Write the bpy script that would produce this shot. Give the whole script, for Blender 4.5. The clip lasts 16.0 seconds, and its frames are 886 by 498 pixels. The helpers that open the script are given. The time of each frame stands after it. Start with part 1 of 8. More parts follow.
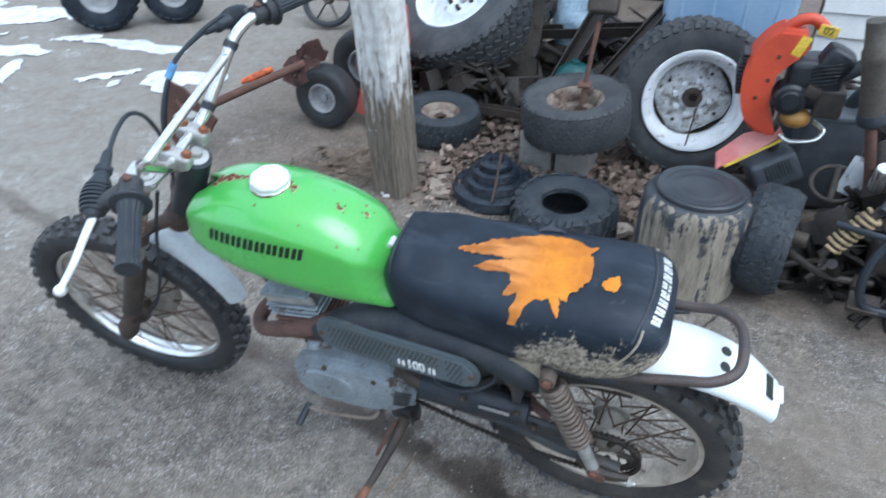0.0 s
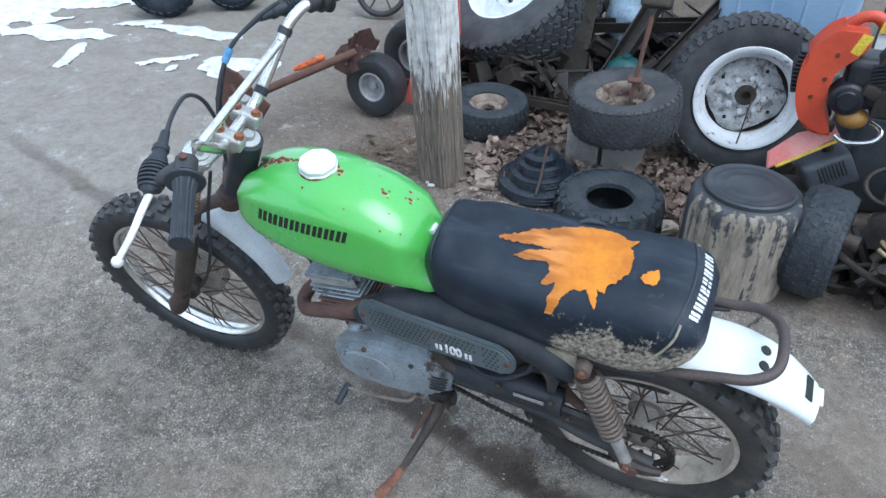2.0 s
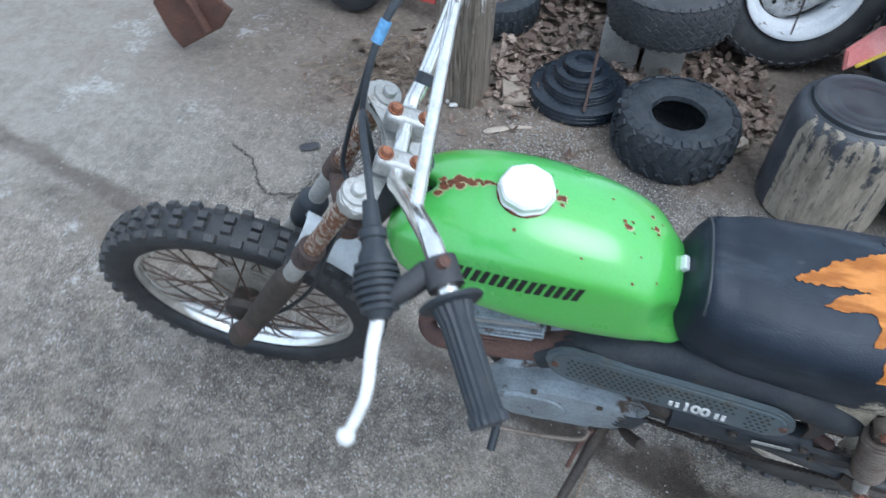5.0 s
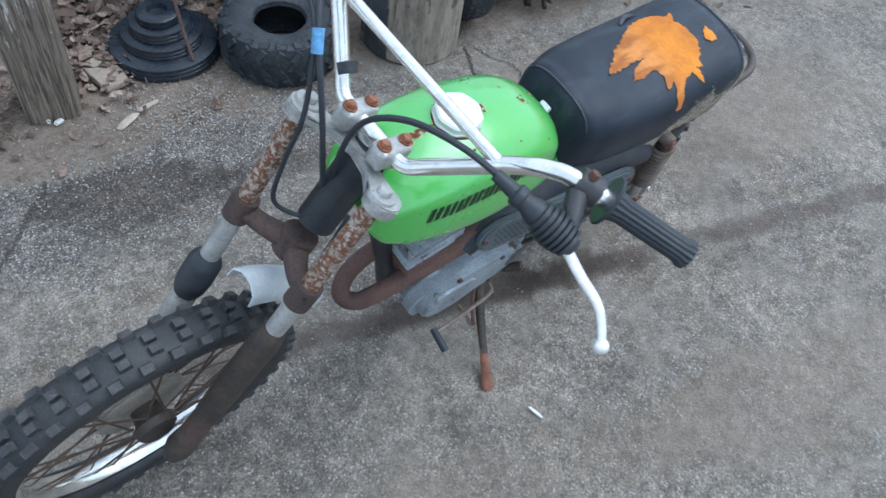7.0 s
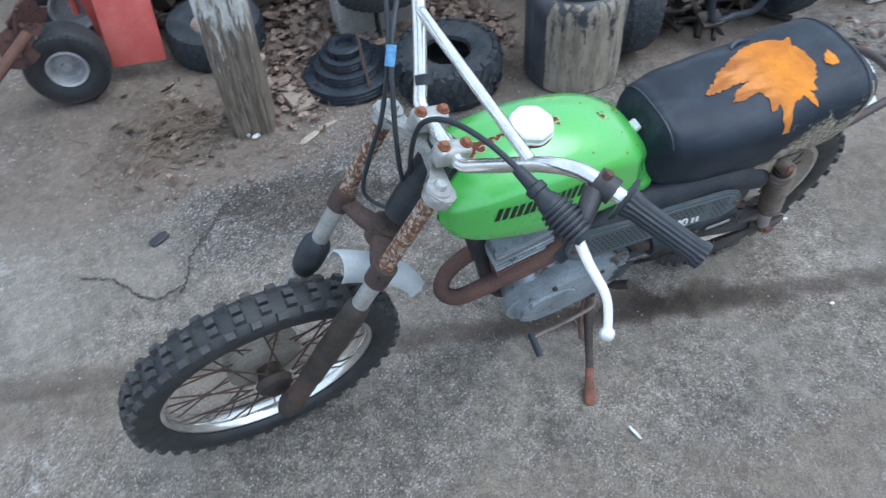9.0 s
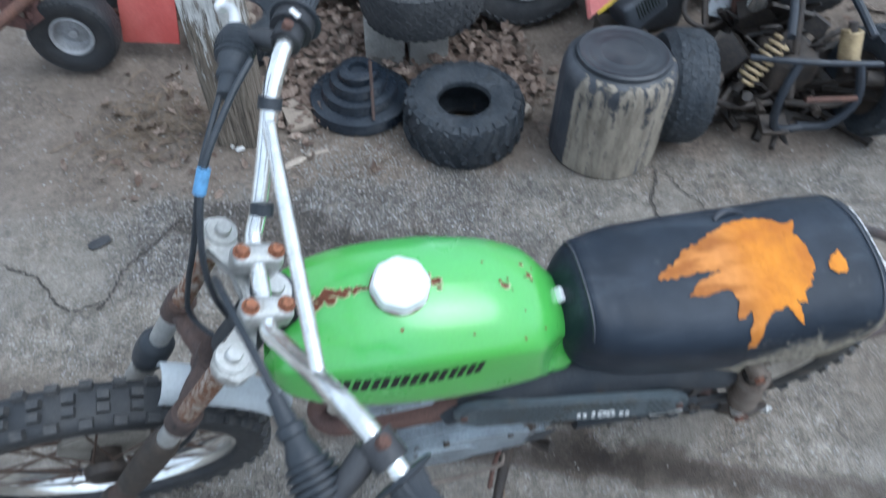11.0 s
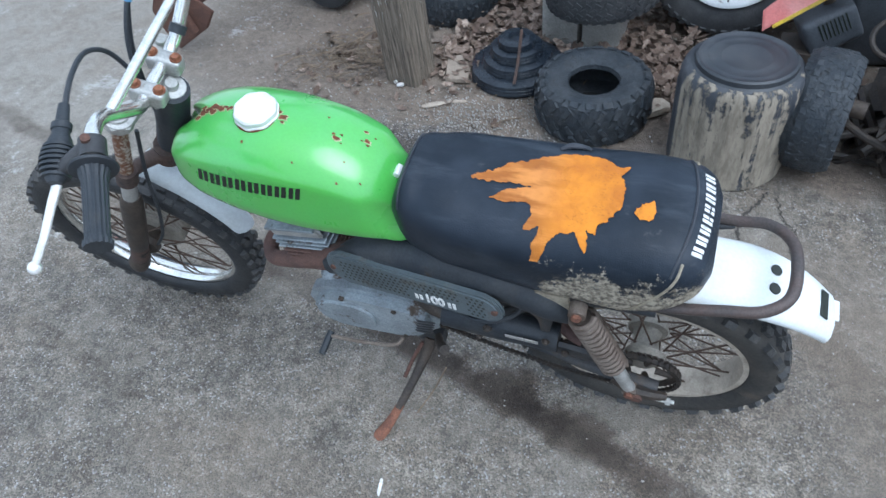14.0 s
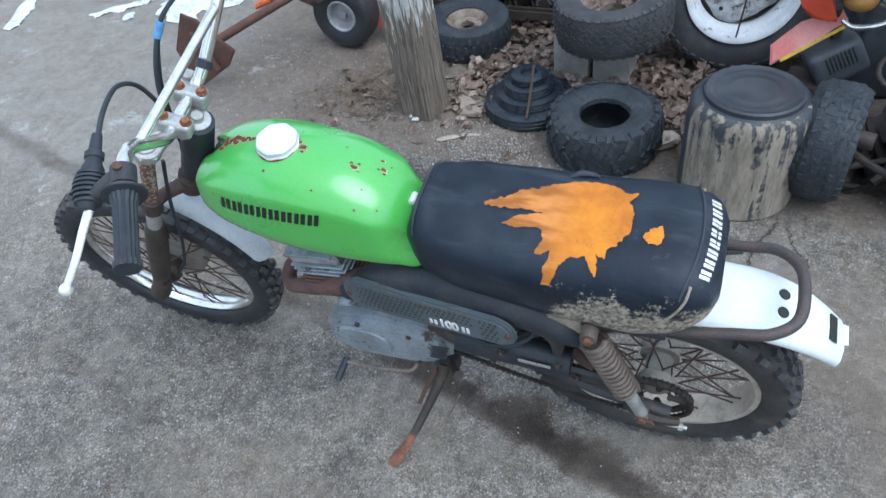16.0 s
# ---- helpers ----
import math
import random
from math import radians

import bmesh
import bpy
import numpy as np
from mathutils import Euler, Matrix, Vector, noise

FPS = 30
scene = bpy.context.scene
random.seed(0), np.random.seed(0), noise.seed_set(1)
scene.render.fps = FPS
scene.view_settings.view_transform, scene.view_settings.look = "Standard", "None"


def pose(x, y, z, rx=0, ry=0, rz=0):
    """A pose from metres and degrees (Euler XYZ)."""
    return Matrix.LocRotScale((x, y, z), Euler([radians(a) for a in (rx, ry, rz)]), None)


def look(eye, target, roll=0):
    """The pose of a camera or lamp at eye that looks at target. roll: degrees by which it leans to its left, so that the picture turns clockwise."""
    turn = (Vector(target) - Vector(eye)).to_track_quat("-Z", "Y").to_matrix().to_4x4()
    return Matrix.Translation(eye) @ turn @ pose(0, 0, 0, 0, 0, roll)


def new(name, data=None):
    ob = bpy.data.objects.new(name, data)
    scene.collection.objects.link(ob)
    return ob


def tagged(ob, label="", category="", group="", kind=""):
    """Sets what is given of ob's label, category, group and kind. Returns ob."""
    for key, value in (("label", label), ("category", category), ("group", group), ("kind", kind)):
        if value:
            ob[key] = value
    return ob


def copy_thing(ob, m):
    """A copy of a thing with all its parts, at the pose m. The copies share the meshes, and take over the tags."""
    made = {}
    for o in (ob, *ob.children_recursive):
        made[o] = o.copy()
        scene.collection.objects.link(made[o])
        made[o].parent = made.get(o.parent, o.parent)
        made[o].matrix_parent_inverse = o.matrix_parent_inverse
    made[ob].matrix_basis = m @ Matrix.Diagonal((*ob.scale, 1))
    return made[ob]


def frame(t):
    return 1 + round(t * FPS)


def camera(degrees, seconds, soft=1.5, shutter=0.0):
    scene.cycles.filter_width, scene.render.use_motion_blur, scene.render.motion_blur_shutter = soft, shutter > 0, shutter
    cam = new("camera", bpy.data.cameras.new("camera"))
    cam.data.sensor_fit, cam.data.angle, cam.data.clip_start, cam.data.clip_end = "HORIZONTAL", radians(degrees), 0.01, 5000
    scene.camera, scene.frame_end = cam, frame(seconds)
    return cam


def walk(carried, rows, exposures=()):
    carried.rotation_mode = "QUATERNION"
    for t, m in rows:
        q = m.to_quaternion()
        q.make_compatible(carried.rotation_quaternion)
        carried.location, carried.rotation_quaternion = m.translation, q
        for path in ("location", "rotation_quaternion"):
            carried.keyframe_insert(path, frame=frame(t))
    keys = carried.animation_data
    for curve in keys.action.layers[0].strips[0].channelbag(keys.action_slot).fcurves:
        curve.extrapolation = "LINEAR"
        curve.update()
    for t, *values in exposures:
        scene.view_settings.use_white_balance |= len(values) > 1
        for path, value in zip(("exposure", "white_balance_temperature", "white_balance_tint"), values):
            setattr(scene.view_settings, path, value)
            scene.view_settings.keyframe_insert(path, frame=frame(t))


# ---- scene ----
cam = camera(63.9, 16.0, soft=1.4, shutter=0.5)
PATH = [
    (0, (0.601, -1.19, 1.523), (0.061, 0.348, 0.364), -0.3),
    (0.5, (0.608, -1.216, 1.524), (-0.027, 0.236, 0.303), -1.3),
    (1, (0.617, -1.212, 1.533), (-0.059, 0.277, 0.382), -1.3),
    (1.5, (0.622, -1.208, 1.529), (-0.033, 0.287, 0.373), -1.0),
    (2, (0.615, -1.21, 1.527), (-0.036, 0.272, 0.352), -0.7),
    (2.5, (0.605, -1.207, 1.522), (-0.015, 0.229, 0.276), -1.5),
    (3, (0.501, -1.185, 1.517), (0.032, 0.248, 0.203), -0.5),
    (3.5, (0.281, -1.207, 1.515), (-0.086, 0.26, 0.206), 3.1),
    (4, (0.154, -1.16, 1.514), (-0.114, 0.28, 0.152), 6.6),
    (4.5, (0.023, -0.977, 1.494), (-0.375, 0.337, 0.04), 1.0),
    (4.7, (-0.013, -0.939, 1.493), (-0.359, 0.371, 0.022), 2.1),
    (6.8, (-0.686, -0.734, 1.527), (0.094, 0.249, -0.03), 7.0),
    (7, (-0.71, -0.752, 1.54), (0.219, 0.106, -0.01), 11.0),
    (7.5, (-0.709, -0.851, 1.57), (0.12, 0.139, 0.042), 4.9),
    (8, (-0.684, -0.952, 1.589), (0.098, 0.157, 0.12), 2.2),
    (8.2, (-0.682, -0.976, 1.597), (0.064, 0.178, 0.143), 0.7),
    (10.3, (-0.302, -0.955, 1.599), (-0.133, 0.275, 0.031), -8.7),
    (10.5, (-0.26, -0.886, 1.588), (0.039, 0.361, 0.054), -3.4),
    (10.8, (-0.219, -0.783, 1.574), (0.128, 0.438, 0.030), 3.2),
    (11, (-0.184, -0.737, 1.575), (0.109, 0.53, 0.056), 2.6),
    (11.2, (-0.108, -0.698, 1.562), (0.085, 0.628, 0.078), 0.3),
    (11.5, (0.02, -0.662, 1.52), (-0.085, 0.637, 0.003), -1.2),
    (12, (0.129, -0.736, 1.524), (-0.214, 0.536, 0.019), -6.2),
    (12.5, (0.252, -0.933, 1.536), (-0.107, 0.369, 0.061), -3.8),
    (13, (0.445, -0.981, 1.514), (0.012, 0.328, 0.065), -0.8),
    (13.5, (0.563, -0.996, 1.529), (0.02, 0.257, 0.068), -7.2),
    (14, (0.578, -1.007, 1.532), (0.018, 0.254, 0.085), -7.1),
    (14.5, (0.585, -1.03, 1.544), (-0.067, 0.272, 0.173), -7.7),
    (15, (0.583, -1.043, 1.54), (-0.061, 0.303, 0.208), -7.0),
    (15.5, (0.593, -1.045, 1.542), (-0.026, 0.309, 0.207), -7.1),
    (16, (0.592, -1.042, 1.544), (-0.023, 0.275, 0.171), -7.9),
]
walk(cam, [(t, look(eye, target, roll)) for t, eye, target, roll in PATH], exposures=[(0.0, 1.32, 5260, 4), (0.6, 1.29, 5260, 4), (4.5, 1.27, 5260, 4), (7.0, 1.21, 5260, 4), (7.5, 1.16, 5260, 4), (8.2, 1.20, 5260, 4), (11.0, 1.23, 5260, 4), (11.6, 1.16, 5260, 4), (12.0, 1.14, 5260, 4), (12.5, 1.23, 5260, 4), (13.2, 1.27, 5260, 4), (14.2, 1.24, 5260, 4), (15.0, 1.16, 5260, 4), (16.0, 1.20, 5260, 4)])

# ---- world, sun and exposure ----
world = bpy.data.worlds.new("overcast_sky")
scene.world = world
world.use_nodes = True
wn = world.node_tree.nodes
sky = wn.new("ShaderNodeTexSky")
sky.sky_type = "NISHITA"
sky.sun_disc = False
sky.sun_elevation = radians(60)
sky.sun_rotation = radians(118)
sky.air_density, sky.dust_density, sky.ozone_density = 0.6, 5.0, 1.0
cloud = wn.new("ShaderNodeMix")
cloud.data_type, cloud.blend_type = "RGBA", "ADD"
cloud.inputs[0].default_value = 1.0
cloud.inputs[7].default_value = (2.75, 2.80, 2.85, 1)
thin = wn.new("ShaderNodeMix")
thin.data_type, thin.blend_type = "RGBA", "MULTIPLY"
thin.inputs[0].default_value = 1.0
thin.inputs[7].default_value = (0.3, 0.3, 0.3, 1)
world.node_tree.links.new(sky.outputs[0], thin.inputs[6])
world.node_tree.links.new(thin.outputs[2], cloud.inputs[6])
world.node_tree.links.new(cloud.outputs[2], wn["Background"].inputs[0])
wn["Background"].inputs[1].default_value = 0.15
sun_data = bpy.data.lights.new("sun", "SUN")
sun_data.energy = 0.6
sun_data.angle = radians(45)
sun_data.color = (1.0, 0.98, 0.95)
sun_ob = new("sun", sun_data)
sun_ob.matrix_world = look((2.2, -1.2, 4.4), (0, 0, 0))


# ---- materials ----
def tree(name):
    m = bpy.data.materials.new(name)
    m.use_nodes = True
    nt = m.node_tree
    return m, nt, nt.nodes["Principled BSDF"]


def ramp(nt, source, lo, hi):
    n = nt.nodes.new("ShaderNodeMapRange")
    n.interpolation_type = "SMOOTHSTEP"
    n.inputs[1].default_value, n.inputs[2].default_value = lo, hi
    nt.links.new(source, n.inputs[0])
    return n.outputs[0]


def blend(nt, fac, a, b, mode="MIX"):
    n = nt.nodes.new("ShaderNodeMix")
    n.data_type, n.blend_type = "RGBA", mode
    for i, value in ((0, fac), (6, a), (7, b)):
        if hasattr(value, "links"):
            nt.links.new(value, n.inputs[i])
        else:
            n.inputs[i].default_value = value if i == 0 else (*value, 1)
    return n.outputs[2]


def math_node(nt, op, a, b=0.0):
    n = nt.nodes.new("ShaderNodeMath")
    n.operation = op
    for socket, value in ((n.inputs[0], a), (n.inputs[1], b)):
        if hasattr(value, "links"):
            nt.links.new(value, socket)
        else:
            socket.default_value = value
    return n.outputs[0]


def coords(nt, spread=7.0):
    tc = nt.nodes.new("ShaderNodeTexCoord")
    info = nt.nodes.new("ShaderNodeObjectInfo")
    n = nt.nodes.new("ShaderNodeVectorMath")
    n.operation = "ADD"
    nt.links.new(tc.outputs["Object"], n.inputs[0])
    nt.links.new(math_node(nt, "MULTIPLY", info.outputs["Random"], spread), n.inputs[1])
    return n.outputs[0], tc.outputs["Object"]


def noise_tex(nt, vec, scale, detail=5.0, rough=0.6):
    n = nt.nodes.new("ShaderNodeTexNoise")
    n.inputs["Scale"].default_value, n.inputs["Detail"].default_value, n.inputs["Roughness"].default_value = scale, detail, rough
    nt.links.new(vec, n.inputs["Vector"])
    return n.outputs["Fac"]


def surface(name, base, alt=None, scale=9.0, rough=0.6, metal=0.0, bump=0.15, fine=160.0, depth=0.002,
            stain=None, cover=0.45, stain_scale=14.0, stain_rough=0.9, edge=0.06, coat=0.0, grain=0.25, second=None, second_cover=0.3, second_scale=30.0, gloss=0.5):
    """Base colour mottled towards alt, fine grain, up to two layers of dirt, rust or chipping with ragged outlines."""
    m, nt, bsdf = tree(name)
    vec, _ = coords(nt)
    alt = alt or tuple(0.72 * c for c in base)
    colour = blend(nt, ramp(nt, noise_tex(nt, vec, scale), 0.35, 0.68), base, alt)
    fine_n = noise_tex(nt, vec, fine, 3.0, 0.7)
    shade = blend(nt, ramp(nt, fine_n, 0.3, 0.7), (1 - grain,) * 3, (1 + grain * 0.6,) * 3)
    colour = blend(nt, 1.0, colour, shade, "MULTIPLY")
    r, k = None, None
    height = fine_n
    rough_v = math_node(nt, "ADD", math_node(nt, "MULTIPLY", noise_tex(nt, vec, scale * 2.3), 0.24), rough - 0.12)
    metal_v = metal
    for col, cov, sc in ((stain, cover, stain_scale), (second, second_cover, second_scale)):
        if col is None:
            continue
        mask = ramp(nt, noise_tex(nt, vec, sc, 8.0, 0.68), 1 - cov - edge + 0.08, 1 - cov + edge + 0.08)
        dark = tuple(c * 0.55 for c in col)
        spot = blend(nt, ramp(nt, noise_tex(nt, vec, sc * 4, 4.0), 0.35, 0.65), col, dark)
        colour = blend(nt, mask, colour, spot)
        rough_v = math_node(nt, "ADD", rough_v, math_node(nt, "MULTIPLY", mask, stain_rough - rough))
        if metal:
            metal_v = math_node(nt, "MULTIPLY", metal_v, math_node(nt, "SUBTRACT", 1.0, mask))
        height = math_node(nt, "ADD", height, math_node(nt, "MULTIPLY", mask, 0.8))
    nt.links.new(colour, bsdf.inputs["Base Color"])
    nt.links.new(rough_v, bsdf.inputs["Roughness"])
    if hasattr(metal_v, "links"):
        nt.links.new(metal_v, bsdf.inputs["Metallic"])
    else:
        bsdf.inputs["Metallic"].default_value = metal_v
    bsdf.inputs["Coat Weight"].default_value = coat
    bsdf.inputs["Specular IOR Level"].default_value = gloss
    bsdf.inputs["Coat Roughness"].default_value = 0.12
    b = nt.nodes.new("ShaderNodeBump")
    b.inputs["Strength"].default_value, b.inputs["Distance"].default_value = bump, depth
    nt.links.new(height, b.inputs["Height"])
    nt.links.new(b.outputs[0], bsdf.inputs["Normal"])
    return m


GREEN = surface("green_tank_paint", (0.098, 0.40, 0.056), (0.104, 0.41, 0.095), 3.0, 0.30, 0, 0.03, 200, 0.001, coat=1.0, grain=0.05)
PRIMER = surface("pale_chipped_primer", (0.46, 0.44, 0.26), (0.30, 0.33, 0.16), 120, 0.7, 0, 0.2, 300)
RUST_CHIP = surface("rust_chip", (0.16, 0.05, 0.02), (0.07, 0.025, 0.012), 90, 0.9, 0, 0.4, 300)
CAP_WHITE = surface("bright_cap_metal", (0.80, 0.81, 0.80), (0.68, 0.69, 0.69), 20, 0.40, 0.25, 0.1, 200, grain=0.05)
INK = surface("dark_marking", (0.012, 0.018, 0.012), None, 40, 0.5, 0, 0.05)
WHITE_INK = surface("white_marking", (0.75, 0.75, 0.72), None, 60, 0.6, 0, 0.1)
VINYL = surface("seat_vinyl", (0.022, 0.025, 0.033), (0.04, 0.044, 0.053), 7, 0.47, 0, 0.35, 420, 0.0012, grain=0.2)
FENDER = surface("white_fender_plastic", (0.71, 0.74, 0.735), (0.62, 0.65, 0.65), 6, 0.42, 0, 0.06, 150, grain=0.06, stain=(0.42, 0.40, 0.35), cover=0.22, stain_scale=24, edge=0.2)
FENDER_FRONT = surface("grey_white_fender", (0.56, 0.60, 0.62), (0.46, 0.49, 0.50), 8, 0.5, 0, 0.08, 150, grain=0.08, stain=(0.28, 0.27, 0.25), cover=0.28, stain_scale=18, edge=0.2)
CHROME = surface("worn_chrome", (0.86, 0.855, 0.82), (0.72, 0.71, 0.67), 30, 0.20, 0.92, 0.05, 200, grain=0.05, stain=(0.50, 0.46, 0.40), cover=0.2, stain_scale=60, edge=0.1)
ALLOY = surface("dull_cast_alloy", (0.52, 0.52, 0.50), (0.38, 0.38, 0.36), 25, 0.42, 0.6, 0.25, 260, grain=0.15, stain=(0.30, 0.26, 0.20), cover=0.42, stain_scale=40, edge=0.12)
CASE = surface("engine_case_paint", (0.33, 0.37, 0.395), (0.23, 0.255, 0.27), 14, 0.50, 0.35, 0.3, 220, grain=0.2, stain=(0.50, 0.52, 0.53), cover=0.44, stain_scale=30, edge=0.04, second=(0.135, 0.105, 0.08), second_cover=0.50, second_scale=13)
FORKRUST = surface("pitted_rusty_chrome", (0.54, 0.485, 0.42), (0.38, 0.31, 0.24), 30, 0.45, 0.6, 0.5, 200, grain=0.2, stain=(0.20, 0.088, 0.042), cover=0.60, stain_scale=120, edge=0.07, second=(0.12, 0.062, 0.040), second_cover=0.46, second_scale=34)
RUST = surface("brown_rust", (0.090, 0.048, 0.036), (0.125, 0.062, 0.042), 18, 0.88, 0, 0.5, 240, grain=0.3, stain=(0.05, 0.035, 0.03), cover=0.4, stain_scale=26)
CLAMP_RUST = surface("dark_flaking_rust", (0.062, 0.044, 0.038), (0.090, 0.055, 0.042), 24, 0.75, 0.1, 0.5, 240, grain=0.3, stain=(0.03, 0.028, 0.028), cover=0.45, stain_scale=30, second=(0.16, 0.13, 0.115), second_cover=0.22, second_scale=45)
HITCH = surface("dark_red_rust", (0.075, 0.036, 0.031), (0.110, 0.055, 0.044), 16, 0.85, 0, 0.5, 200, grain=0.3, stain=(0.035, 0.024, 0.022), cover=0.5, stain_scale=22)
RUSTPIPE = surface("rusty_pipe", (0.125, 0.068, 0.052), (0.085, 0.05, 0.042), 16, 0.82, 0, 0.4, 260, grain=0.25, stain=(0.17, 0.12, 0.095), cover=0.35, stain_scale=20)
GRABRAIL = surface("dull_brown_rail", (0.085, 0.060, 0.052), (0.060, 0.052, 0.050), 12, 0.6, 0.1, 0.4, 260, grain=0.25, stain=(0.13, 0.08, 0.058), cover=0.38, stain_scale=18, second=(0.17, 0.155, 0.14), second_cover=0.22, second_scale=40)
RUSTFOOT = surface("orange_rust", (0.22, 0.098, 0.058), (0.13, 0.058, 0.038), 40, 0.9, 0, 0.5, 260, grain=0.3, stain=(0.34, 0.21, 0.14), cover=0.35, stain_scale=60)
BOLT = surface("rusted_bolt", (0.34, 0.14, 0.07), (0.17, 0.065, 0.035), 110, 0.6, 0.35, 0.5, 300, grain=0.3)
BLACK = surface("black_frame_paint", (0.016, 0.019, 0.023), (0.032, 0.033, 0.035), 16, 0.45, 0, 0.2, 220, grain=0.2, stain=(0.13, 0.108, 0.086), cover=0.43, stain_scale=26, edge=0.13, gloss=0.5, second=(0.16, 0.075, 0.045), second_cover=0.27, second_scale=48)
SOOTY = surface("sooty_dusty_metal", (0.020, 0.023, 0.028), (0.045, 0.042, 0.040), 14, 0.5, 0, 0.35, 220, grain=0.25, stain=(0.135, 0.098, 0.070), cover=0.46, stain_scale=30, edge=0.10, gloss=0.45, second=(0.24, 0.22, 0.20), second_cover=0.24, second_scale=55)
# oily steel of the chain; also blackens back scrap in place of shade
CHAIN_AND_SHADE = surface("oily_chain_and_shaded_scrap", (0.026, 0.023, 0.021), (0.048, 0.038, 0.030), 60, 0.5, 0.3, 0.3, 240, grain=0.25)
SHIELD = surface("dark_grey_shield", (0.088, 0.108, 0.118), (0.062, 0.076, 0.083), 10, 0.42, 0, 0.2, 240, grain=0.12, stain=(0.15, 0.13, 0.10), cover=0.42, stain_scale=26, edge=0.15)
CHAMBER = surface("blackened_exhaust", (0.022, 0.027, 0.034), (0.040, 0.043, 0.047), 12, 0.52, 0.1, 0.2, 200, grain=0.2, stain=(0.10, 0.080, 0.064), cover=0.44, stain_scale=14, gloss=0.35)
RUBBER = surface("black_rubber", (0.022, 0.027, 0.033), (0.038, 0.042, 0.048), 14, 0.5, 0, 0.25, 300, grain=0.2, stain=(0.085, 0.082, 0.076), cover=0.36, stain_scale=30, edge=0.18, gloss=0.4)
TYRE = surface("knobbly_tyre_rubber", (0.020, 0.022, 0.025), (0.036, 0.036, 0.036), 16, 0.55, 0, 0.4, 240, 0.003, grain=0.28, stain=(0.15, 0.13, 0.11), cover=0.32, stain_scale=40, edge=0.16)
KNOB = surface("dusty_knob_rubber", (0.034, 0.035, 0.037), (0.060, 0.058, 0.055), 40, 0.6, 0, 0.5, 240, 0.003, grain=0.3, stain=(0.24, 0.22, 0.19), cover=0.42, stain_scale=95, edge=0.10)
TYRE_MUD = surface("muddy_tyre_rubber", (0.032, 0.031, 0.029), (0.06, 0.054, 0.046), 12, 0.85, 0, 0.4, 200, grain=0.25, stain=(0.17, 0.135, 0.10), cover=0.42, stain_scale=16, edge=0.14)
TYRE_OLD = surface("weathered_tyre_rubber", (0.040, 0.042, 0.045), (0.066, 0.067, 0.068), 11, 0.72, 0, 0.35, 220, grain=0.25, stain=(0.13, 0.12, 0.105), cover=0.26, stain_scale=20, edge=0.16, gloss=0.35)
TYRE_WET = surface("blue_black_tyre_rubber", (0.010, 0.014, 0.021), (0.022, 0.028, 0.037), 11, 0.38, 0, 0.5, 160, 0.003, grain=0.25, stain=(0.085, 0.08, 0.073), cover=0.20, stain_scale=18, edge=0.14, gloss=0.24)
HUBRUB = surface("smooth_moulded_rubber", (0.010, 0.014, 0.021), (0.020, 0.026, 0.034), 9, 0.28, 0, 0.2, 120, 0.002, grain=0.12, stain=(0.07, 0.066, 0.060), cover=0.16, stain_scale=14, edge=0.2, gloss=0.4)
TYRE_DUSTY = surface("dusty_all_terrain_rubber", (0.021, 0.027, 0.034), (0.045, 0.050, 0.056), 11, 0.55, 0, 0.9, 90, 0.006, grain=0.3, stain=(0.115, 0.108, 0.096), cover=0.38, stain_scale=30, edge=0.14, gloss=0.35, second=(0.07, 0.066, 0.060), second_cover=0.4, second_scale=70)
RIM = surface("dusty_steel_rim", (0.50, 0.44, 0.36), (0.36, 0.31, 0.25), 14, 0.6, 0.2, 0.2, 200, grain=0.15, stain=(0.22, 0.175, 0.13), cover=0.42, stain_scale=12, edge=0.16)
SPOKE = surface("rusty_spoke_wire", (0.105, 0.074, 0.055), (0.07, 0.044, 0.032), 40, 0.7, 0.4, 0.2)
GREASE = surface("greasy_dark_metal", (0.045, 0.038, 0.033), (0.075, 0.058, 0.045), 20, 0.6, 0.3, 0.4, 200, grain=0.3, stain=(0.15, 0.085, 0.05), cover=0.3, stain_scale=30)
LEVER = surface("white_alloy_lever", (0.80, 0.80, 0.78), (0.68, 0.68, 0.67), 40, 0.38, 0.35, 0.1, 220, grain=0.08)
SHOCKMETAL = surface("dirty_shock_cover", (0.20, 0.165, 0.135), (0.12, 0.09, 0.07), 20, 0.6, 0.4, 0.3, 220, grain=0.2, stain=(0.34, 0.31, 0.27), cover=0.35, stain_scale=30)
DRUM = surface("dusty_alloy_drum", (0.30, 0.275, 0.235), (0.20, 0.18, 0.15), 24, 0.6, 0.3, 0.3, 220, grain=0.2, stain=(0.13, 0.105, 0.08), cover=0.36, stain_scale=30)
TAPE = surface("blue_tape", (0.13, 0.30, 0.52), None, 30, 0.6)
BUCKET = surface("black_plastic_tub", (0.024, 0.028, 0.034), (0.042, 0.046, 0.052), 9, 0.42, 0, 0.2, 150, grain=0.15, stain=(0.11, 0.105, 0.095), cover=0.36, stain_scale=9, edge=0.2)
MUD = surface("dried_pale_mud", (0.33, 0.29, 0.215), (0.24, 0.205, 0.15), 14, 0.95, 0, 0.6, 130, 0.004, grain=0.25)
CONCRETE = surface("old_concrete", (0.36, 0.34, 0.31), (0.26, 0.25, 0.23), 9, 0.95, 0, 0.6, 160, 0.003, grain=0.2, stain=(0.15, 0.14, 0.12), cover=0.3, stain_scale=12, edge=0.2)
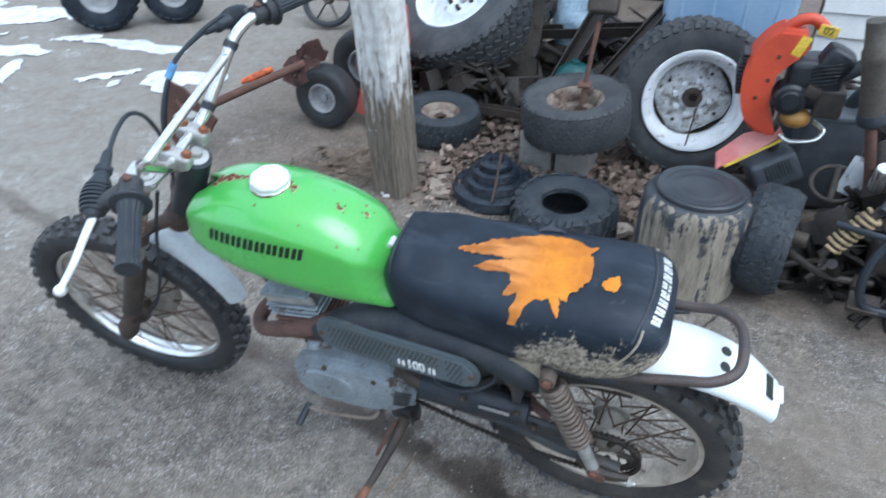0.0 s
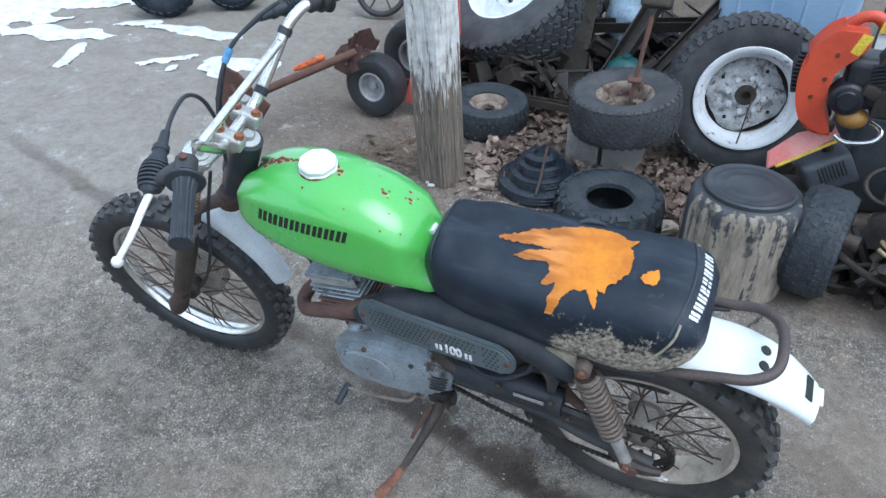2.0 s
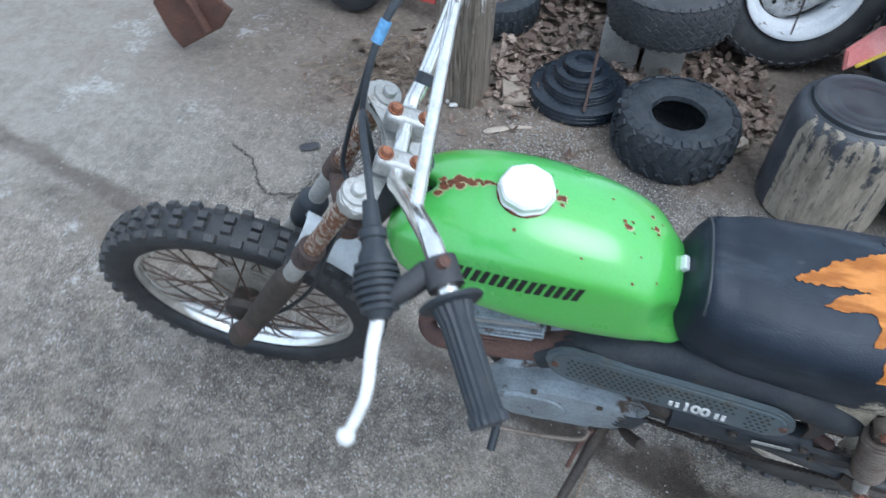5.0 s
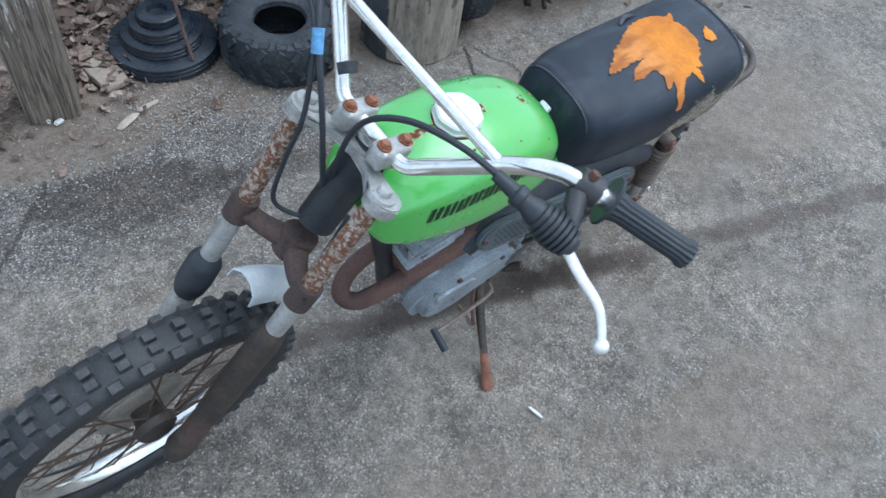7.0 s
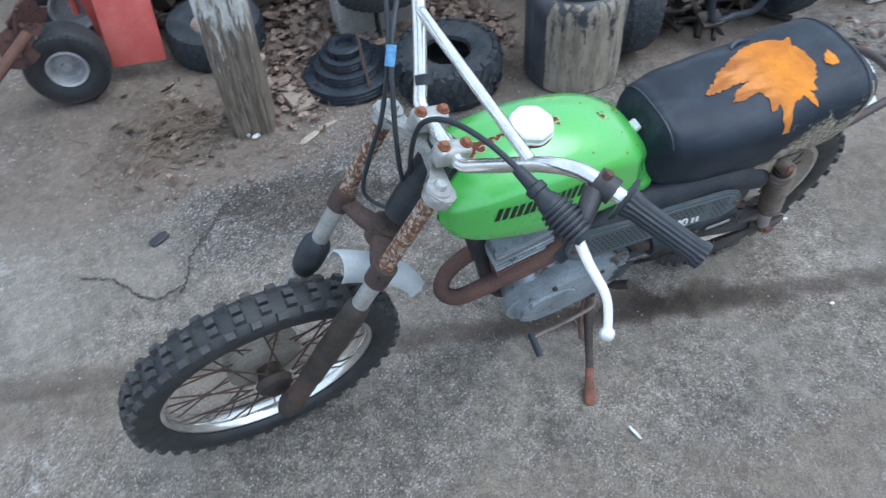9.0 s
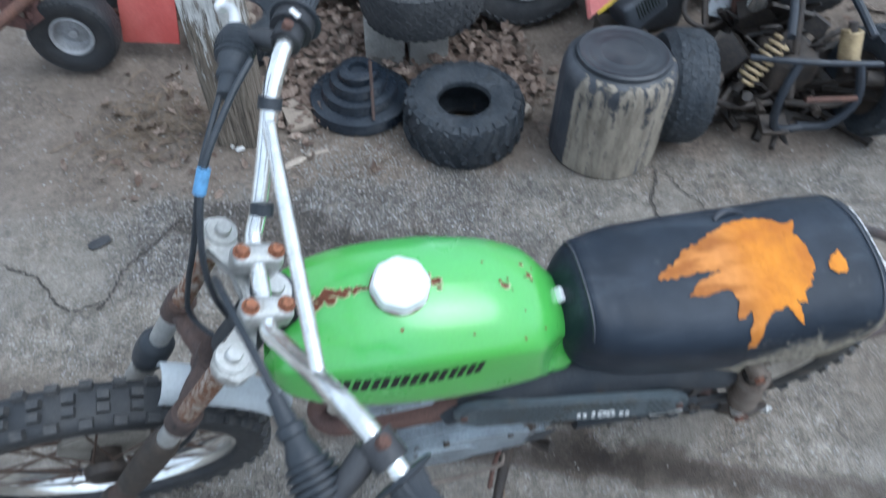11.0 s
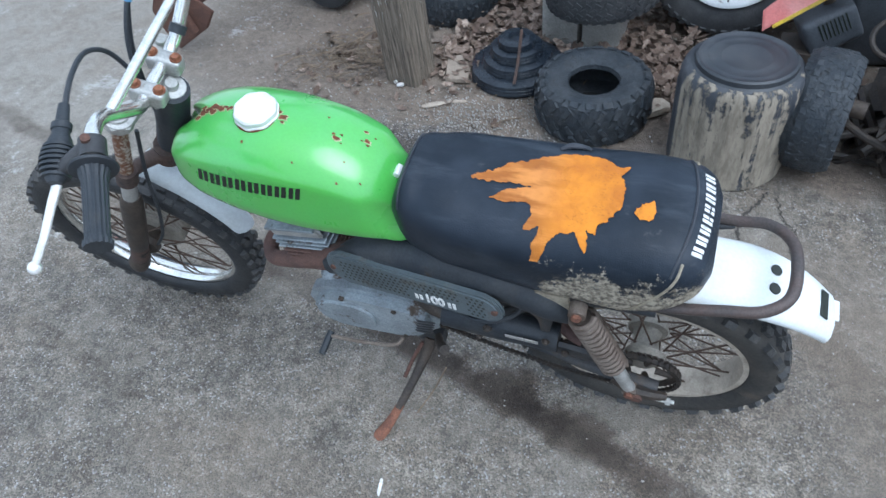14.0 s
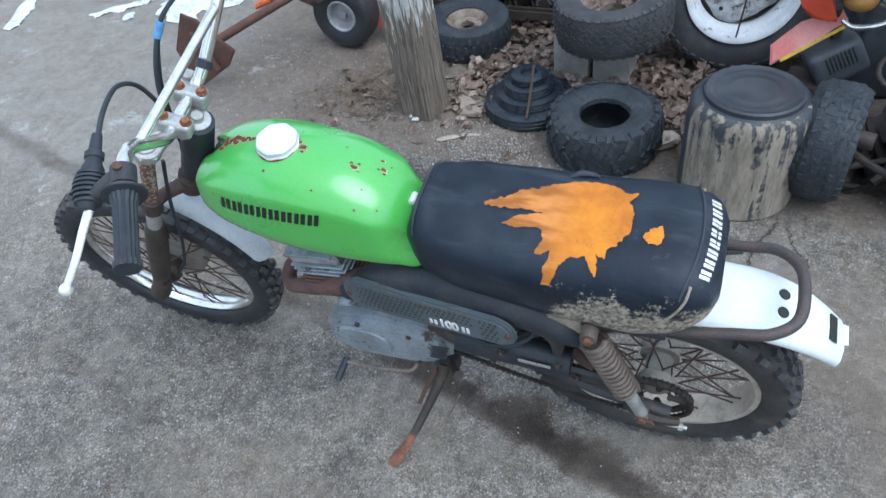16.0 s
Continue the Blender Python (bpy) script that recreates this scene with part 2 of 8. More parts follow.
WHITE_RIM = surface("chalky_white_rim_paint", (0.70, 0.72, 0.73), (0.57, 0.59, 0.61), 10, 0.55, 0, 0.15, 180, grain=0.1, stain=(0.26, 0.22, 0.18), cover=0.45, stain_scale=26, edge=0.06)
WHEEL_DISC = surface("flaking_grey_wheel_disc", (0.60, 0.61, 0.61), (0.38, 0.38, 0.37), 26, 0.6, 0.1, 0.3, 180, grain=0.2, stain=(0.16, 0.14, 0.125), cover=0.50, stain_scale=34, edge=0.05, second=(0.30, 0.29, 0.28), second_cover=0.5, second_scale=14)
TAN_RIM = surface("rust_stained_tan_rim", (0.24, 0.20, 0.155), (0.13, 0.09, 0.068), 14, 0.8, 0, 0.3, 180, grain=0.2, stain=(0.075, 0.042, 0.030), cover=0.52, stain_scale=26)
GREY_RIM = surface("grey_painted_rim", (0.36, 0.365, 0.37), (0.27, 0.27, 0.27), 20, 0.6, 0.1, 0.2, 180, stain=(0.17, 0.13, 0.10), cover=0.2, stain_scale=90)
ORANGE = surface("scuffed_orange_plastic", (0.56, 0.075, 0.03), (0.44, 0.055, 0.024), 9, 0.45, 0, 0.15, 160, grain=0.1, stain=(0.20, 0.07, 0.04), cover=0.22, stain_scale=20, edge=0.1)
FADED_RED = surface("faded_pinkish_red_plastic", (0.64, 0.19, 0.17), (0.72, 0.32, 0.28), 8, 0.6, 0, 0.15, 160, grain=0.1, stain=(0.34, 0.16, 0.13), cover=0.2, stain_scale=14, edge=0.16)
RED_PAINT = surface("weathered_red_paint", (0.34, 0.050, 0.040), (0.42, 0.10, 0.08), 6, 0.6, 0, 0.2, 160, grain=0.12, stain=(0.15, 0.07, 0.05), cover=0.25, stain_scale=12)
YELLOW = surface("faded_yellow_label", (0.72, 0.52, 0.04), (0.55, 0.38, 0.05), 14, 0.6, 0, 0.1)
AMBER = surface("amber_fuel_tank_plastic", (0.36, 0.185, 0.04), (0.20, 0.10, 0.03), 12, 0.45, 0, 0.1)
DARK_PLASTIC = surface("dusty_dark_plastic", (0.022, 0.023, 0.026), (0.042, 0.042, 0.044), 14, 0.55, 0, 0.25, 200, grain=0.2, stain=(0.11, 0.10, 0.085), cover=0.28, stain_scale=22, edge=0.16)
ENGINE_BLACK = surface("glossy_black_shroud", (0.010, 0.012, 0.016), (0.022, 0.023, 0.027), 16, 0.38, 0, 0.25, 200, grain=0.2, stain=(0.085, 0.08, 0.072), cover=0.38, stain_scale=36, edge=0.1)
HOUSING = surface("grey_blue_housing", (0.07, 0.078, 0.09), (0.05, 0.055, 0.062), 12, 0.5, 0, 0.2, 200, stain=(0.15, 0.13, 0.11), cover=0.28, stain_scale=16, edge=0.14)
SPRING = surface("golden_spring_paint", (0.42, 0.325, 0.18), (0.27, 0.20, 0.11), 20, 0.5, 0.2, 0.15, stain=(0.12, 0.08, 0.05), cover=0.3, stain_scale=60)
QUADTUBE = surface("blue_grey_tube_paint", (0.028, 0.034, 0.045), (0.020, 0.023, 0.028), 14, 0.5, 0.1, 0.2, 200, stain=(0.12, 0.08, 0.06), cover=0.36, stain_scale=18)
TOTE = surface("translucent_blue_tote", (0.22, 0.33, 0.47), (0.30, 0.40, 0.52), 3, 0.45, 0, 0.08, 80, grain=0.05)
TEAL = surface("teal_bottle_plastic", (0.008, 0.070, 0.066), None, 10, 0.35, 0, 0.1)
SIDING = surface("white_vinyl_siding", (0.74, 0.74, 0.71), (0.66, 0.66, 0.63), 4, 0.6, 0, 0.1, 90, grain=0.06)
SNOW = surface("old_granular_snow", (0.76, 0.78, 0.80), (0.60, 0.62, 0.64), 9, 0.9, 0, 0.7, 90, 0.008, grain=0.10, stain=(0.46, 0.45, 0.44), cover=0.46, stain_scale=16, edge=0.16)
PALE = surface("pale_stone", (0.42, 0.36, 0.29), (0.30, 0.25, 0.20), 20, 0.9, 0, 0.4)
TAN_STONE = surface("plain_tan_stone", (0.27, 0.222, 0.175), (0.21, 0.172, 0.135), 8, 0.9, 0, 0.3, 120, grain=0.15, stain=(0.15, 0.12, 0.09), cover=0.3, stain_scale=22)
PEELING = surface("pale_peeling_board", (0.52, 0.48, 0.45), (0.40, 0.36, 0.33), 12, 0.85, 0, 0.4, 140, grain=0.2, stain=(0.24, 0.17, 0.125), cover=0.32, stain_scale=18)
PLY = surface("weathered_plywood", (0.21, 0.145, 0.098), (0.14, 0.092, 0.062), 7, 0.85, 0, 0.3, 140)
SLAB_METAL = surface("dull_grey_sheet_metal", (0.145, 0.130, 0.105), (0.090, 0.080, 0.066), 8, 0.6, 0.3, 0.25, 180, stain=(0.14, 0.085, 0.06), cover=0.46, stain_scale=10)
STRAW = surface("dry_straw", (0.25, 0.19, 0.132), (0.12, 0.088, 0.06), 20, 0.95, 0, 0.3)
FEATHER = surface("chalk_white_bit", (0.80, 0.79, 0.76), None, 40, 0.8)


def leaf_material():
    m, nt, bsdf = tree("dry_brown_leaves")
    geo = nt.nodes.new("ShaderNodeNewGeometry")
    rnd = geo.outputs["Random Per Island"]
    vec, _ = coords(nt, 0.0)
    a = blend(nt, ramp(nt, rnd, 0.0, 0.55), (0.085, 0.057, 0.044), (0.205, 0.155, 0.122))
    b = blend(nt, ramp(nt, rnd, 0.70, 1.0), a, (0.38, 0.30, 0.24))
    c = blend(nt, ramp(nt, noise_tex(nt, vec, 90), 0.35, 0.7), b, (0.09, 0.055, 0.035))
    nt.links.new(c, bsdf.inputs["Base Color"])
    bsdf.inputs["Roughness"].default_value = 0.8
    return m


LEAF = leaf_material()


def seat_material():
    """Black vinyl with pale dried mud splashed along the lower rear edge."""
    m, nt, bsdf = tree("muddy_seat_vinyl")
    vec, obj = coords(nt, 0.0)
    sep = nt.nodes.new("ShaderNodeSeparateXYZ")
    nt.links.new(obj, sep.inputs[0])
    fine_n = noise_tex(nt, vec, 420, 3.0)
    base = blend(nt, ramp(nt, noise_tex(nt, vec, 9, 6), 0.35, 0.7), (0.009, 0.014, 0.022), (0.020, 0.027, 0.039))
    scuff = ramp(nt, noise_tex(nt, vec, 26, 8, 0.7), 0.62, 0.74)
    base = blend(nt, math_node(nt, "MULTIPLY", scuff, 0.35), base, (0.10, 0.105, 0.11))
    wipe_map = nt.nodes.new("ShaderNodeMapping")
    wipe_map.inputs["Scale"].default_value = (0.25, 1.0, 1.0)
    wipe_map.inputs["Rotation"].default_value = (0, 0, radians(-9))
    nt.links.new(obj, wipe_map.inputs[0])
    wipe = ramp(nt, noise_tex(nt, wipe_map.outputs[0], 22, 7, 0.65), 0.50, 0.74)
    base = blend(nt, math_node(nt, "MULTIPLY", wipe, 0.55), base, (0.055, 0.066, 0.082))
    low = math_node(nt, "SUBTRACT", 1.0, ramp(nt, sep.outputs[2], 0.66, 0.765))
    back = ramp(nt, sep.outputs[0], 0.37, 0.45)
    amount = math_node(nt, "MULTIPLY", low, back)
    patchy = math_node(nt, "ADD", math_node(nt, "MULTIPLY", noise_tex(nt, vec, 75, 8.0, 0.7), 0.6), math_node(nt, "MULTIPLY", noise_tex(nt, vec, 20, 4.0), 0.5))
    speckle = math_node(nt, "MULTIPLY", math_node(nt, "SUBTRACT", noise_tex(nt, vec, 210, 6.0, 0.75), 0.5), 0.55)
    mask = ramp(nt, math_node(nt, "ADD", math_node(nt, "ADD", patchy, speckle), math_node(nt, "MULTIPLY", amount, 0.33)), 0.68, 0.75)
    mask = math_node(nt, "MULTIPLY", mask, math_node(nt, "GREATER_THAN", amount, 0.03))
    mud = blend(nt, ramp(nt, noise_tex(nt, vec, 95, 6, 0.7), 0.38, 0.62), (0.40, 0.355, 0.275), (0.10, 0.086, 0.068))
    nt.links.new(blend(nt, mask, base, mud), bsdf.inputs["Base Color"])
    r = math_node(nt, "ADD", math_node(nt, "MULTIPLY", mask, 0.5), 0.38)
    bsdf.inputs["Specular IOR Level"].default_value = 0.25
    nt.links.new(r, bsdf.inputs["Roughness"])
    b = nt.nodes.new("ShaderNodeBump")
    b.inputs["Strength"].default_value, b.inputs["Distance"].default_value = 0.5, 0.0015
    nt.links.new(math_node(nt, "ADD", fine_n, math_node(nt, "MULTIPLY", mask, 1.5)), b.inputs["Height"])
    nt.links.new(b.outputs[0], bsdf.inputs["Normal"])
    return m


SEAT = seat_material()


def foam_material():
    """Torn seat foam: deep orange and pitted at the back, with paler smooth skin pulled out along the tear."""
    m, nt, bsdf = tree("torn_orange_foam")
    vec, obj = coords(nt, 0.0)
    sep = nt.nodes.new("ShaderNodeSeparateXYZ")
    nt.links.new(obj, sep.inputs[0])
    streak_map = nt.nodes.new("ShaderNodeMapping")
    streak_map.inputs["Scale"].default_value = (0.22, 1.0, 1.0)
    streak_map.inputs["Rotation"].default_value = (0, 0, radians(12))
    nt.links.new(obj, streak_map.inputs[0])
    streak = noise_tex(nt, streak_map.outputs[0], 48, 4.0, 0.55)
    broad = noise_tex(nt, vec, 16, 4.0)
    base = blend(nt, ramp(nt, broad, 0.35, 0.65), (0.60, 0.215, 0.008), (0.44, 0.140, 0.007))
    skin = blend(nt, ramp(nt, streak, 0.38, 0.62), (0.21, 0.066, 0.010), (0.52, 0.215, 0.055))
    tear = math_node(nt, "SUBTRACT", 1.0, ramp(nt, math_node(nt, "ADD", sep.outputs[0], math_node(nt, "MULTIPLY", broad, 0.06)), 0.405, 0.475))
    colour = blend(nt, math_node(nt, "MULTIPLY", tear, 0.75), base, skin)
    pore = nt.nodes.new("ShaderNodeTexVoronoi")
    pore.inputs["Scale"].default_value = 330
    nt.links.new(obj, pore.inputs["Vector"])
    pit = math_node(nt, "SUBTRACT", 1.0, ramp(nt, pore.outputs["Distance"], 0.12, 0.34))
    pit = math_node(nt, "MULTIPLY", math_node(nt, "MULTIPLY", pit, math_node(nt, "SUBTRACT", 1.0, tear)), ramp(nt, noise_tex(nt, vec, 30, 3.0), 0.42, 0.6))
    colour = blend(nt, math_node(nt, "MULTIPLY", pit, 0.85), colour, (0.26, 0.075, 0.010))
    nt.links.new(colour, bsdf.inputs["Base Color"])
    bsdf.inputs["Roughness"].default_value = 0.8
    b = nt.nodes.new("ShaderNodeBump")
    b.inputs["Strength"].default_value, b.inputs["Distance"].default_value = 0.7, 0.003
    nt.links.new(math_node(nt, "ADD", math_node(nt, "MULTIPLY", pit, -1.0), math_node(nt, "ADD", streak, noise_tex(nt, vec, 70, 4.0))), b.inputs["Height"])
    nt.links.new(b.outputs[0], bsdf.inputs["Normal"])
    return m


FOAM = foam_material()


def tub_material():
    """Black tub wall with thick pale mud dried on one side in vertical runs."""
    m, nt, bsdf = tree("mud_caked_tub")
    vec, obj = coords(nt, 0.0)
    sep = nt.nodes.new("ShaderNodeSeparateXYZ")
    nt.links.new(obj, sep.inputs[0])
    base = blend(nt, ramp(nt, noise_tex(nt, vec, 12, 6), 0.35, 0.7), (0.033, 0.037, 0.045), (0.060, 0.063, 0.070))
    stretch = nt.nodes.new("ShaderNodeMapping")
    stretch.inputs["Scale"].default_value = (1.0, 1.0, 0.10)
    nt.links.new(obj, stretch.inputs[0])
    runs = math_node(nt, "ADD", math_node(nt, "MULTIPLY", noise_tex(nt, stretch.outputs[0], 34, 6.0, 0.62), 0.64), math_node(nt, "MULTIPLY", noise_tex(nt, vec, 44, 9.0, 0.75), 0.36))
    front = math_node(nt, "SUBTRACT", 1.0, ramp(nt, math_node(nt, "ADD", sep.outputs[1], math_node(nt, "MULTIPLY", sep.outputs[0], -0.55)), -0.10, 0.02))
    high = math_node(nt, "SUBTRACT", 1.0, ramp(nt, sep.outputs[2], 0.05, 0.40))
    amount = math_node(nt, "MULTIPLY", front, math_node(nt, "ADD", math_node(nt, "MULTIPLY", high, 0.42), 0.58))
    mask = ramp(nt, math_node(nt, "ADD", runs, math_node(nt, "MULTIPLY", amount, 0.22)), 0.610, 0.665)
    mask = math_node(nt, "MULTIPLY", mask, ramp(nt, amount, 0.0, 0.12))
    tone_map = nt.nodes.new("ShaderNodeMapping")
    tone_map.inputs["Scale"].default_value = (1.0, 1.0, 0.22)
    nt.links.new(obj, tone_map.inputs[0])
    mud = blend(nt, ramp(nt, noise_tex(nt, tone_map.outputs[0], 30, 9, 0.75), 0.36, 0.66), (0.31, 0.270, 0.210), (0.165, 0.142, 0.110))
    mud = blend(nt, ramp(nt, noise_tex(nt, vec, 190, 5, 0.7), 0.60, 0.72), mud, (0.12, 0.102, 0.078))
    nt.links.new(blend(nt, mask, base, mud), bsdf.inputs["Base Color"])
    nt.links.new(math_node(nt, "ADD", math_node(nt, "MULTIPLY", mask, 0.45), 0.48), bsdf.inputs["Roughness"])
    b = nt.nodes.new("ShaderNodeBump")
    b.inputs["Strength"].default_value, b.inputs["Distance"].default_value = 0.7, 0.004
    nt.links.new(math_node(nt, "ADD", mask, math_node(nt, "MULTIPLY", noise_tex(nt, vec, 110, 4), 0.5)), b.inputs["Height"])
    nt.links.new(b.outputs[0], bsdf.inputs["Normal"])
    return m


TUB = tub_material()


def post_material():
    """Grey weathered wood grain with flaking white paint on the upper part."""
    m, nt, bsdf = tree("flaking_white_post")
    vec, obj = coords(nt, 0.0)
    sep = nt.nodes.new("ShaderNodeSeparateXYZ")
    nt.links.new(obj, sep.inputs[0])
    stretch = nt.nodes.new("ShaderNodeMapping")
    stretch.inputs["Scale"].default_value = (1.0, 1.0, 0.055)
    nt.links.new(obj, stretch.inputs[0])
    grain = noise_tex(nt, stretch.outputs[0], 150, 6.0, 0.7)
    wood = blend(nt, ramp(nt, grain, 0.33, 0.68), (0.275, 0.230, 0.178), (0.105, 0.083, 0.062))
    wood = blend(nt, math_node(nt, "MULTIPLY", ramp(nt, noise_tex(nt, vec, 7, 5), 0.4, 0.7), 0.6), wood, (0.150, 0.132, 0.102))
    split_map = nt.nodes.new("ShaderNodeMapping")
    split_map.inputs["Scale"].default_value = (1.0, 1.0, 0.028)
    nt.links.new(obj, split_map.inputs[0])
    split = noise_tex(nt, split_map.outputs[0], 62, 5.0, 0.6)
    split = math_node(nt, "SUBTRACT", 1.0, ramp(nt, math_node(nt, "ABSOLUTE", math_node(nt, "SUBTRACT", split, 0.5)), 0.004, 0.022))
    wood = blend(nt, math_node(nt, "MULTIPLY", split, 0.6), wood, (0.022, 0.018, 0.014))
    flake_map = nt.nodes.new("ShaderNodeMapping")
    flake_map.inputs["Scale"].default_value = (1.0, 1.0, 0.10)
    nt.links.new(obj, flake_map.inputs[0])
    flake = noise_tex(nt, flake_map.outputs[0], 70, 9.0, 0.72)
    height = ramp(nt, sep.outputs[2], 0.22, 0.78)
    mask = ramp(nt, math_node(nt, "ADD", flake, math_node(nt, "MULTIPLY", height, 0.31)), 0.655, 0.705)
    mask = math_node(nt, "MULTIPLY", mask, math_node(nt, "GREATER_THAN", height, 0.02))
    paint = blend(nt, ramp(nt, noise_tex(nt, vec, 30, 5), 0.35, 0.7), (0.70, 0.69, 0.65), (0.52, 0.50, 0.46))
    nt.links.new(blend(nt, mask, wood, paint), bsdf.inputs["Base Color"])
    bsdf.inputs["Roughness"].default_value = 0.85
    b = nt.nodes.new("ShaderNodeBump")
    b.inputs["Strength"].default_value, b.inputs["Distance"].default_value = 0.8, 0.003
    nt.links.new(math_node(nt, "ADD", math_node(nt, "SUBTRACT", math_node(nt, "MULTIPLY", grain, -1.0), split), math_node(nt, "MULTIPLY", mask, 0.7)), b.inputs["Height"])
    nt.links.new(b.outputs[0], bsdf.inputs["Normal"])
    return m


POST = post_material()


def ground_material():
    """Worn asphalt with pale chippings, brown soil towards the scrap heap, a dirt seam and an oil stain."""
    m, nt, bsdf = tree("worn_asphalt_and_soil")
    _, obj = coords(nt, 0.0)
    sep = nt.nodes.new("ShaderNodeSeparateXYZ")
    nt.links.new(obj, sep.inputs[0])
    x, y = sep.outputs[0], sep.outputs[1]
    n_big = noise_tex(nt, obj, 1.6, 6.0, 0.6)
    n_mid = noise_tex(nt, obj, 7.0, 7.0, 0.65)
    n_small = noise_tex(nt, obj, 60.0, 5.0, 0.7)
    asphalt = blend(nt, ramp(nt, n_mid, 0.34, 0.68), (0.126, 0.116, 0.101), (0.190, 0.171, 0.146))
    asphalt = blend(nt, ramp(nt, n_big, 0.48, 0.68), asphalt, (0.226, 0.203, 0.171))
    smudge = math_node(nt, "MULTIPLY", ramp(nt, noise_tex(nt, obj, 4.3, 8.0, 0.72), 0.52, 0.70), 0.6)
    asphalt = blend(nt, smudge, asphalt, (0.118, 0.098, 0.078))
    tan = math_node(nt, "MULTIPLY", ramp(nt, noise_tex(nt, obj, 2.1, 7.0, 0.68), 0.50, 0.66), 0.5)
    asphalt = blend(nt, tan, asphalt, (0.205, 0.172, 0.136))
    stone = nt.nodes.new("ShaderNodeTexVoronoi")
    stone.inputs["Scale"].default_value = 235
    nt.links.new(obj, stone.inputs["Vector"])
    speck = nt.nodes.new("ShaderNodeSeparateColor")
    nt.links.new(stone.outputs["Color"], speck.inputs[0])
    tone = blend(nt, ramp(nt, speck.outputs[0], 0.0, 1.0), (0.52, 0.52, 0.53), (1.46, 1.44, 1.40))
    asphalt = blend(nt, 0.75, asphalt, tone, "MULTIPLY")
    grit = nt.nodes.new("ShaderNodeTexVoronoi")
    grit.inputs["Scale"].default_value = 640
    nt.links.new(obj, grit.inputs["Vector"])
    grit_c = nt.nodes.new("ShaderNodeSeparateColor")
    nt.links.new(grit.outputs["Color"], grit_c.inputs[0])
    sand = blend(nt, grit_c.outputs[0], (0.62, 0.62, 0.62), (1.38, 1.37, 1.35))
    asphalt = blend(nt, 0.7, asphalt, sand, "MULTIPLY")
    mottle = noise_tex(nt, obj, 24.0, 8.0, 0.75)
    asphalt = blend(nt, 0.8, asphalt, blend(nt, ramp(nt, mottle, 0.34, 0.66), (0.72, 0.70, 0.68), (1.24, 1.24, 1.24)), "MULTIPLY")
    chip = math_node(nt, "MULTIPLY", ramp(nt, speck.outputs[1], 0.925, 0.955), ramp(nt, n_mid, 0.25, 0.55))
    asphalt = blend(nt, math_node(nt, "MULTIPLY", chip, 0.52), asphalt, (0.50, 0.50, 0.50))
    soil = blend(nt, ramp(nt, n_mid, 0.35, 0.65), (0.182, 0.149, 0.118), (0.108, 0.086, 0.067))
    soil = blend(nt, ramp(nt, n_small, 0.35, 0.75), soil, (0.225, 0.182, 0.145))
    wobble = math_node(nt, "ADD", math_node(nt, "MULTIPLY", n_big, 0.5), math_node(nt, "MULTIPLY", n_mid, 0.35))
    # soil lies beyond a line that falls gently to the right
    line = math_node(nt, "ADD", math_node(nt, "ADD", y, math_node(nt, "MULTIPLY", x, 0.04)), wobble)
    soil_mask = ramp(nt, line, 1.20, 1.36)
    far_left = math_node(nt, "SUBTRACT", 1.0, ramp(nt, x, -1.5, -0.9))
    soil_mask = math_node(nt, "MULTIPLY", soil_mask, math_node(nt, "SUBTRACT", 1.0, math_node(nt, "MULTIPLY", far_left, 0.28)))
    dust = math_node(nt, "MULTIPLY", ramp(nt, noise_tex(nt, obj, 2.6, 7.0, 0.7), 0.46, 0.66), 0.70)
    # this pale cover grows towards the far left
    dust = math_node(nt, "ADD", dust, math_node(nt, "MULTIPLY", math_node(nt, "SUBTRACT", 1.0, ramp(nt, x, -2.4, -0.6)), 0.30))
    colour = blend(nt, dust, asphalt, blend(nt, 0.75, (0.236, 0.212, 0.178), sand, "MULTIPLY"))
    colour = blend(nt, soil_mask, colour, blend(nt, 0.6, soil, sand, "MULTIPLY"))
    # paler stretch with chalky residue towards the snow
    dry = math_node(nt, "MULTIPLY", math_node(nt, "SUBTRACT", 1.0, ramp(nt, x, -1.7, -0.75)), ramp(nt, y, 0.10, 0.70))
    dry = math_node(nt, "MULTIPLY", dry, math_node(nt, "SUBTRACT", 1.0, math_node(nt, "MULTIPLY", ramp(nt, x, -1.9, -1.3), ramp(nt, y, 0.85, 1.25))))
    dry_noise = math_node(nt, "ADD", math_node(nt, "MULTIPLY", ramp(nt, n_mid, 0.34, 0.62), 0.4), 0.5)
    colour = blend(nt, math_node(nt, "MULTIPLY", dry, dry_noise), colour, blend(nt, 0.75, (0.282, 0.262, 0.230), sand, "MULTIPLY"))
    residue = math_node(nt, "ADD", math_node(nt, "MULTIPLY", noise_tex(nt, obj, 5.0, 3.0), 0.55), math_node(nt, "MULTIPLY", noise_tex(nt, obj, 75.0, 7.0, 0.75), 0.45))
    residue = math_node(nt, "MULTIPLY", ramp(nt, residue, 0.575, 0.62), math_node(nt, "SUBTRACT", 1.0, ramp(nt, x, -1.35, -0.95)))
    colour = blend(nt, math_node(nt, "MULTIPLY", residue, 0.42), colour, (0.55, 0.545, 0.53))
    # tan dust trodden into the asphalt
    for cx, cy, rx, ry, amount in ((1.50, 0.05, 0.55, 0.30, 0.62), (1.12, 0.40, 0.34, 0.22, 0.55), (0.72, -0.78, 0.45, 0.16, 0.45), (-1.03, 0.27, 0.34, 0.12, 0.5), (-0.25, -0.47, 0.34, 0.13, 0.4), (0.25, -0.62, 0.25, 0.10, 0.35)):
        dx = math_node(nt, "DIVIDE", math_node(nt, "SUBTRACT", x, cx), rx)
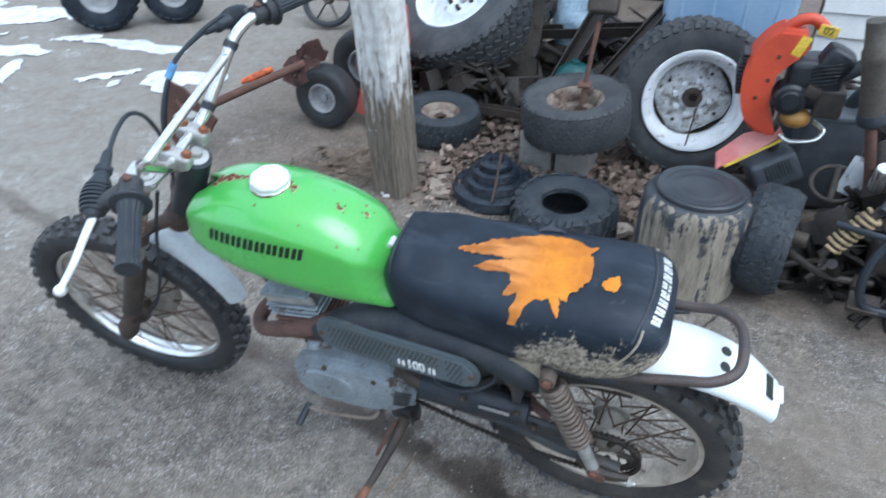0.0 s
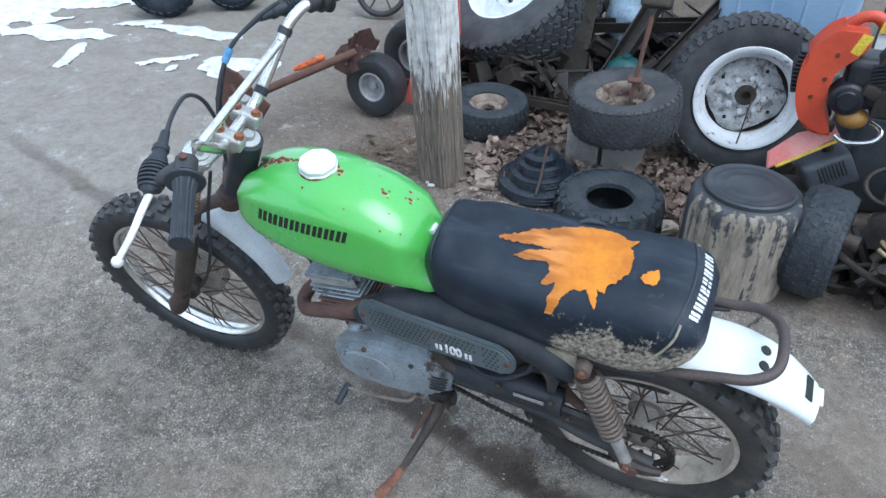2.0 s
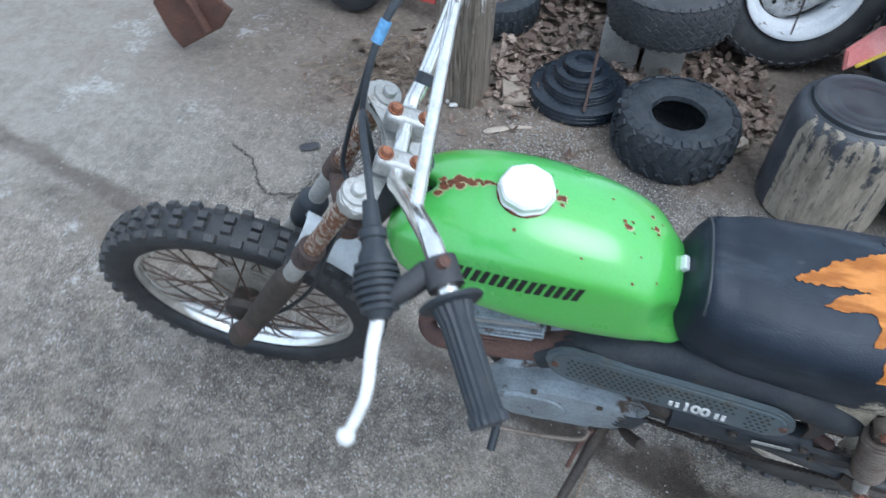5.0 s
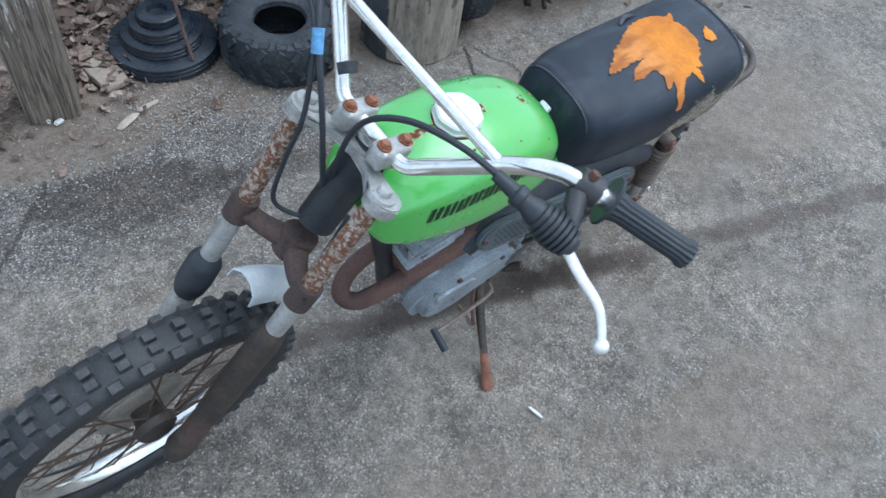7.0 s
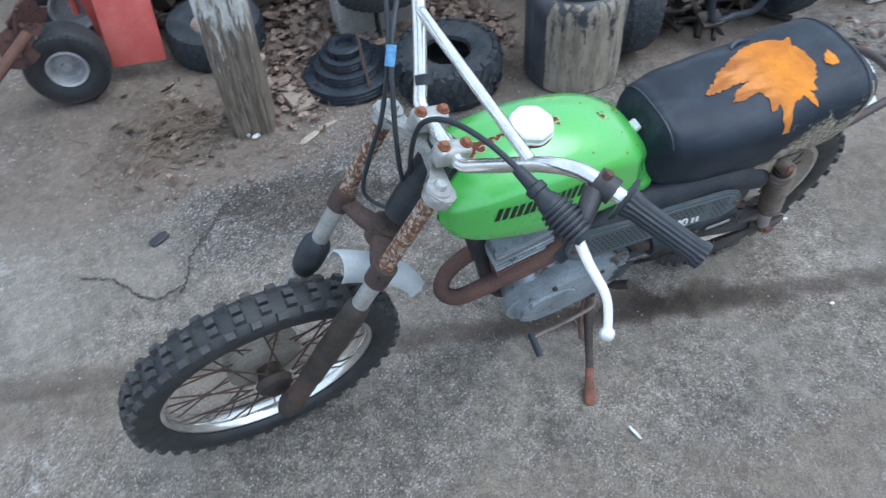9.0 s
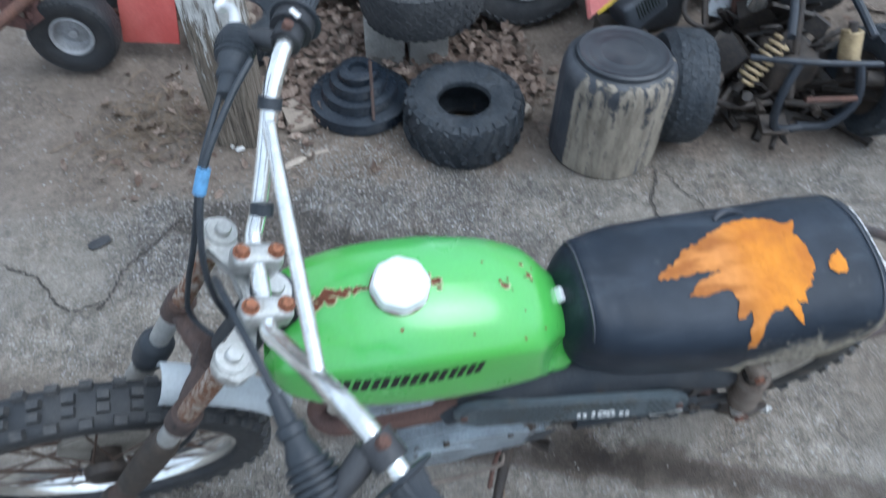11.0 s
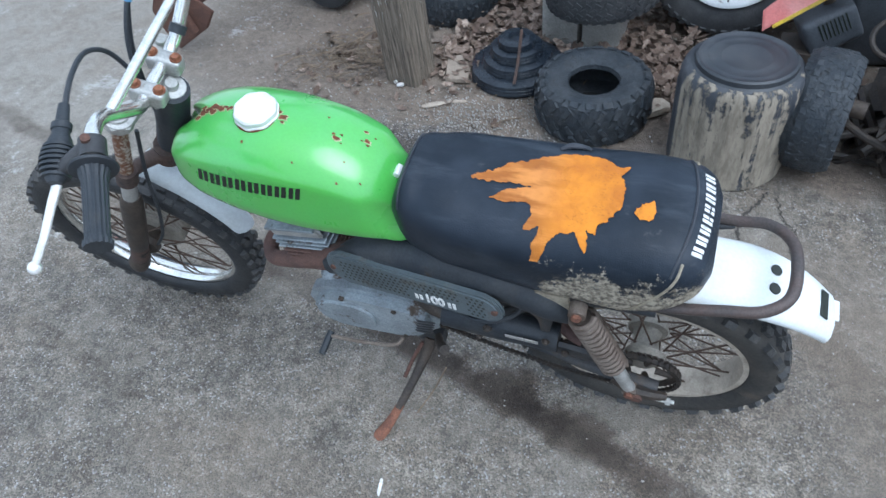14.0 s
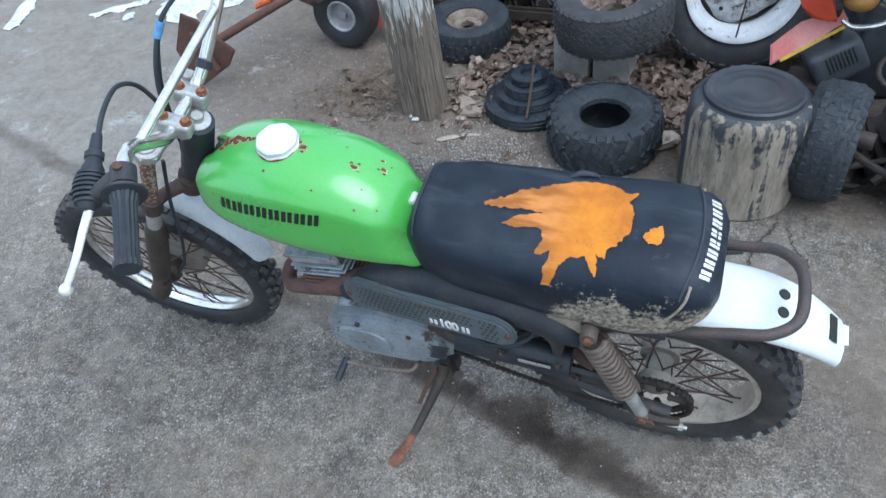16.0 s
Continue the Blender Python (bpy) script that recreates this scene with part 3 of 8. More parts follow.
        dy = math_node(nt, "DIVIDE", math_node(nt, "SUBTRACT", math_node(nt, "ADD", y, math_node(nt, "MULTIPLY", math_node(nt, "SUBTRACT", x, cx), 0.2)), cy), ry)
        d = math_node(nt, "ADD", math_node(nt, "MULTIPLY", dx, dx), math_node(nt, "MULTIPLY", dy, dy))
        d = math_node(nt, "ADD", d, math_node(nt, "MULTIPLY", math_node(nt, "SUBTRACT", n_mid, 0.5), 4.5))
        inside = math_node(nt, "SUBTRACT", 1.0, ramp(nt, d, 0.2, 1.6))
        colour = blend(nt, math_node(nt, "MULTIPLY", inside, amount), colour, blend(nt, 0.8, (0.212, 0.176, 0.138), sand, "MULTIPLY"))
    colour = blend(nt, 0.45, colour, blend(nt, ramp(nt, mottle, 0.34, 0.66), (0.74, 0.72, 0.70), (1.24, 1.24, 1.24)), "MULTIPLY")
    # dirt-filled seam running under the motorcycle
    off = math_node(nt, "ABSOLUTE", math_node(nt, "ADD", math_node(nt, "ADD", y, math_node(nt, "MULTIPLY", x, 0.313)),
                                                 math_node(nt, "ADD", math_node(nt, "MULTIPLY", n_mid, 0.11), -0.045)))
    seam = math_node(nt, "SUBTRACT", 1.0, ramp(nt, off, 0.016, 0.055))
    broken = math_node(nt, "MULTIPLY", seam, math_node(nt, "ADD", 0.42, math_node(nt, "MULTIPLY", ramp(nt, n_mid, 0.40, 0.62), 0.36)))
    broken = math_node(nt, "MULTIPLY", broken, ramp(nt, x, -2.9, -1.9))
    colour = blend(nt, broken, colour, (0.078, 0.060, 0.047))
    # a strip of older, coarser and darker asphalt along the edge of the soil
    shift = math_node(nt, "MULTIPLY", math_node(nt, "SUBTRACT", n_mid, 0.5), 0.55)
    yy, xx = math_node(nt, "ADD", y, shift), math_node(nt, "ADD", x, shift)
    strip = math_node(nt, "MULTIPLY", ramp(nt, yy, 0.50, 0.60), math_node(nt, "SUBTRACT", 1.0, ramp(nt, yy, 0.86, 0.95)))
    strip = math_node(nt, "MULTIPLY", strip, math_node(nt, "MULTIPLY", ramp(nt, xx, -0.86, -0.74), math_node(nt, "SUBTRACT", 1.0, ramp(nt, xx, 0.20, 0.55))))
    coarse = blend(nt, 1.0, asphalt, blend(nt, ramp(nt, speck.outputs[2], 0.15, 0.85), (0.40, 0.41, 0.44), (1.15, 1.15, 1.18)), "MULTIPLY")
    coarse = blend(nt, ramp(nt, speck.outputs[2], 0.955, 0.985), coarse, (0.42, 0.43, 0.44))
    colour = blend(nt, math_node(nt, "MULTIPLY", strip, 0.85), colour, coarse)
    # oil and damp stains and further darker patches, each a ragged ellipse
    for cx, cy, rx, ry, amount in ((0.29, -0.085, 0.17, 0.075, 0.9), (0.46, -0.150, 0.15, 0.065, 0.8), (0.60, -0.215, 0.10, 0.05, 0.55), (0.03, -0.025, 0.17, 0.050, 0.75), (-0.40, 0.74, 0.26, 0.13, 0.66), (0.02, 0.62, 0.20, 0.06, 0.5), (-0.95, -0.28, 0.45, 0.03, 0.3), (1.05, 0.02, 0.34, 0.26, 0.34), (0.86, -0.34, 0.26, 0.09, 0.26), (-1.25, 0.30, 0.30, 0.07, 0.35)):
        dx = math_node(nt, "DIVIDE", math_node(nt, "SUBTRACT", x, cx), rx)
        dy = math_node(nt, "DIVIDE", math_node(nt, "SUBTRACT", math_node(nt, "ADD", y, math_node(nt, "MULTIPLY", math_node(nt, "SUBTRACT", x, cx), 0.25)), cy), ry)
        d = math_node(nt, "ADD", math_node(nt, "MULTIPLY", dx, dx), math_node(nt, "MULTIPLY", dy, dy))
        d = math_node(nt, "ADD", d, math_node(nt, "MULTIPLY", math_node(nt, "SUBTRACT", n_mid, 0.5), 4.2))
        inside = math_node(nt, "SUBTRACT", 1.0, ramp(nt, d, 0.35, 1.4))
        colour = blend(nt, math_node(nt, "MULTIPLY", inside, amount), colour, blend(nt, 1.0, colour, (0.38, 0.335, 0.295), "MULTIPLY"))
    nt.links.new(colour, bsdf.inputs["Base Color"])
    bsdf.inputs["Roughness"].default_value = 0.88
    b = nt.nodes.new("ShaderNodeBump")
    b.inputs["Strength"].default_value, b.inputs["Distance"].default_value = 0.9, 0.005
    h = math_node(nt, "ADD", math_node(nt, "MULTIPLY", stone.outputs["Distance"], -0.8), n_small)
    nt.links.new(h, b.inputs["Height"])
    nt.links.new(b.outputs[0], bsdf.inputs["Normal"])
    return m


GROUND = ground_material()
CRACK = surface("dark_crack_fill", (0.066, 0.058, 0.050), None, 30, 0.95)


# ---- mesh helpers ----
def V(*c):
    return Vector(c)


def finish(name, bm, material, parent=None, m=None, smooth=38):
    me = bpy.data.meshes.new(name)
    bmesh.ops.recalc_face_normals(bm, faces=bm.faces)
    bm.to_mesh(me)
    bm.free()
    me.materials.append(material)
    if smooth:
        me.shade_smooth()
        me.set_sharp_from_angle(angle=radians(smooth))
    ob = new(name, me)
    if parent is not None:
        ob.parent = parent
    if m is not None:
        ob.matrix_basis = m
    return ob


def part(name, bm, material, parent, label="", m=None, smooth=38):
    return tagged(finish(name, bm, material, parent, m, smooth), label)


def thing(name, label, category, m=None, group="", kind=""):
    ob = new(name)
    ob.empty_display_size = 0.05
    ob.matrix_basis = m or Matrix()
    return tagged(ob, label, category, group, kind)


def spline(pts, steps):
    pts = [Vector(p) for p in pts]
    if steps < 2 or len(pts) < 3:
        return pts
    out = []
    for i in range(len(pts) - 1):
        a, b, c, d = pts[max(i - 1, 0)], pts[i], pts[i + 1], pts[min(i + 2, len(pts) - 1)]
        for k in range(steps):
            t = k / steps
            out.append(0.5 * ((2 * b) + (c - a) * t + (2 * a - 5 * b + 4 * c - d) * t * t + (3 * b - a - 3 * c + d) * t ** 3))
    return out + [pts[-1]]


def tube(bm, pts, r, seg=10, steps=5, flat=1.0, caps=True):
    """A round (or flattened) bar swept along a smooth path. r: one radius, or one for each point given."""
    path = spline(pts, steps)
    n = len(path)
    if isinstance(r, (int, float)):
        radii = [r] * n
    else:
        radii = [float(v) for v in np.interp(np.linspace(0, len(r) - 1, n), range(len(r)), r)]
    side = None
    rings = []
    for i, p in enumerate(path):
        d = (path[min(i + 1, n - 1)] - path[max(i - 1, 0)]).normalized()
        if side is None:
            side = d.orthogonal().normalized() if abs(d.z) > 0.9 else d.cross(V(0, 0, 1)).normalized()
        side = (side - d * side.dot(d)).normalized()
        up = d.cross(side)
        rings.append([bm.verts.new(p + radii[i] * (math.cos(a) * side + flat * math.sin(a) * up)) for a in [2 * math.pi * k / seg for k in range(seg)]])
    for a, b in zip(rings, rings[1:]):
        for k in range(seg):
            bm.faces.new((a[k], a[(k + 1) % seg], b[(k + 1) % seg], b[k]))
    if caps:
        bm.faces.new(rings[0][::-1])
        bm.faces.new(rings[-1])
    return bm


def bar(bm, a, b, r, seg=10, r2=None):
    return tube(bm, [a, b], [r, r if r2 is None else r2], seg, 1)


def lathe(bm, profile, seg=48, axis="z", m=None, closed=False, wave=None):
    """Turns (radius, height) pairs round the axis. closed: the profile is a loop. wave(angle): factor on the radius."""
    m = m or Matrix()
    rings = []
    for k in range(seg):
        a = 2 * math.pi * k / seg
        f = wave(a) if wave else 1.0
        ring = []
        for r, h in profile:
            p = V(r * f * math.cos(a), r * f * math.sin(a), h) if axis == "z" else V(r * f * math.cos(a), h, r * f * math.sin(a))
            ring.append(bm.verts.new(m @ p))
        rings.append(ring)
    count = len(profile)
    for k in range(seg):
        a, b = rings[k], rings[(k + 1) % seg]
        for i in range(count if closed else count - 1):
            j = (i + 1) % count
            bm.faces.new((a[i], b[i], b[j], a[j]))
    if not closed:
        for i in (0, count - 1):
            if profile[i][0] > 1e-6:
                loop = [ring[i] for ring in rings]
                bm.faces.new(loop if i else loop[::-1])
    bmesh.ops.remove_doubles(bm, verts=bm.verts, dist=1e-6)
    return bm


def slab(bm, m, sx, sy, sz, taper=1.0):
    """A small block with its base at z = 0 of m; taper narrows its top."""
    v = []
    for z, f in ((0, 1.0), (sz, taper)):
        for x, y in ((-1, -1), (1, -1), (1, 1), (-1, 1)):
            v.append(bm.verts.new(m @ V(x * sx / 2 * f, y * sy / 2 * f, z)))
    for f in ((3, 2, 1, 0), (4, 5, 6, 7), (0, 1, 5, 4), (1, 2, 6, 5), (2, 3, 7, 6), (3, 0, 4, 7)):
        bm.faces.new([v[i] for i in f])
    return bm


def block(size, bevel=0.004, segments=2, m=None):
    """A bevelled box centred on the origin of m."""
    bm = bmesh.new()
    bmesh.ops.create_cube(bm, size=1.0, matrix=Matrix.Diagonal((*size, 1)))
    if bevel:
        bmesh.ops.bevel(bm, geom=bm.edges[:], offset=bevel, segments=segments, affect="EDGES", profile=0.6)
    if m is not None:
        bmesh.ops.transform(bm, matrix=m, verts=bm.verts)
    return bm


def plate(outline, y0, y1, bevel=0.003, bm=None):
    """An outline in x and z, extruded from y0 to y1 with softened edges."""
    own = bmesh.new()
    front = [own.verts.new((x, y0, z)) for x, z in outline]
    back = [own.verts.new((x, y1, z)) for x, z in outline]
    faces = [own.faces.new(front), own.faces.new(back[::-1])]
    n = len(outline)
    for i in range(n):
        own.faces.new((front[i], front[(i + 1) % n], back[(i + 1) % n], back[i]))
    if bevel:
        edges = {e for f in faces for e in f.edges}
        bmesh.ops.bevel(own, geom=list(edges), offset=bevel, segments=2, affect="EDGES")
    return own


def capsule_outline(x0, z0, r0, x1, z1, r1, n=14):
    """A rounded outline round two circles of different radius."""
    a = math.atan2(z1 - z0, x1 - x0)
    out = [(x0 + r0 * math.cos(a + math.pi / 2 + math.pi * k / n), z0 + r0 * math.sin(a + math.pi / 2 + math.pi * k / n)) for k in range(n + 1)]
    out += [(x1 + r1 * math.cos(a - math.pi / 2 + math.pi * k / n), z1 + r1 * math.sin(a - math.pi / 2 + math.pi * k / n)) for k in range(n + 1)]
    return out


def loft(bm, stations, ring):
    """Joins rings of points, one for each station, into a closed skin."""
    loops = [[bm.verts.new(p) for p in ring(s)] for s in stations]
    n = len(loops[0])
    for a, b in zip(loops, loops[1:]):
        for k in range(n):
            bm.faces.new((a[k], a[(k + 1) % n], b[(k + 1) % n], b[k]))
    bm.faces.new(loops[0][::-1])
    bm.faces.new(loops[-1])
    return bm


def smooth_curve(xs, ys):
    """A smooth function through a few pairs."""
    xs, ys = np.array(xs), np.array(ys)
    slope = np.gradient(ys, xs)

    def f(x):
        x = min(max(x, xs[0]), xs[-1])
        i = min(max(int(np.searchsorted(xs, x)) - 1, 0), len(xs) - 2)
        h = xs[i + 1] - xs[i]
        t = (x - xs[i]) / h
        return float((2 * t ** 3 - 3 * t ** 2 + 1) * ys[i] + (t ** 3 - 2 * t ** 2 + t) * h * slope[i] + (-2 * t ** 3 + 3 * t ** 2) * ys[i + 1] + (t ** 3 - t ** 2) * h * slope[i + 1])
    return f


def tyre_mesh(R, rin, w, rows=(), seg=64, shoulder=0.86, carcass=0.012, wave=0.0):
    """A hollow tyre round the local y axis. rows: (y offset in half widths, count, length, width, height, phase, skew in degrees)."""
    bm = bmesh.new()
    mid = rin + (R - rin) * 0.52
    half = [(rin, 0.30 * w), (rin + 0.004, 0.40 * w), (rin + (R - rin) * 0.25, 0.475 * w), (mid, 0.5 * w), (rin + (R - rin) * 0.78, 0.485 * w),
            (R - (R - rin) * 0.09, 0.5 * shoulder * w), (R - (R - rin) * 0.025, 0.30 * w), (R, 0.0)]
    outer = [(r, -y) for r, y in half] + [(r, y) for r, y in half[-2::-1]]
    inner = [(r - carcass if r > mid else r, y * 0.82) for r, y in half[1:]]
    inner = [(r, y) for r, y in inner] + [(r, -y) for r, y in inner[-2::-1]]
    lathe(bm, outer + inner, seg, "y", None, True, (lambda a: 1 + wave * math.sin(3 * a + 1) + wave * math.sin(7 * a)) if wave else None)
    return bm


def tread_mesh(R, rin, w, rows, shoulder=0.86):
    """The tread blocks of a tyre."""
    bm = bmesh.new()
    rs = [R, R - (R - rin) * 0.025, R - (R - rin) * 0.09, rin + (R - rin) * 0.78, rin + (R - rin) * 0.52]
    ys = [0.0, 0.30 * w, 0.5 * shoulder * w, 0.485 * w, 0.5 * w]
    for off, count, length, width, height, phase, skew in rows:
        y = off * w / 2
        r = float(np.interp(abs(y), ys, rs))
        tilt = math.atan2(float(np.interp(abs(y) + 0.004, ys, rs)) - r, 0.004) if abs(off) > 0.3 else 0.0
        tilt = max(tilt, -1.0) * (1 if y >= 0 else -1)
        for k in range(count):
            a = 2 * math.pi * (k + phase) / count
            m = Matrix.Rotation(-a, 4, "Y") @ Matrix.Translation((0, y, r - 0.003)) @ Matrix.Rotation(tilt, 4, "X") @ Matrix.Rotation(radians(skew if k % 2 else skew), 4, "Z")
            slab(bm, m, length, width, height, 0.82)
    return bm


def rim_mesh(R, w, lip=0.012, depth=0.02, seg=56):
    """A wheel rim channel round the y axis."""
    h = w / 2
    prof = [(R + 0.002, -h), (R + 0.002, -h * 0.75), (R - depth * 0.6, -h * 0.55), (R - depth, -h * 0.2), (R - depth, h * 0.2), (R - depth * 0.6, h * 0.55), (R + 0.002, h * 0.75), (R + 0.002, h),
            (R - lip, h), (R - lip - 0.003, h * 0.85), (R - depth - 0.005, h * 0.35), (R - depth - 0.005, -h * 0.35), (R - lip - 0.003, -h * 0.85), (R - lip, -h)]
    return lathe(bmesh.new(), prof, seg, "y", None, True)


def fit_tyre(parent, material, label, R, rin, w, rows=(), seg=64, shoulder=0.86, carcass=0.012, wave=0.0, tread=None):
    """A tyre and its tread blocks, as two parts of the wheel that carries them."""
    part("tyre", tyre_mesh(R, rin, w, rows, seg, shoulder, carcass, wave), material, parent, label)
    tagged(part("tread", tread_mesh(R, rin, w, rows, shoulder), tread or material, parent, "raised tread blocks"), kind="stuff")


def share(ob, name, parent, m):
    """Another object on the same mesh."""
    o = new(name, ob.data)
    o.parent = parent
    o.matrix_basis = m
    return o


# ---- ground ----
def spaced(lo, hi, step, far):
    near = list(np.arange(lo, hi + step / 2, step))
    out, d = [], step
    p = near[-1]
    while p < far:
        d *= 1.35
        p += d
        out.append(p)
    back, d, p = [], step, near[0]
    while p > -far:
        d *= 1.35
        p -= d
        back.append(p)
    return back[::-1] + near + out


def build_ground():
    xs, ys = spaced(-3.4, 2.8, 0.035, 250.0), spaced(-1.2, 3.4, 0.035, 250.0)
    verts, faces = [], []
    for y in ys:
        for x in xs:
            z = 0.0035 * noise.noise((x * 5, y * 5, 0)) + 0.002 * noise.noise((x * 17, y * 17, 3))
            soil = min(max((y + 0.24 * x - 0.75) / 0.4, 0), 1)
            z += soil * (0.010 * noise.noise((x * 6, y * 6, 9)) + 0.004 * noise.noise((x * 25, y * 25, 5)))
            verts.append((x, y, z - 0.004))
    nx = len(xs)
    for j in range(len(ys) - 1):
        for i in range(nx - 1):
            k = j * nx + i
            faces.append((k, k + 1, k + nx + 1, k + nx))
    me = bpy.data.meshes.new("ground")
    me.from_pydata(verts, [], faces)
    me.materials.append(GROUND)
    me.shade_smooth()
    return tagged(new("ground", me), "worn grey asphalt yard turning to brown soil", "ground", kind="structure")


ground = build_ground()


def crack(points, width, seed):
    """A ragged dark ribbon that fills a crack in the asphalt."""
    rng = random.Random(seed)
    path = spline([V(x, y, 0) for x, y in points], 14)
    bm = bmesh.new()
    last = None
    for i, p in enumerate(path):
        d = (path[min(i + 1, len(path) - 1)] - path[max(i - 1, 0)]).normalized()
        s = d.cross(V(0, 0, 1))
        q = p + s * rng.uniform(-0.006, 0.006)
        w = width * rng.uniform(0.3, 1.0) * (0.3 if i in (0, len(path) - 1) else 1)
        z = 0.0035 * noise.noise((q.x * 5, q.y * 5, 0)) + 0.002 * noise.noise((q.x * 17, q.y * 17, 3)) - 0.0005
        pair = [bm.verts.new((q.x + s.x * w, q.y + s.y * w, z + 0.001)), bm.verts.new((q.x - s.x * w, q.y - s.y * w, z + 0.001))]
        if last:
            bm.faces.new((last[0], last[1], pair[1], pair[0]))
        last = pair
    return part("crack", bm, CRACK, ground)


crack([(-0.57, 0.90), (-0.59, 0.86), (-0.66, 0.79), (-0.71, 0.72), (-0.77, 0.66), (-0.81, 0.56), (-0.835, 0.52)], 0.0055, 1)
crack([(-0.82, 0.545), (-0.90, 0.53), (-0.95, 0.57), (-1.01, 0.66), (-1.10, 0.72)], 0.0045, 2)
crack([(0.87, 0.80), (0.855, 0.75), (0.81, 0.67), (0.80, 0.59), (0.81, 0.48)], 0.0055, 3)
crack([(0.90, 0.79), (0.92, 0.69), (0.955, 0.63), (0.94, 0.55)], 0.0035, 4)
crack([(-0.16, 0.76), (-0.145, 0.70), (-0.165, 0.62), (-0.15, 0.56)], 0.0045, 5)


# ---- motorcycle ----
# Its own axes: front towards -x, right side towards +y, leaning on its side stand.
LEAN_ANGLE = 11.7
bike = thing("motorcycle", "old green trail motorcycle with torn seat leaning on its side stand", "motorcycle", pose(0, 0, 0, LEAN_ANGLE, 0, 0))
RAKE_TOP, RAKE_FOOT = V(-0.321, 0, 0.905), V(-0.638, 0, 0.297)
FORK_DIR = (RAKE_FOOT - RAKE_TOP).normalized()
STEM = V(-0.268, 0, 0.88)
FORK_TURN = Matrix.Translation(STEM) @ Matrix.Rotation(radians(2.0), 4, -FORK_DIR) @ Matrix.Translation(-STEM)
STEER = Matrix.Translation(STEM) @ Matrix.Rotation(radians(5.5), 4, -FORK_DIR) @ Matrix.Translation(-STEM)


def fork_at(s, y=0.0):
    """A point on the fork leg's line, s metres below its top."""
    return RAKE_TOP + FORK_DIR * s + V(0, y, 0)


def superloop(x, zt, zb, w, n, count=72, waist=0.35, low=5.0):
    """A section at x: rounded above the waist, boxy below it."""
    zc = zb + waist * (zt - zb)
    out = []
    for k in range(count):
        a = 2 * math.pi * k / count
        c, s = math.cos(a), math.sin(a)
        p, h = (n, zt - zc) if s >= 0 else (low, zc - zb)
        out.append(V(x, w * math.copysign(abs(c) ** (2 / p), c), zc + h * math.copysign(abs(s) ** (2 / p), s)))
    return out


# tank
TX = [-0.298, -0.285, -0.25, -0.20, -0.12, -0.03, 0.05, 0.11, 0.15, 0.172]
tank_top = smooth_curve(TX, [0.785, 0.804, 0.826, 0.842, 0.852, 0.842, 0.816, 0.771, 0.718, 0.690])
tank_low = smooth_curve(TX, [0.755, 0.735, 0.715, 0.702, 0.682, 0.668, 0.657, 0.648, 0.642, 0.650])
tank_half = smooth_curve(TX, [0.058, 0.075, 0.094, 0.106, 0.112, 0.111, 0.103, 0.092, 0.081, 0.062])
tank_edge = spline([V(0, 1, 0), V(0.30, 0.982, 0), V(0.56, 0.925, 0), V(0.74, 0.845, 0), V(0.83, 0.785, 0), V(0.87, 0.735, 0), V(0.895, 0.67, 0), V(0.94, 0.50, 0), V(0.985, 0.30, 0), V(1.0, 0.18, 0), V(0.97, 0.06, 0), V(0.86, 0.0, 0), V(0.45, -0.005, 0), V(0, 0, 0)], 5)
EDGE_Y, EDGE_V = [p.x for p in tank_edge], [p.y for p in tank_edge]
WIDEST = EDGE_Y.index(max(EDGE_Y))


def tank_pinch(x, v):
    """The sides draw in towards the seat, above a lower edge that flares out again."""
    s = min(max((x - 0.080) / 0.055, 0.0), 1.0)
    s = s * s * (3 - 2 * s)
    return 1 - 0.30 * s * math.exp(-((v - 0.66) / 0.40) ** 2)


def tank_loop(x):
    zt, zb, w = tank_top(x), tank_low(x), tank_half(x)
    right = []
    for y, v in zip(EDGE_Y, EDGE_V):
        across = w * y * tank_pinch(x, v)
        q = min(across / 0.05, 1.0)
        # the nose is split by a notch for the steering head
        right.append(V(max(x, -0.234 - 0.066 * q * q * (3 - 2 * q)), across, zb + v * (zt - zb)))
    return right + [V(p.x, -p.y, p.z) for p in right[-2:0:-1]]


def tank_side(x, z):
    zt, zb, w = tank_top(x), tank_low(x), tank_half(x)
    v = min(max((z - zb) / (zt - zb), 0.2), 1.0)
    y = float(np.interp(-v, [-k for k in EDGE_V[:WIDEST + 1]], EDGE_Y[:WIDEST + 1]))
    return -w * y * tank_pinch(x, v)


def tank_roof(x, y):
    zt, zb, w = tank_top(x), tank_low(x), tank_half(x)
    v = float(np.interp(abs(y) / w, EDGE_Y[:WIDEST + 1], EDGE_V[:WIDEST + 1]))
    return zb + v * (zt - zb)


stations = [-0.298 + 0.47 * (0.5 - 0.5 * math.cos(math.pi * k / 56)) for k in range(57)]
tank = part("fuel_tank", loft(bmesh.new(), stations, tank_loop), GREEN, bike, "bright green painted steel fuel tank with rust chips", smooth=60)

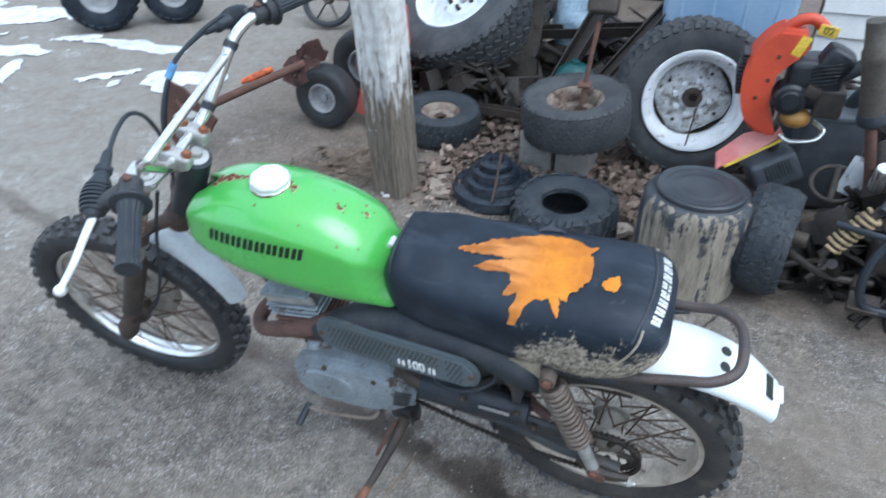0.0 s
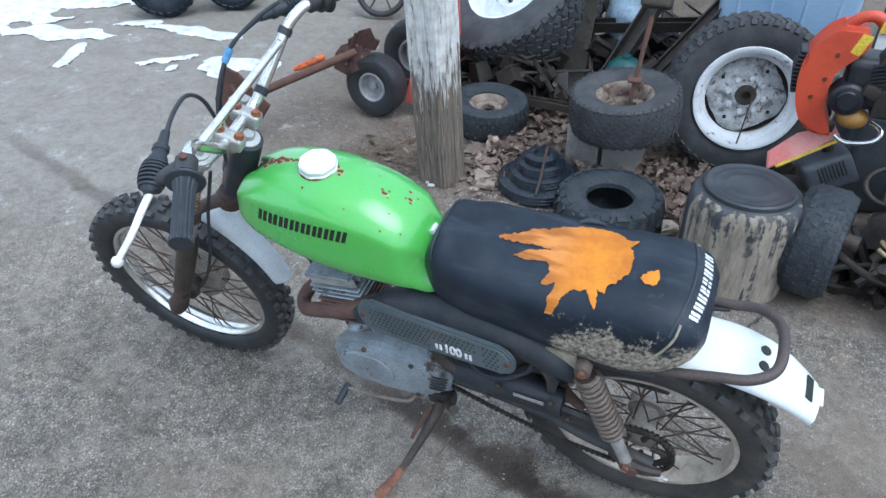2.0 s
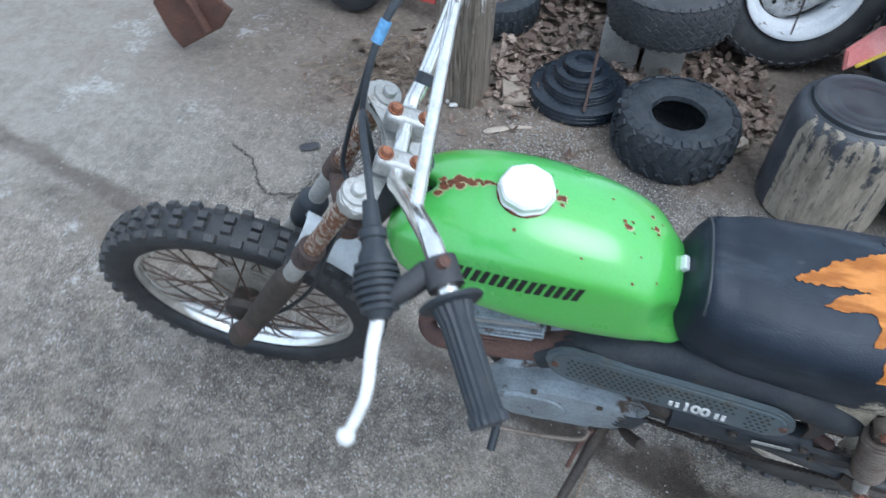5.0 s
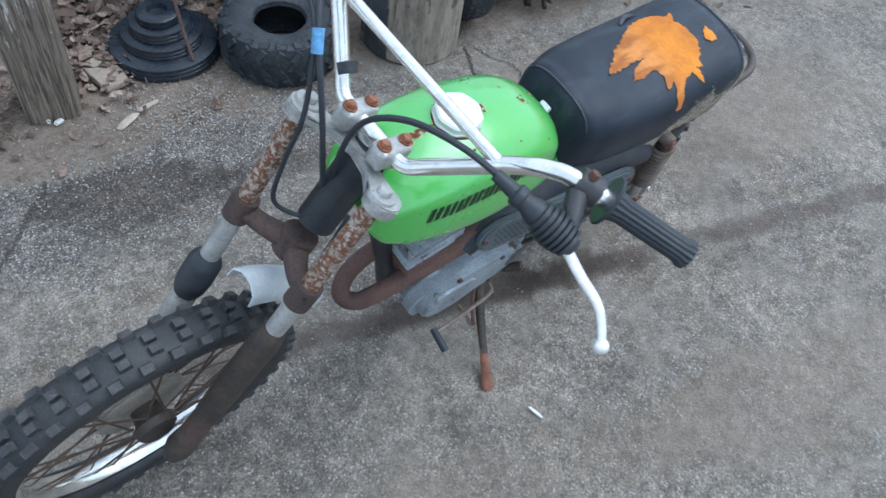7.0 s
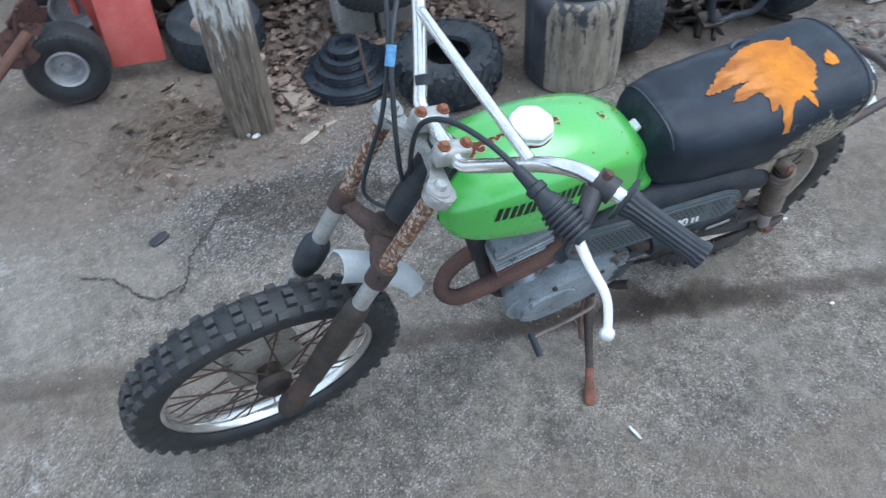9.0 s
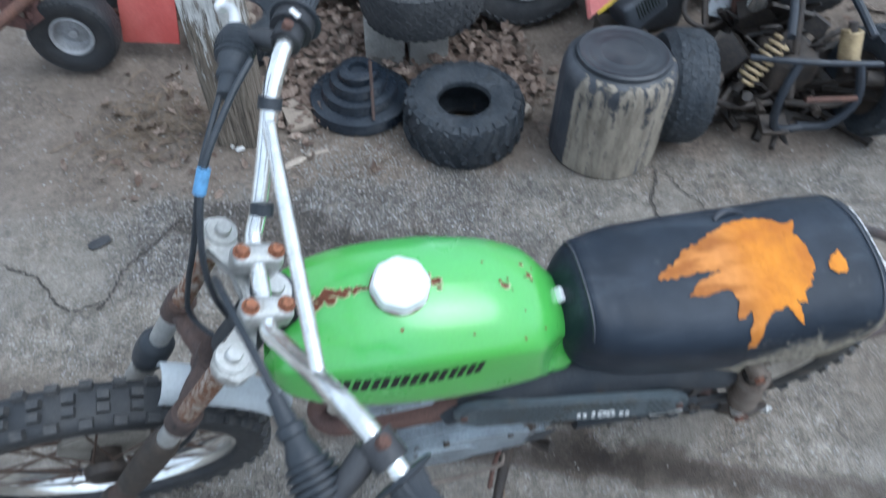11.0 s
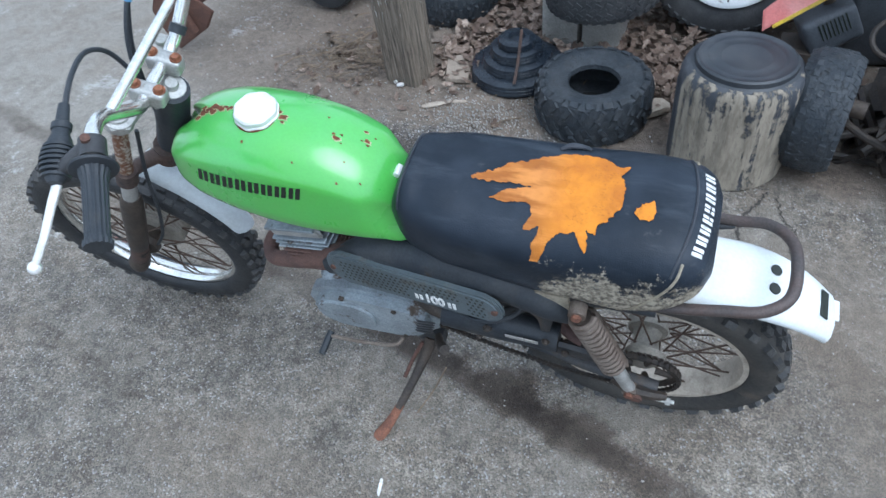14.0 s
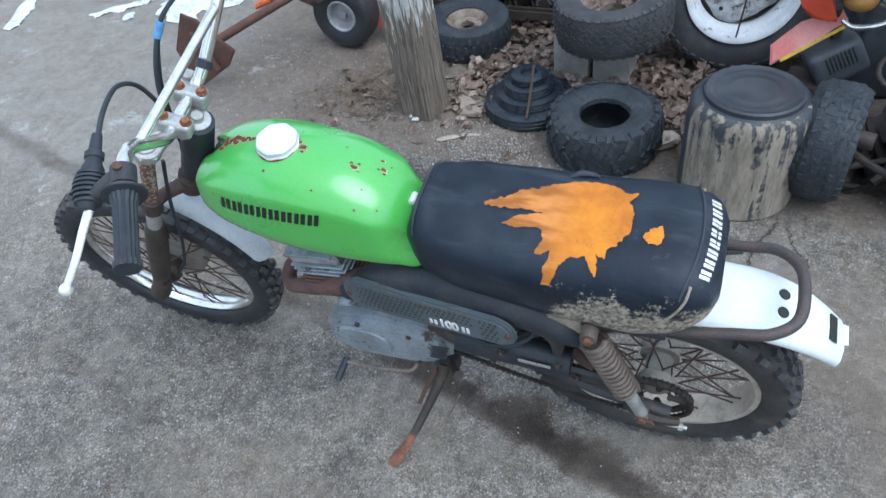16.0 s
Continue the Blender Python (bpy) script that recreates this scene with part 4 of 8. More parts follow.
bm = bmesh.new()
lathe(bm, [(0.039, 0), (0.0395, 0.004), (0.0378, 0.006), (0.0378, 0.015), (0.0345, 0.0185), (0.0, 0.020)], 64, "z", Matrix.Translation((-0.109, 0.0, tank_roof(-0.109, 0) - 0.003)) @ Matrix.Rotation(radians(3), 4, "Y"), wave=lambda a: 1 + 0.025 * math.cos(8 * a))
part("filler_cap", bm, CAP_WHITE, tank, "bright white-looking metal filler cap with eight lobes")
bm = bmesh.new()
lathe(bm, [(0.0405, -0.006), (0.0405, -0.001), (0.036, 0.001)], 32, "z", Matrix.Translation((-0.109, 0.0, tank_roof(-0.109, 0) - 0.001)) @ Matrix.Rotation(radians(3), 4, "Y"))
part("filler_neck", bm, RUST_CHIP, tank)


def tank_chip(cx, cy, r, seed, lift=0.0009, halo=True):
    """A flat ragged rust patch lying on the tank's roof, with a rim of pale primer round the larger ones."""
    rng = random.Random(seed)
    if halo and r > 0.0038:
        tank_chip(cx + 0.0006, cy - 0.0006, r * 1.28, seed, 0.0005, False)
    bm = bmesh.new()
    lobes = [rng.uniform(0.65, 1.25) for _ in range(11)]
    centre = bm.verts.new((cx, cy, tank_roof(cx, cy) + lift))
    ring = []
    for k in range(22):
        a = 2 * math.pi * k / 22
        q = r * (lobes[k // 2] if k % 2 == 0 else 0.5 * (lobes[k // 2] + lobes[(k // 2 + 1) % 11]) * 0.8)
        px, py = cx + q * math.cos(a), cy + q * math.sin(a) * 0.8
        ring.append(bm.verts.new((px, py, tank_roof(px, py) + lift)))
    for k in range(22):
        bm.faces.new((centre, ring[k], ring[(k + 1) % 22]))
    return part("rust_chip" if halo else "primer_edge", bm, RUST_CHIP if halo else PRIMER, tank)


for cx, cy, r, seed in ((-0.060, 0.002, 0.008, 1), (0.036, -0.006, 0.006, 2), (0.030, 0.0, 0.003, 20), (0.079, 0.016, 0.0055, 3), (0.072, 0.034, 0.004, 4), (0.083, 0.008, 0.003, 21), (-0.115, -0.058, 0.003, 5),
                        (-0.222, -0.006, 0.008, 8), (-0.227, 0.008, 0.0065, 9), (-0.229, -0.016, 0.007, 10), (-0.216, 0.003, 0.006, 11), (-0.226, -0.001, 0.007, 13), (-0.214, -0.004, 0.004, 14), (0.06, -0.04, 0.002, 12)):
    tank_chip(cx, cy, r, seed)
trail = random.Random(4)
for k in range(15):
    cx, cy, r, seed = -0.213 + 0.0044 * k, 0.004 + trail.uniform(-0.005, 0.005), trail.uniform(0.0035, 0.0065) * (1.25 - 0.04 * k), 30 + k
    tank_chip(cx, cy, r, seed)
for cx, cy, r, seed in ((-0.205, 0.010, 0.009, 60), (-0.200, -0.004, 0.008, 61), (-0.190, 0.006, 0.007, 62), (0.042, 0.004, 0.0030, 63), (0.046, -0.012, 0.0018, 64), (0.088, 0.030, 0.0022, 65), (0.072, 0.012, 0.0022, 66), (0.010, 0.030, 0.0022, 68), (-0.020, -0.070, 0.0022, 69), (0.055, -0.075, 0.0025, 70), (0.090, -0.060, 0.0022, 71), (-0.070, 0.012, 0.0045, 72), (-0.058, -0.008, 0.004, 73)):
    tank_chip(cx, cy, r, seed)


def tank_mark(bm, x0, x1, z0, z1, slant=0.25):
    """A small slanted bar lying on the tank's left side."""
    n = 3
    grid = []
    for j in range(n + 1):
        row = []
        for i in range(n + 1):
            z = z0 + (z1 - z0) * j / n
            x = x0 + (x1 - x0) * i / n + slant * (z - z0)
            row.append(bm.verts.new((x, tank_side(x, z) - 0.0009, z + 0.0004)))
        grid.append(row)
    for j in range(n):
        for i in range(n):
            bm.faces.new((grid[j][i], grid[j][i + 1], grid[j + 1][i + 1], grid[j + 1][i]))


bm = bmesh.new()
for k in range(8):
    x0 = -0.216 + k * 0.0260
    zz = 0.767 - 0.0008 * k
    tank_mark(bm, x0, x0 + 0.0086, zz, zz + 0.0265, 0.30)
    tank_mark(bm, x0 + 0.0124, x0 + 0.0212, zz, zz + 0.0265, 0.30)
part("tank_lettering", bm, INK, tank, "row of dark slanted bars")

for x, y, z, w in ((0.128, 0.0, 0.744, 0.024), (0.150, -0.052, 0.700, 0.010), (0.150, 0.052, 0.700, 0.010)):
    part("tank_bracket", block((0.012, w, 0.026), 0.004, 2, Matrix.Translation((x, y, z)) @ Matrix.Rotation(radians(38), 4, "Y")), CAP_WHITE, tank, "chipped white tank mount")

# seat
SX = [0.132, 0.148, 0.20, 0.30, 0.45, 0.57, 0.612, 0.640, 0.658, 0.668]
seat_top = smooth_curve(SX, [0.735, 0.772, 0.785, 0.779, 0.778, 0.784, 0.780, 0.771, 0.754, 0.735])
seat_low = smooth_curve(SX, [0.670, 0.645, 0.625, 0.618, 0.602, 0.602, 0.622, 0.645, 0.668, 0.690])
seat_half = smooth_curve(SX, [0.058, 0.078, 0.103, 0.119, 0.125, 0.125, 0.120, 0.109, 0.093, 0.072])
SEAT_N = 3.0


def seat_roof(x, y):
    zt, zb, w = seat_top(x), seat_low(x), seat_half(x)
    zc = zb + 0.5 * (zt - zb)
    u = min(abs(y / w), 0.9995)
    return zc + (zt - zc) * (1 - u ** SEAT_N) ** (1 / SEAT_N)


def seat_side(x, z):
    zt, zb, w = seat_top(x), seat_low(x), seat_half(x)
    zc = zb + 0.5 * (zt - zb)
    u = min(abs(z - zc) / (zt - zc), 0.999)
    n = SEAT_N if z > zc else 4.0
    return w * (1 - u ** n) ** (1 / n)


stations = [0.132 + 0.536 * (0.5 - 0.5 * math.cos(math.pi * k / 60)) for k in range(61)]
seat = part("seat", loft(bmesh.new(), stations, lambda x: superloop(x, seat_top(x), seat_low(x), seat_half(x), SEAT_N, 96, 0.5, 4.0)), SEAT, bike, "black vinyl seat torn open on top and caked with pale mud below", smooth=60)


def torn_patch(cx, cy, base, spikes, cell=0.0014, lift=0.0015, seed=0, horns=()):
    """A ragged foam patch: a blob with pointed tears, each (angle in degrees, reach, half width in degrees), and long tapering horns."""
    bm = bmesh.new()
    made = {}
    reach = max([base] + [s[1] for s in spikes] + [math.hypot(h[3], h[4]) for h in horns]) + 0.01

    def inside(x, y):
        dx, dy = x - cx, y - cy
        for x0, y0, r0, x1, y1, r1 in horns:
            k = min(1.0, max(0.0, ((dx - x0) * (x1 - x0) + (dy - y0) * (y1 - y0)) / ((x1 - x0) ** 2 + (y1 - y0) ** 2)))
            rough = 0.004 * noise.noise((x * 120, y * 120, seed)) + 0.004 * noise.noise((x * 40, y * 40, seed + 2))
            if math.hypot(dx - x0 - k * (x1 - x0), dy - y0 - k * (y1 - y0)) + rough < r0 + k * (r1 - r0):
                return True
        r, a = math.hypot(dx, dy), math.degrees(math.atan2(dy, dx))
        r += 0.005 * noise.noise((x * 130, y * 130, seed)) + 0.004 * noise.noise((x * 45, y * 45, seed + 4))
        if r < base:
            return True
        for angle, far, width in spikes:
            d = abs((a - angle + 180) % 360 - 180)
            if r < base + (far - base) * max(0.0, 1 - d / width) ** 0.8:
                return True
        return False

    def vert(i, j):
        if (i, j) not in made:
            x, y = cx + i * cell, cy + j * cell
            z = seat_roof(x, y) + lift + 0.0012 * noise.noise((x * 90, y * 90, seed + 8))
            made[i, j] = bm.verts.new((x, y, z))
        return made[i, j]

    n = int(reach / cell)
    for i in range(-n, n):
        for j in range(-n, n):
            x, y = cx + (i + 0.5) * cell, cy + (j + 0.5) * cell
            if abs(y) < seat_half(x) - 0.004 and 0.14 < x < 0.655 and inside(x, y):
                bm.faces.new((vert(i, j), vert(i + 1, j), vert(i + 1, j + 1), vert(i, j + 1)))
    return bm


part("exposed_foam", torn_patch(0.442, -0.018, 0.062, [(70, 0.094, 120), (43, 0.104, 14), (14, 0.082, 30), (350, 0.080, 16), (330, 0.070, 16), (308, 0.074, 10), (293, 0.092, 8), (270, 0.066, 12), (248, 0.084, 16), (227, 0.096, 10), (213, 0.072, 12), ], seed=3, horns=[(-0.020, 0.044, 0.044, -0.110, 0.028, 0.019), (-0.100, 0.028, 0.022, -0.164, 0.008, 0.005), (-0.040, -0.004, 0.022, -0.098, -0.014, 0.012), (-0.098, -0.014, 0.011, -0.130, -0.026, 0.002), (-0.024, -0.050, 0.017, -0.046, -0.118, 0.002)]), FOAM, seat, "orange foam showing through the tear", smooth=180)
part("exposed_foam", torn_patch(0.557, -0.028, 0.013, [(70, 0.021, 40), (200, 0.017, 40), (300, 0.018, 40)], seed=9), FOAM, seat, "small orange foam hole", smooth=180)
bm = bmesh.new()
tube(bm, [(0.402, 0.080, seat_roof(0.402, 0.080) + 0.001), (0.418, 0.090, seat_roof(0.418, 0.090) + 0.007), (0.440, 0.094, seat_roof(0.440, 0.094) + 0.004), (0.452, 0.084, seat_roof(0.452, 0.084) + 0.006)], [0.003, 0.006, 0.005, 0.002], 8, 5, 0.6)
part("torn_flap", bm, VINYL, seat, "curled flap of torn vinyl")
bm = bmesh.new()
tube(bm, [(0.628 - 1.5 * y * y, y, seat_roof(0.628 - 1.5 * y * y, y) + 0.0008) for y in np.linspace(-0.114, 0.114, 21)], 0.0022, 6, 2)
part("seat_piping", bm, VINYL, seat, "thin black piping")
bm = bmesh.new()
tube(bm, [(0.160, y, seat_roof(0.160, y) + 0.0006) for y in np.linspace(-0.082, 0.082, 17)], 0.0024, 6, 2)
part("seat_piping", bm, VINYL, seat, "thin black piping")
for s in (-1, 1):
    bm = bmesh.new()
    tube(bm, [(x, s * (seat_side(x, z) + 0.001), z) for x, z in ((0.622, 0.762), (0.618, 0.745), (0.606, 0.720), (0.585, 0.685), (0.560, 0.650), (0.535, 0.615))], 0.0024, 6, 4)
    part("seat_piping", bm, MUD, seat, "mud-stained piping seam")
bm = bmesh.new()
for k in range(8):
    for d in (0.0, 0.0075):
        y0 = -0.080 + k * 0.0200 + d * 1.1
        pts = []
        for yy, xx in ((y0, 0.640 - 1.3 * y0 * y0), (y0 + 0.006, 0.640 - 1.3 * y0 * y0), (y0 + 0.008, 0.656 - 1.3 * y0 * y0), (y0 + 0.002, 0.656 - 1.3 * y0 * y0)):
            pts.append(bm.verts.new((xx, yy, seat_roof(xx, yy) + 0.0012)))
        bm.faces.new(pts)
part("seat_lettering", bm, WHITE_INK, seat, "row of white slanted bars on the rear edge")


# wheels
def motorcycle_wheel(name, R, rr, w, rows, matrix, tyre_material, label, rim_material=RIM, drum=0.066):
    rim = part(name, rim_mesh(rr, w * (0.56 if rim_material is CHROME else 0.74), 0.012, 0.016), rim_material, bike, label, matrix)
    fit_tyre(rim, tyre_material, "knobbly black off-road tyre", R - 0.010, rr - 0.004, w, rows, 72, 0.84, tread=KNOB)
    bm = bmesh.new()
    lathe(bm, [(0.0, -0.055), (0.022, -0.055), (0.036, -0.045), (0.040, -0.030), (0.030, -0.020), (0.026, 0.0), (0.030, 0.020), (drum * 0.94, 0.024), (drum, 0.050), (drum * 0.76, 0.058), (0.0, 0.058)], 36, "y")
    part("hub", bm, GREASE if rim_material is CHROME else DRUM, rim, "grimy rust-brown hub" if rim_material is CHROME else "mud-coated hub")
    masters = []
    for s in (-1, 1):
        for lean in (-1, 1):
            bm = bmesh.new()
            a0, a1 = 0.0, radians(28) * lean
            bar(bm, V(0.046 * math.cos(a0), s * 0.028, 0.046 * math.sin(a0)), V((rr - 0.014) * math.cos(a1), s * 0.006, (rr - 0.014) * math.sin(a1)), 0.0021, 5)
            masters.append(part("spoke", bm, SPOKE, rim))
    for k in range(1, 9):
        for i, mst in enumerate(masters):
            share(mst, "spoke", rim, Matrix.Rotation(2 * math.pi * (k + 0.13 * i) / 9, 4, "Y"))
    return rim


front_rows = [(o, 38, 0.021, 0.0155, 0.014, ph, 0) for o, ph in ((-0.27, 0.0), (0.27, 0.0))] + [(-0.72, 38, 0.022, 0.016, 0.013, 0.5, 0), (0.72, 38, 0.022, 0.016, 0.013, 0.5, 0)]
front_wheel = motorcycle_wheel("front_wheel", 0.300, 0.236, 0.077, front_rows, Matrix.Translation((-0.655, 0.004, 0.305)) @ Matrix.Rotation(0.048, 4, "Z") @ Matrix.Rotation(0.027, 4, "X") @ Matrix.Rotation(0.3, 4, "Y"), TYRE, "spoked steel front wheel with bright rim", CHROME)
bm = bmesh.new()
lathe(bm, [(0.030, 0.004), (0.078, 0.006)] + [(0.083 - 0.005 * (k % 2), 0.009 + 0.0045 * k) for k in range(11)] + [(0.064, 0.060), (0.030, 0.060)], 44, "y")
part("brake_drum", bm, DRUM, front_wheel, "ribbed dirty brake drum")
rear_rows = [(o, 30, 0.028, 0.019, 0.012, ph, 0) for o, ph in ((-0.36, 0.0), (0.36, 0.0), (0.0, 0.5))] + [(-0.82, 30, 0.026, 0.017, 0.012, 0.5, 0), (0.82, 30, 0.026, 0.017, 0.012, 0.5, 0)]
rear_wheel = motorcycle_wheel("rear_wheel", 0.279, 0.206, 0.094, rear_rows, Matrix.Translation((0.597, 0, 0.279)), TYRE_MUD, "spoked steel rear wheel with muddy tyre", drum=0.044)
bm = bmesh.new()
lathe(bm, [(0.060, -0.070), (0.074, -0.070), (0.074, -0.064), (0.060, -0.064)], 40, "y", None, True)
for k in range(5):
    bar(bm, Matrix.Rotation(2 * math.pi * k / 5, 4, "Y") @ V(0.028, -0.064, 0), Matrix.Rotation(2 * math.pi * k / 5, 4, "Y") @ V(0.064, -0.067, 0), 0.007, 8)
for k in range(40):
    slab(bm, Matrix.Rotation(2 * math.pi * k / 40, 4, "Y") @ Matrix.Translation((0, -0.067, 0.073)), 0.008, 0.006, 0.008, 0.5)
part("sprocket", bm, GREASE, rear_wheel, "greasy toothed sprocket")

# swing arm, chain, chain guard
for s in (-1, 1):
    bm = bmesh.new()
    tube(bm, [(0.16, s * 0.066, 0.335), (0.36, s * 0.070, 0.315), (0.50, s * 0.088, 0.294), (0.635, s * 0.098, 0.279)], [0.018, 0.017, 0.016, 0.015], 10, 5, 0.8)
    part("swing_arm", bm, SOOTY, bike, "black swing arm tube")
    bm = bmesh.new()
    lathe(bm, [(0, -0.010), (0.013, -0.010), (0.013, 0.010), (0, 0.010)], 6, "y", Matrix.Translation((0.597, s * 0.125, 0.279)))
    part("axle_nut", bm, RUST, bike)
bm = bmesh.new()
loop = []
cf, cr, rf, rr_ = V(0.175, 0, 0.335), V(0.597, 0, 0.279), 0.030, 0.077
for k in range(9):
    a = math.pi / 2 + math.pi * k / 8
    loop.append(cf + V(rf * math.cos(a), 0, rf * math.sin(a)))
loop.append(V(0.30, 0, 0.258))
loop.append(V(0.42, 0, 0.222))
for k in range(17):
    a = -math.pi / 2 + math.pi * k / 16
    loop.append(cr + V(rr_ * math.cos(a), 0, rr_ * math.sin(a)))
loop.append(loop[0])
travel = 0.0
for a, b in zip(loop, loop[1:]):
    seglen, d = (b - a).length, (b - a).normalized()
    while travel < seglen:
        p = a + d * travel
        ang = math.atan2(-d.z, d.x)
        slab(bm, Matrix.Translation((p.x, -0.078, p.z)) @ Matrix.Rotation(ang, 4, "Y") @ Matrix.Translation((0, 0, -0.0045)), 0.0098, 0.010, 0.009, 0.7)
        slab(bm, Matrix.Translation((p.x, -0.078, p.z)) @ Matrix.Rotation(ang, 4, "Y") @ Matrix.Translation((0, 0, -0.003)), 0.0135, 0.006, 0.006, 1.0)
        travel += 0.0125
    travel -= seglen
part("chain", bm, CHAIN_AND_SHADE, bike, "greasy drive chain")
bm = loft(bmesh.new(), [k / 8 for k in range(9)], lambda t: [V(0.20 + 0.235 * t + 0 * a, -0.098 + 0.030 * math.cos(a), 0.428 - 0.010 * t + (0.030 + 0.008 * math.sin(math.pi * t)) * math.sin(a)) for a in [2 * math.pi * k / 14 for k in range(14)]])
part("silencer", bm, CHAMBER, bike, "black silencer body with worn spots")
bm = bmesh.new()
tube(bm, [(0.25, -0.102, 0.385), (0.42, -0.104, 0.392), (0.545, -0.104, 0.372)], [0.010, 0.012, 0.009], 8, 4, 2.0)
part("chain_guard", bm, SOOTY, bike, "scuffed black chain guard")
bm = bmesh.new()
tube(bm, [(0.545, -0.104, 0.292), (0.600, -0.118, 0.279), (0.655, -0.112, 0.274)], [0.009, 0.013, 0.008], 8, 3, 1.5)
part("axle_plate", bm, GREASE, bike, "dirty axle end plate")
bm = bmesh.new()
bar(bm, V(0.600, -0.122, 0.272), V(0.672, -0.118, 0.268), 0.0042, 8)
bar(bm, V(0.655, -0.119, 0.269), V(0.664, -0.1185, 0.2685), 0.008, 6)
part("chain_adjuster", bm, ALLOY, bike, "pale chain adjuster screw with its nut")
for x, z, r in ((0.300, 0.455, 0.007), (0.415, 0.452, 0.006), (0.450, 0.398, 0.006), (0.275, 0.392, 0.005)):
    bm = bmesh.new()
    lathe(bm, [(0, -0.005), (r * 0.8, -0.005), (r, -0.003), (r, 0.0), (r * 1.4, 0.0), (r * 1.4, 0.003)], 8, "y", Matrix.Translation((x, -0.129 if z > 0.42 else -0.121, z)))
    part("frame_bolt", bm, GREASE, bike, "greasy bolt head")
part("rusty_bracket", plate([(0.380, 0.548), (0.410, 0.552), (0.428, 0.520), (0.420, 0.470), (0.403, 0.468), (0.402, 0.515)], -0.116, -0.111, 0.002), SOOTY, bike, "dirty silencer bracket")
bm = bmesh.new()
tube(bm, [(0.195, -0.098, 0.430), (0.172, -0.098, 0.440), (0.150, -0.096, 0.470), (0.148, -0.092, 0.510)], [0.020, 0.017, 0.014, 0.014], 12, 4)
part("silencer_joint", bm, GREASE, bike, "grimy pipe joint")
bm = bmesh.new()
tube(bm, [(0.215, -0.095, 0.500), (0.255, -0.122, 0.480), (0.310, -0.126, 0.486), (0.360, -0.114, 0.520), (0.372, -0.100, 0.560)], 0.0048, 8, 5)
part("breather_hose", bm, RUBBER, bike, "thin black breather hose")
bm = bmesh.new()
tube(bm, [(0.425, -0.070, 0.425), (0.455, -0.088, 0.420), (0.478, -0.094, 0.412)], [0.012, 0.011, 0.0105], 12, 3)
part("tail_pipe", bm, RUSTPIPE, bike, "short rusty tail pipe")
part("worn_label", plate([(0.335, 0.440), (0.40, 0.436), (0.40, 0.445), (0.335, 0.448)], -0.1305, -0.128, 0), ALLOY, bike)

# shock absorbers
for s in (-1,):
    top, low = V(0.474, s * 0.122, 0.598), V(0.582, s * 0.118, 0.290)
    d = (low - top)
    u = d.normalized()
    bm = bmesh.new()
    bar(bm, top + u * 0.02, top + u * 0.225, 0.0175, 16)
    shock = part("shock_absorber", bm, GREASE, bike, "dirty ribbed rear shock absorber")
    side = u.cross(V(0, 1, 0)).normalized()
    up = u.cross(side)
    bm = bmesh.new()
    turns, n = 13, 13 * 12
    tube(bm, [top + u * (0.022 + 0.198 * k / n) + 0.0225 * (math.cos(2 * math.pi * turns * k / n) * side + math.sin(2 * math.pi * turns * k / n) * up) for k in range(n + 1)], 0.0056, 7, 1)
    part("spring", bm, SHOCKMETAL, shock)
    bm = bmesh.new()
    bar(bm, top + u * 0.225, low, 0.0145, 14, 0.013)
    part("damper_body", bm, ALLOY, shock, "pale alloy lower shock body")
    for p, r in ((top, 0.0155), (low, 0.014)):
        part("shock_eye", bar(bmesh.new(), p - V(0, 0.018 * s, 0) * 0.6, p + V(0, 0.013 * s, 0), r, 16), SHOCKMETAL, shock)
        part("shock_nut", bar(bmesh.new(), p + V(0, 0.012 * s, 0), p + V(0, 0.020 * s, 0), 0.009, 6), RUSTFOOT, shock)

# rear fender
FX = [0.50, 0.60, 0.69, 0.76, 0.82, 0.865, 0.893]
fender_z = smooth_curve(FX, [0.585, 0.612, 0.614, 0.598, 0.567, 0.530, 0.503])
fender_w = smooth_curve(FX, [0.062, 0.068, 0.071, 0.070, 0.064, 0.055, 0.048])
fender_off = smooth_curve(FX, [0.0, 0.0, 0.002, 0.006, 0.010, 0.013, 0.014])


def fender_ring(x):
    z, w = fender_z(x), fender_w(x)
    dz = (fender_z(x + 0.004) - fender_z(x - 0.004)) / 0.008
    nx, nz = -dz / math.hypot(1, dz), 1 / math.hypot(1, dz)
    shape = [(-1.0, -0.016), (-0.97, -0.008), (-0.85, -0.001), (-0.45, 0.006), (0, 0.008), (0.45, 0.006), (0.85, -0.001), (0.97, -0.010), (1.0, -0.022)]
    off = fender_off(x)
    out = [V(x + nx * h, off + w * y, z + nz * h) for y, h in shape]
    inn = [V(x + nx * (h - 0.004), off + w * y * 0.965, z + nz * (h - 0.004)) for y, h in shape[::-1]]
    return out + inn


rear_fender = part("rear_fender", loft(bmesh.new(), [0.50 + 0.393 * k / 30 for k in range(31)], fender_ring), FENDER, bike, "white plastic rear fender with two round holes and a slot", smooth=50)


def on_fender(x, y, lift=0.009):
    dz = (fender_z(x + 0.004) - fender_z(x - 0.004)) / 0.008
    return Matrix.Translation((x, y + fender_off(x), fender_z(x))) @ Matrix.Rotation(-math.atan(dz), 4, "Y") @ Matrix.Translation((0, 0, lift))


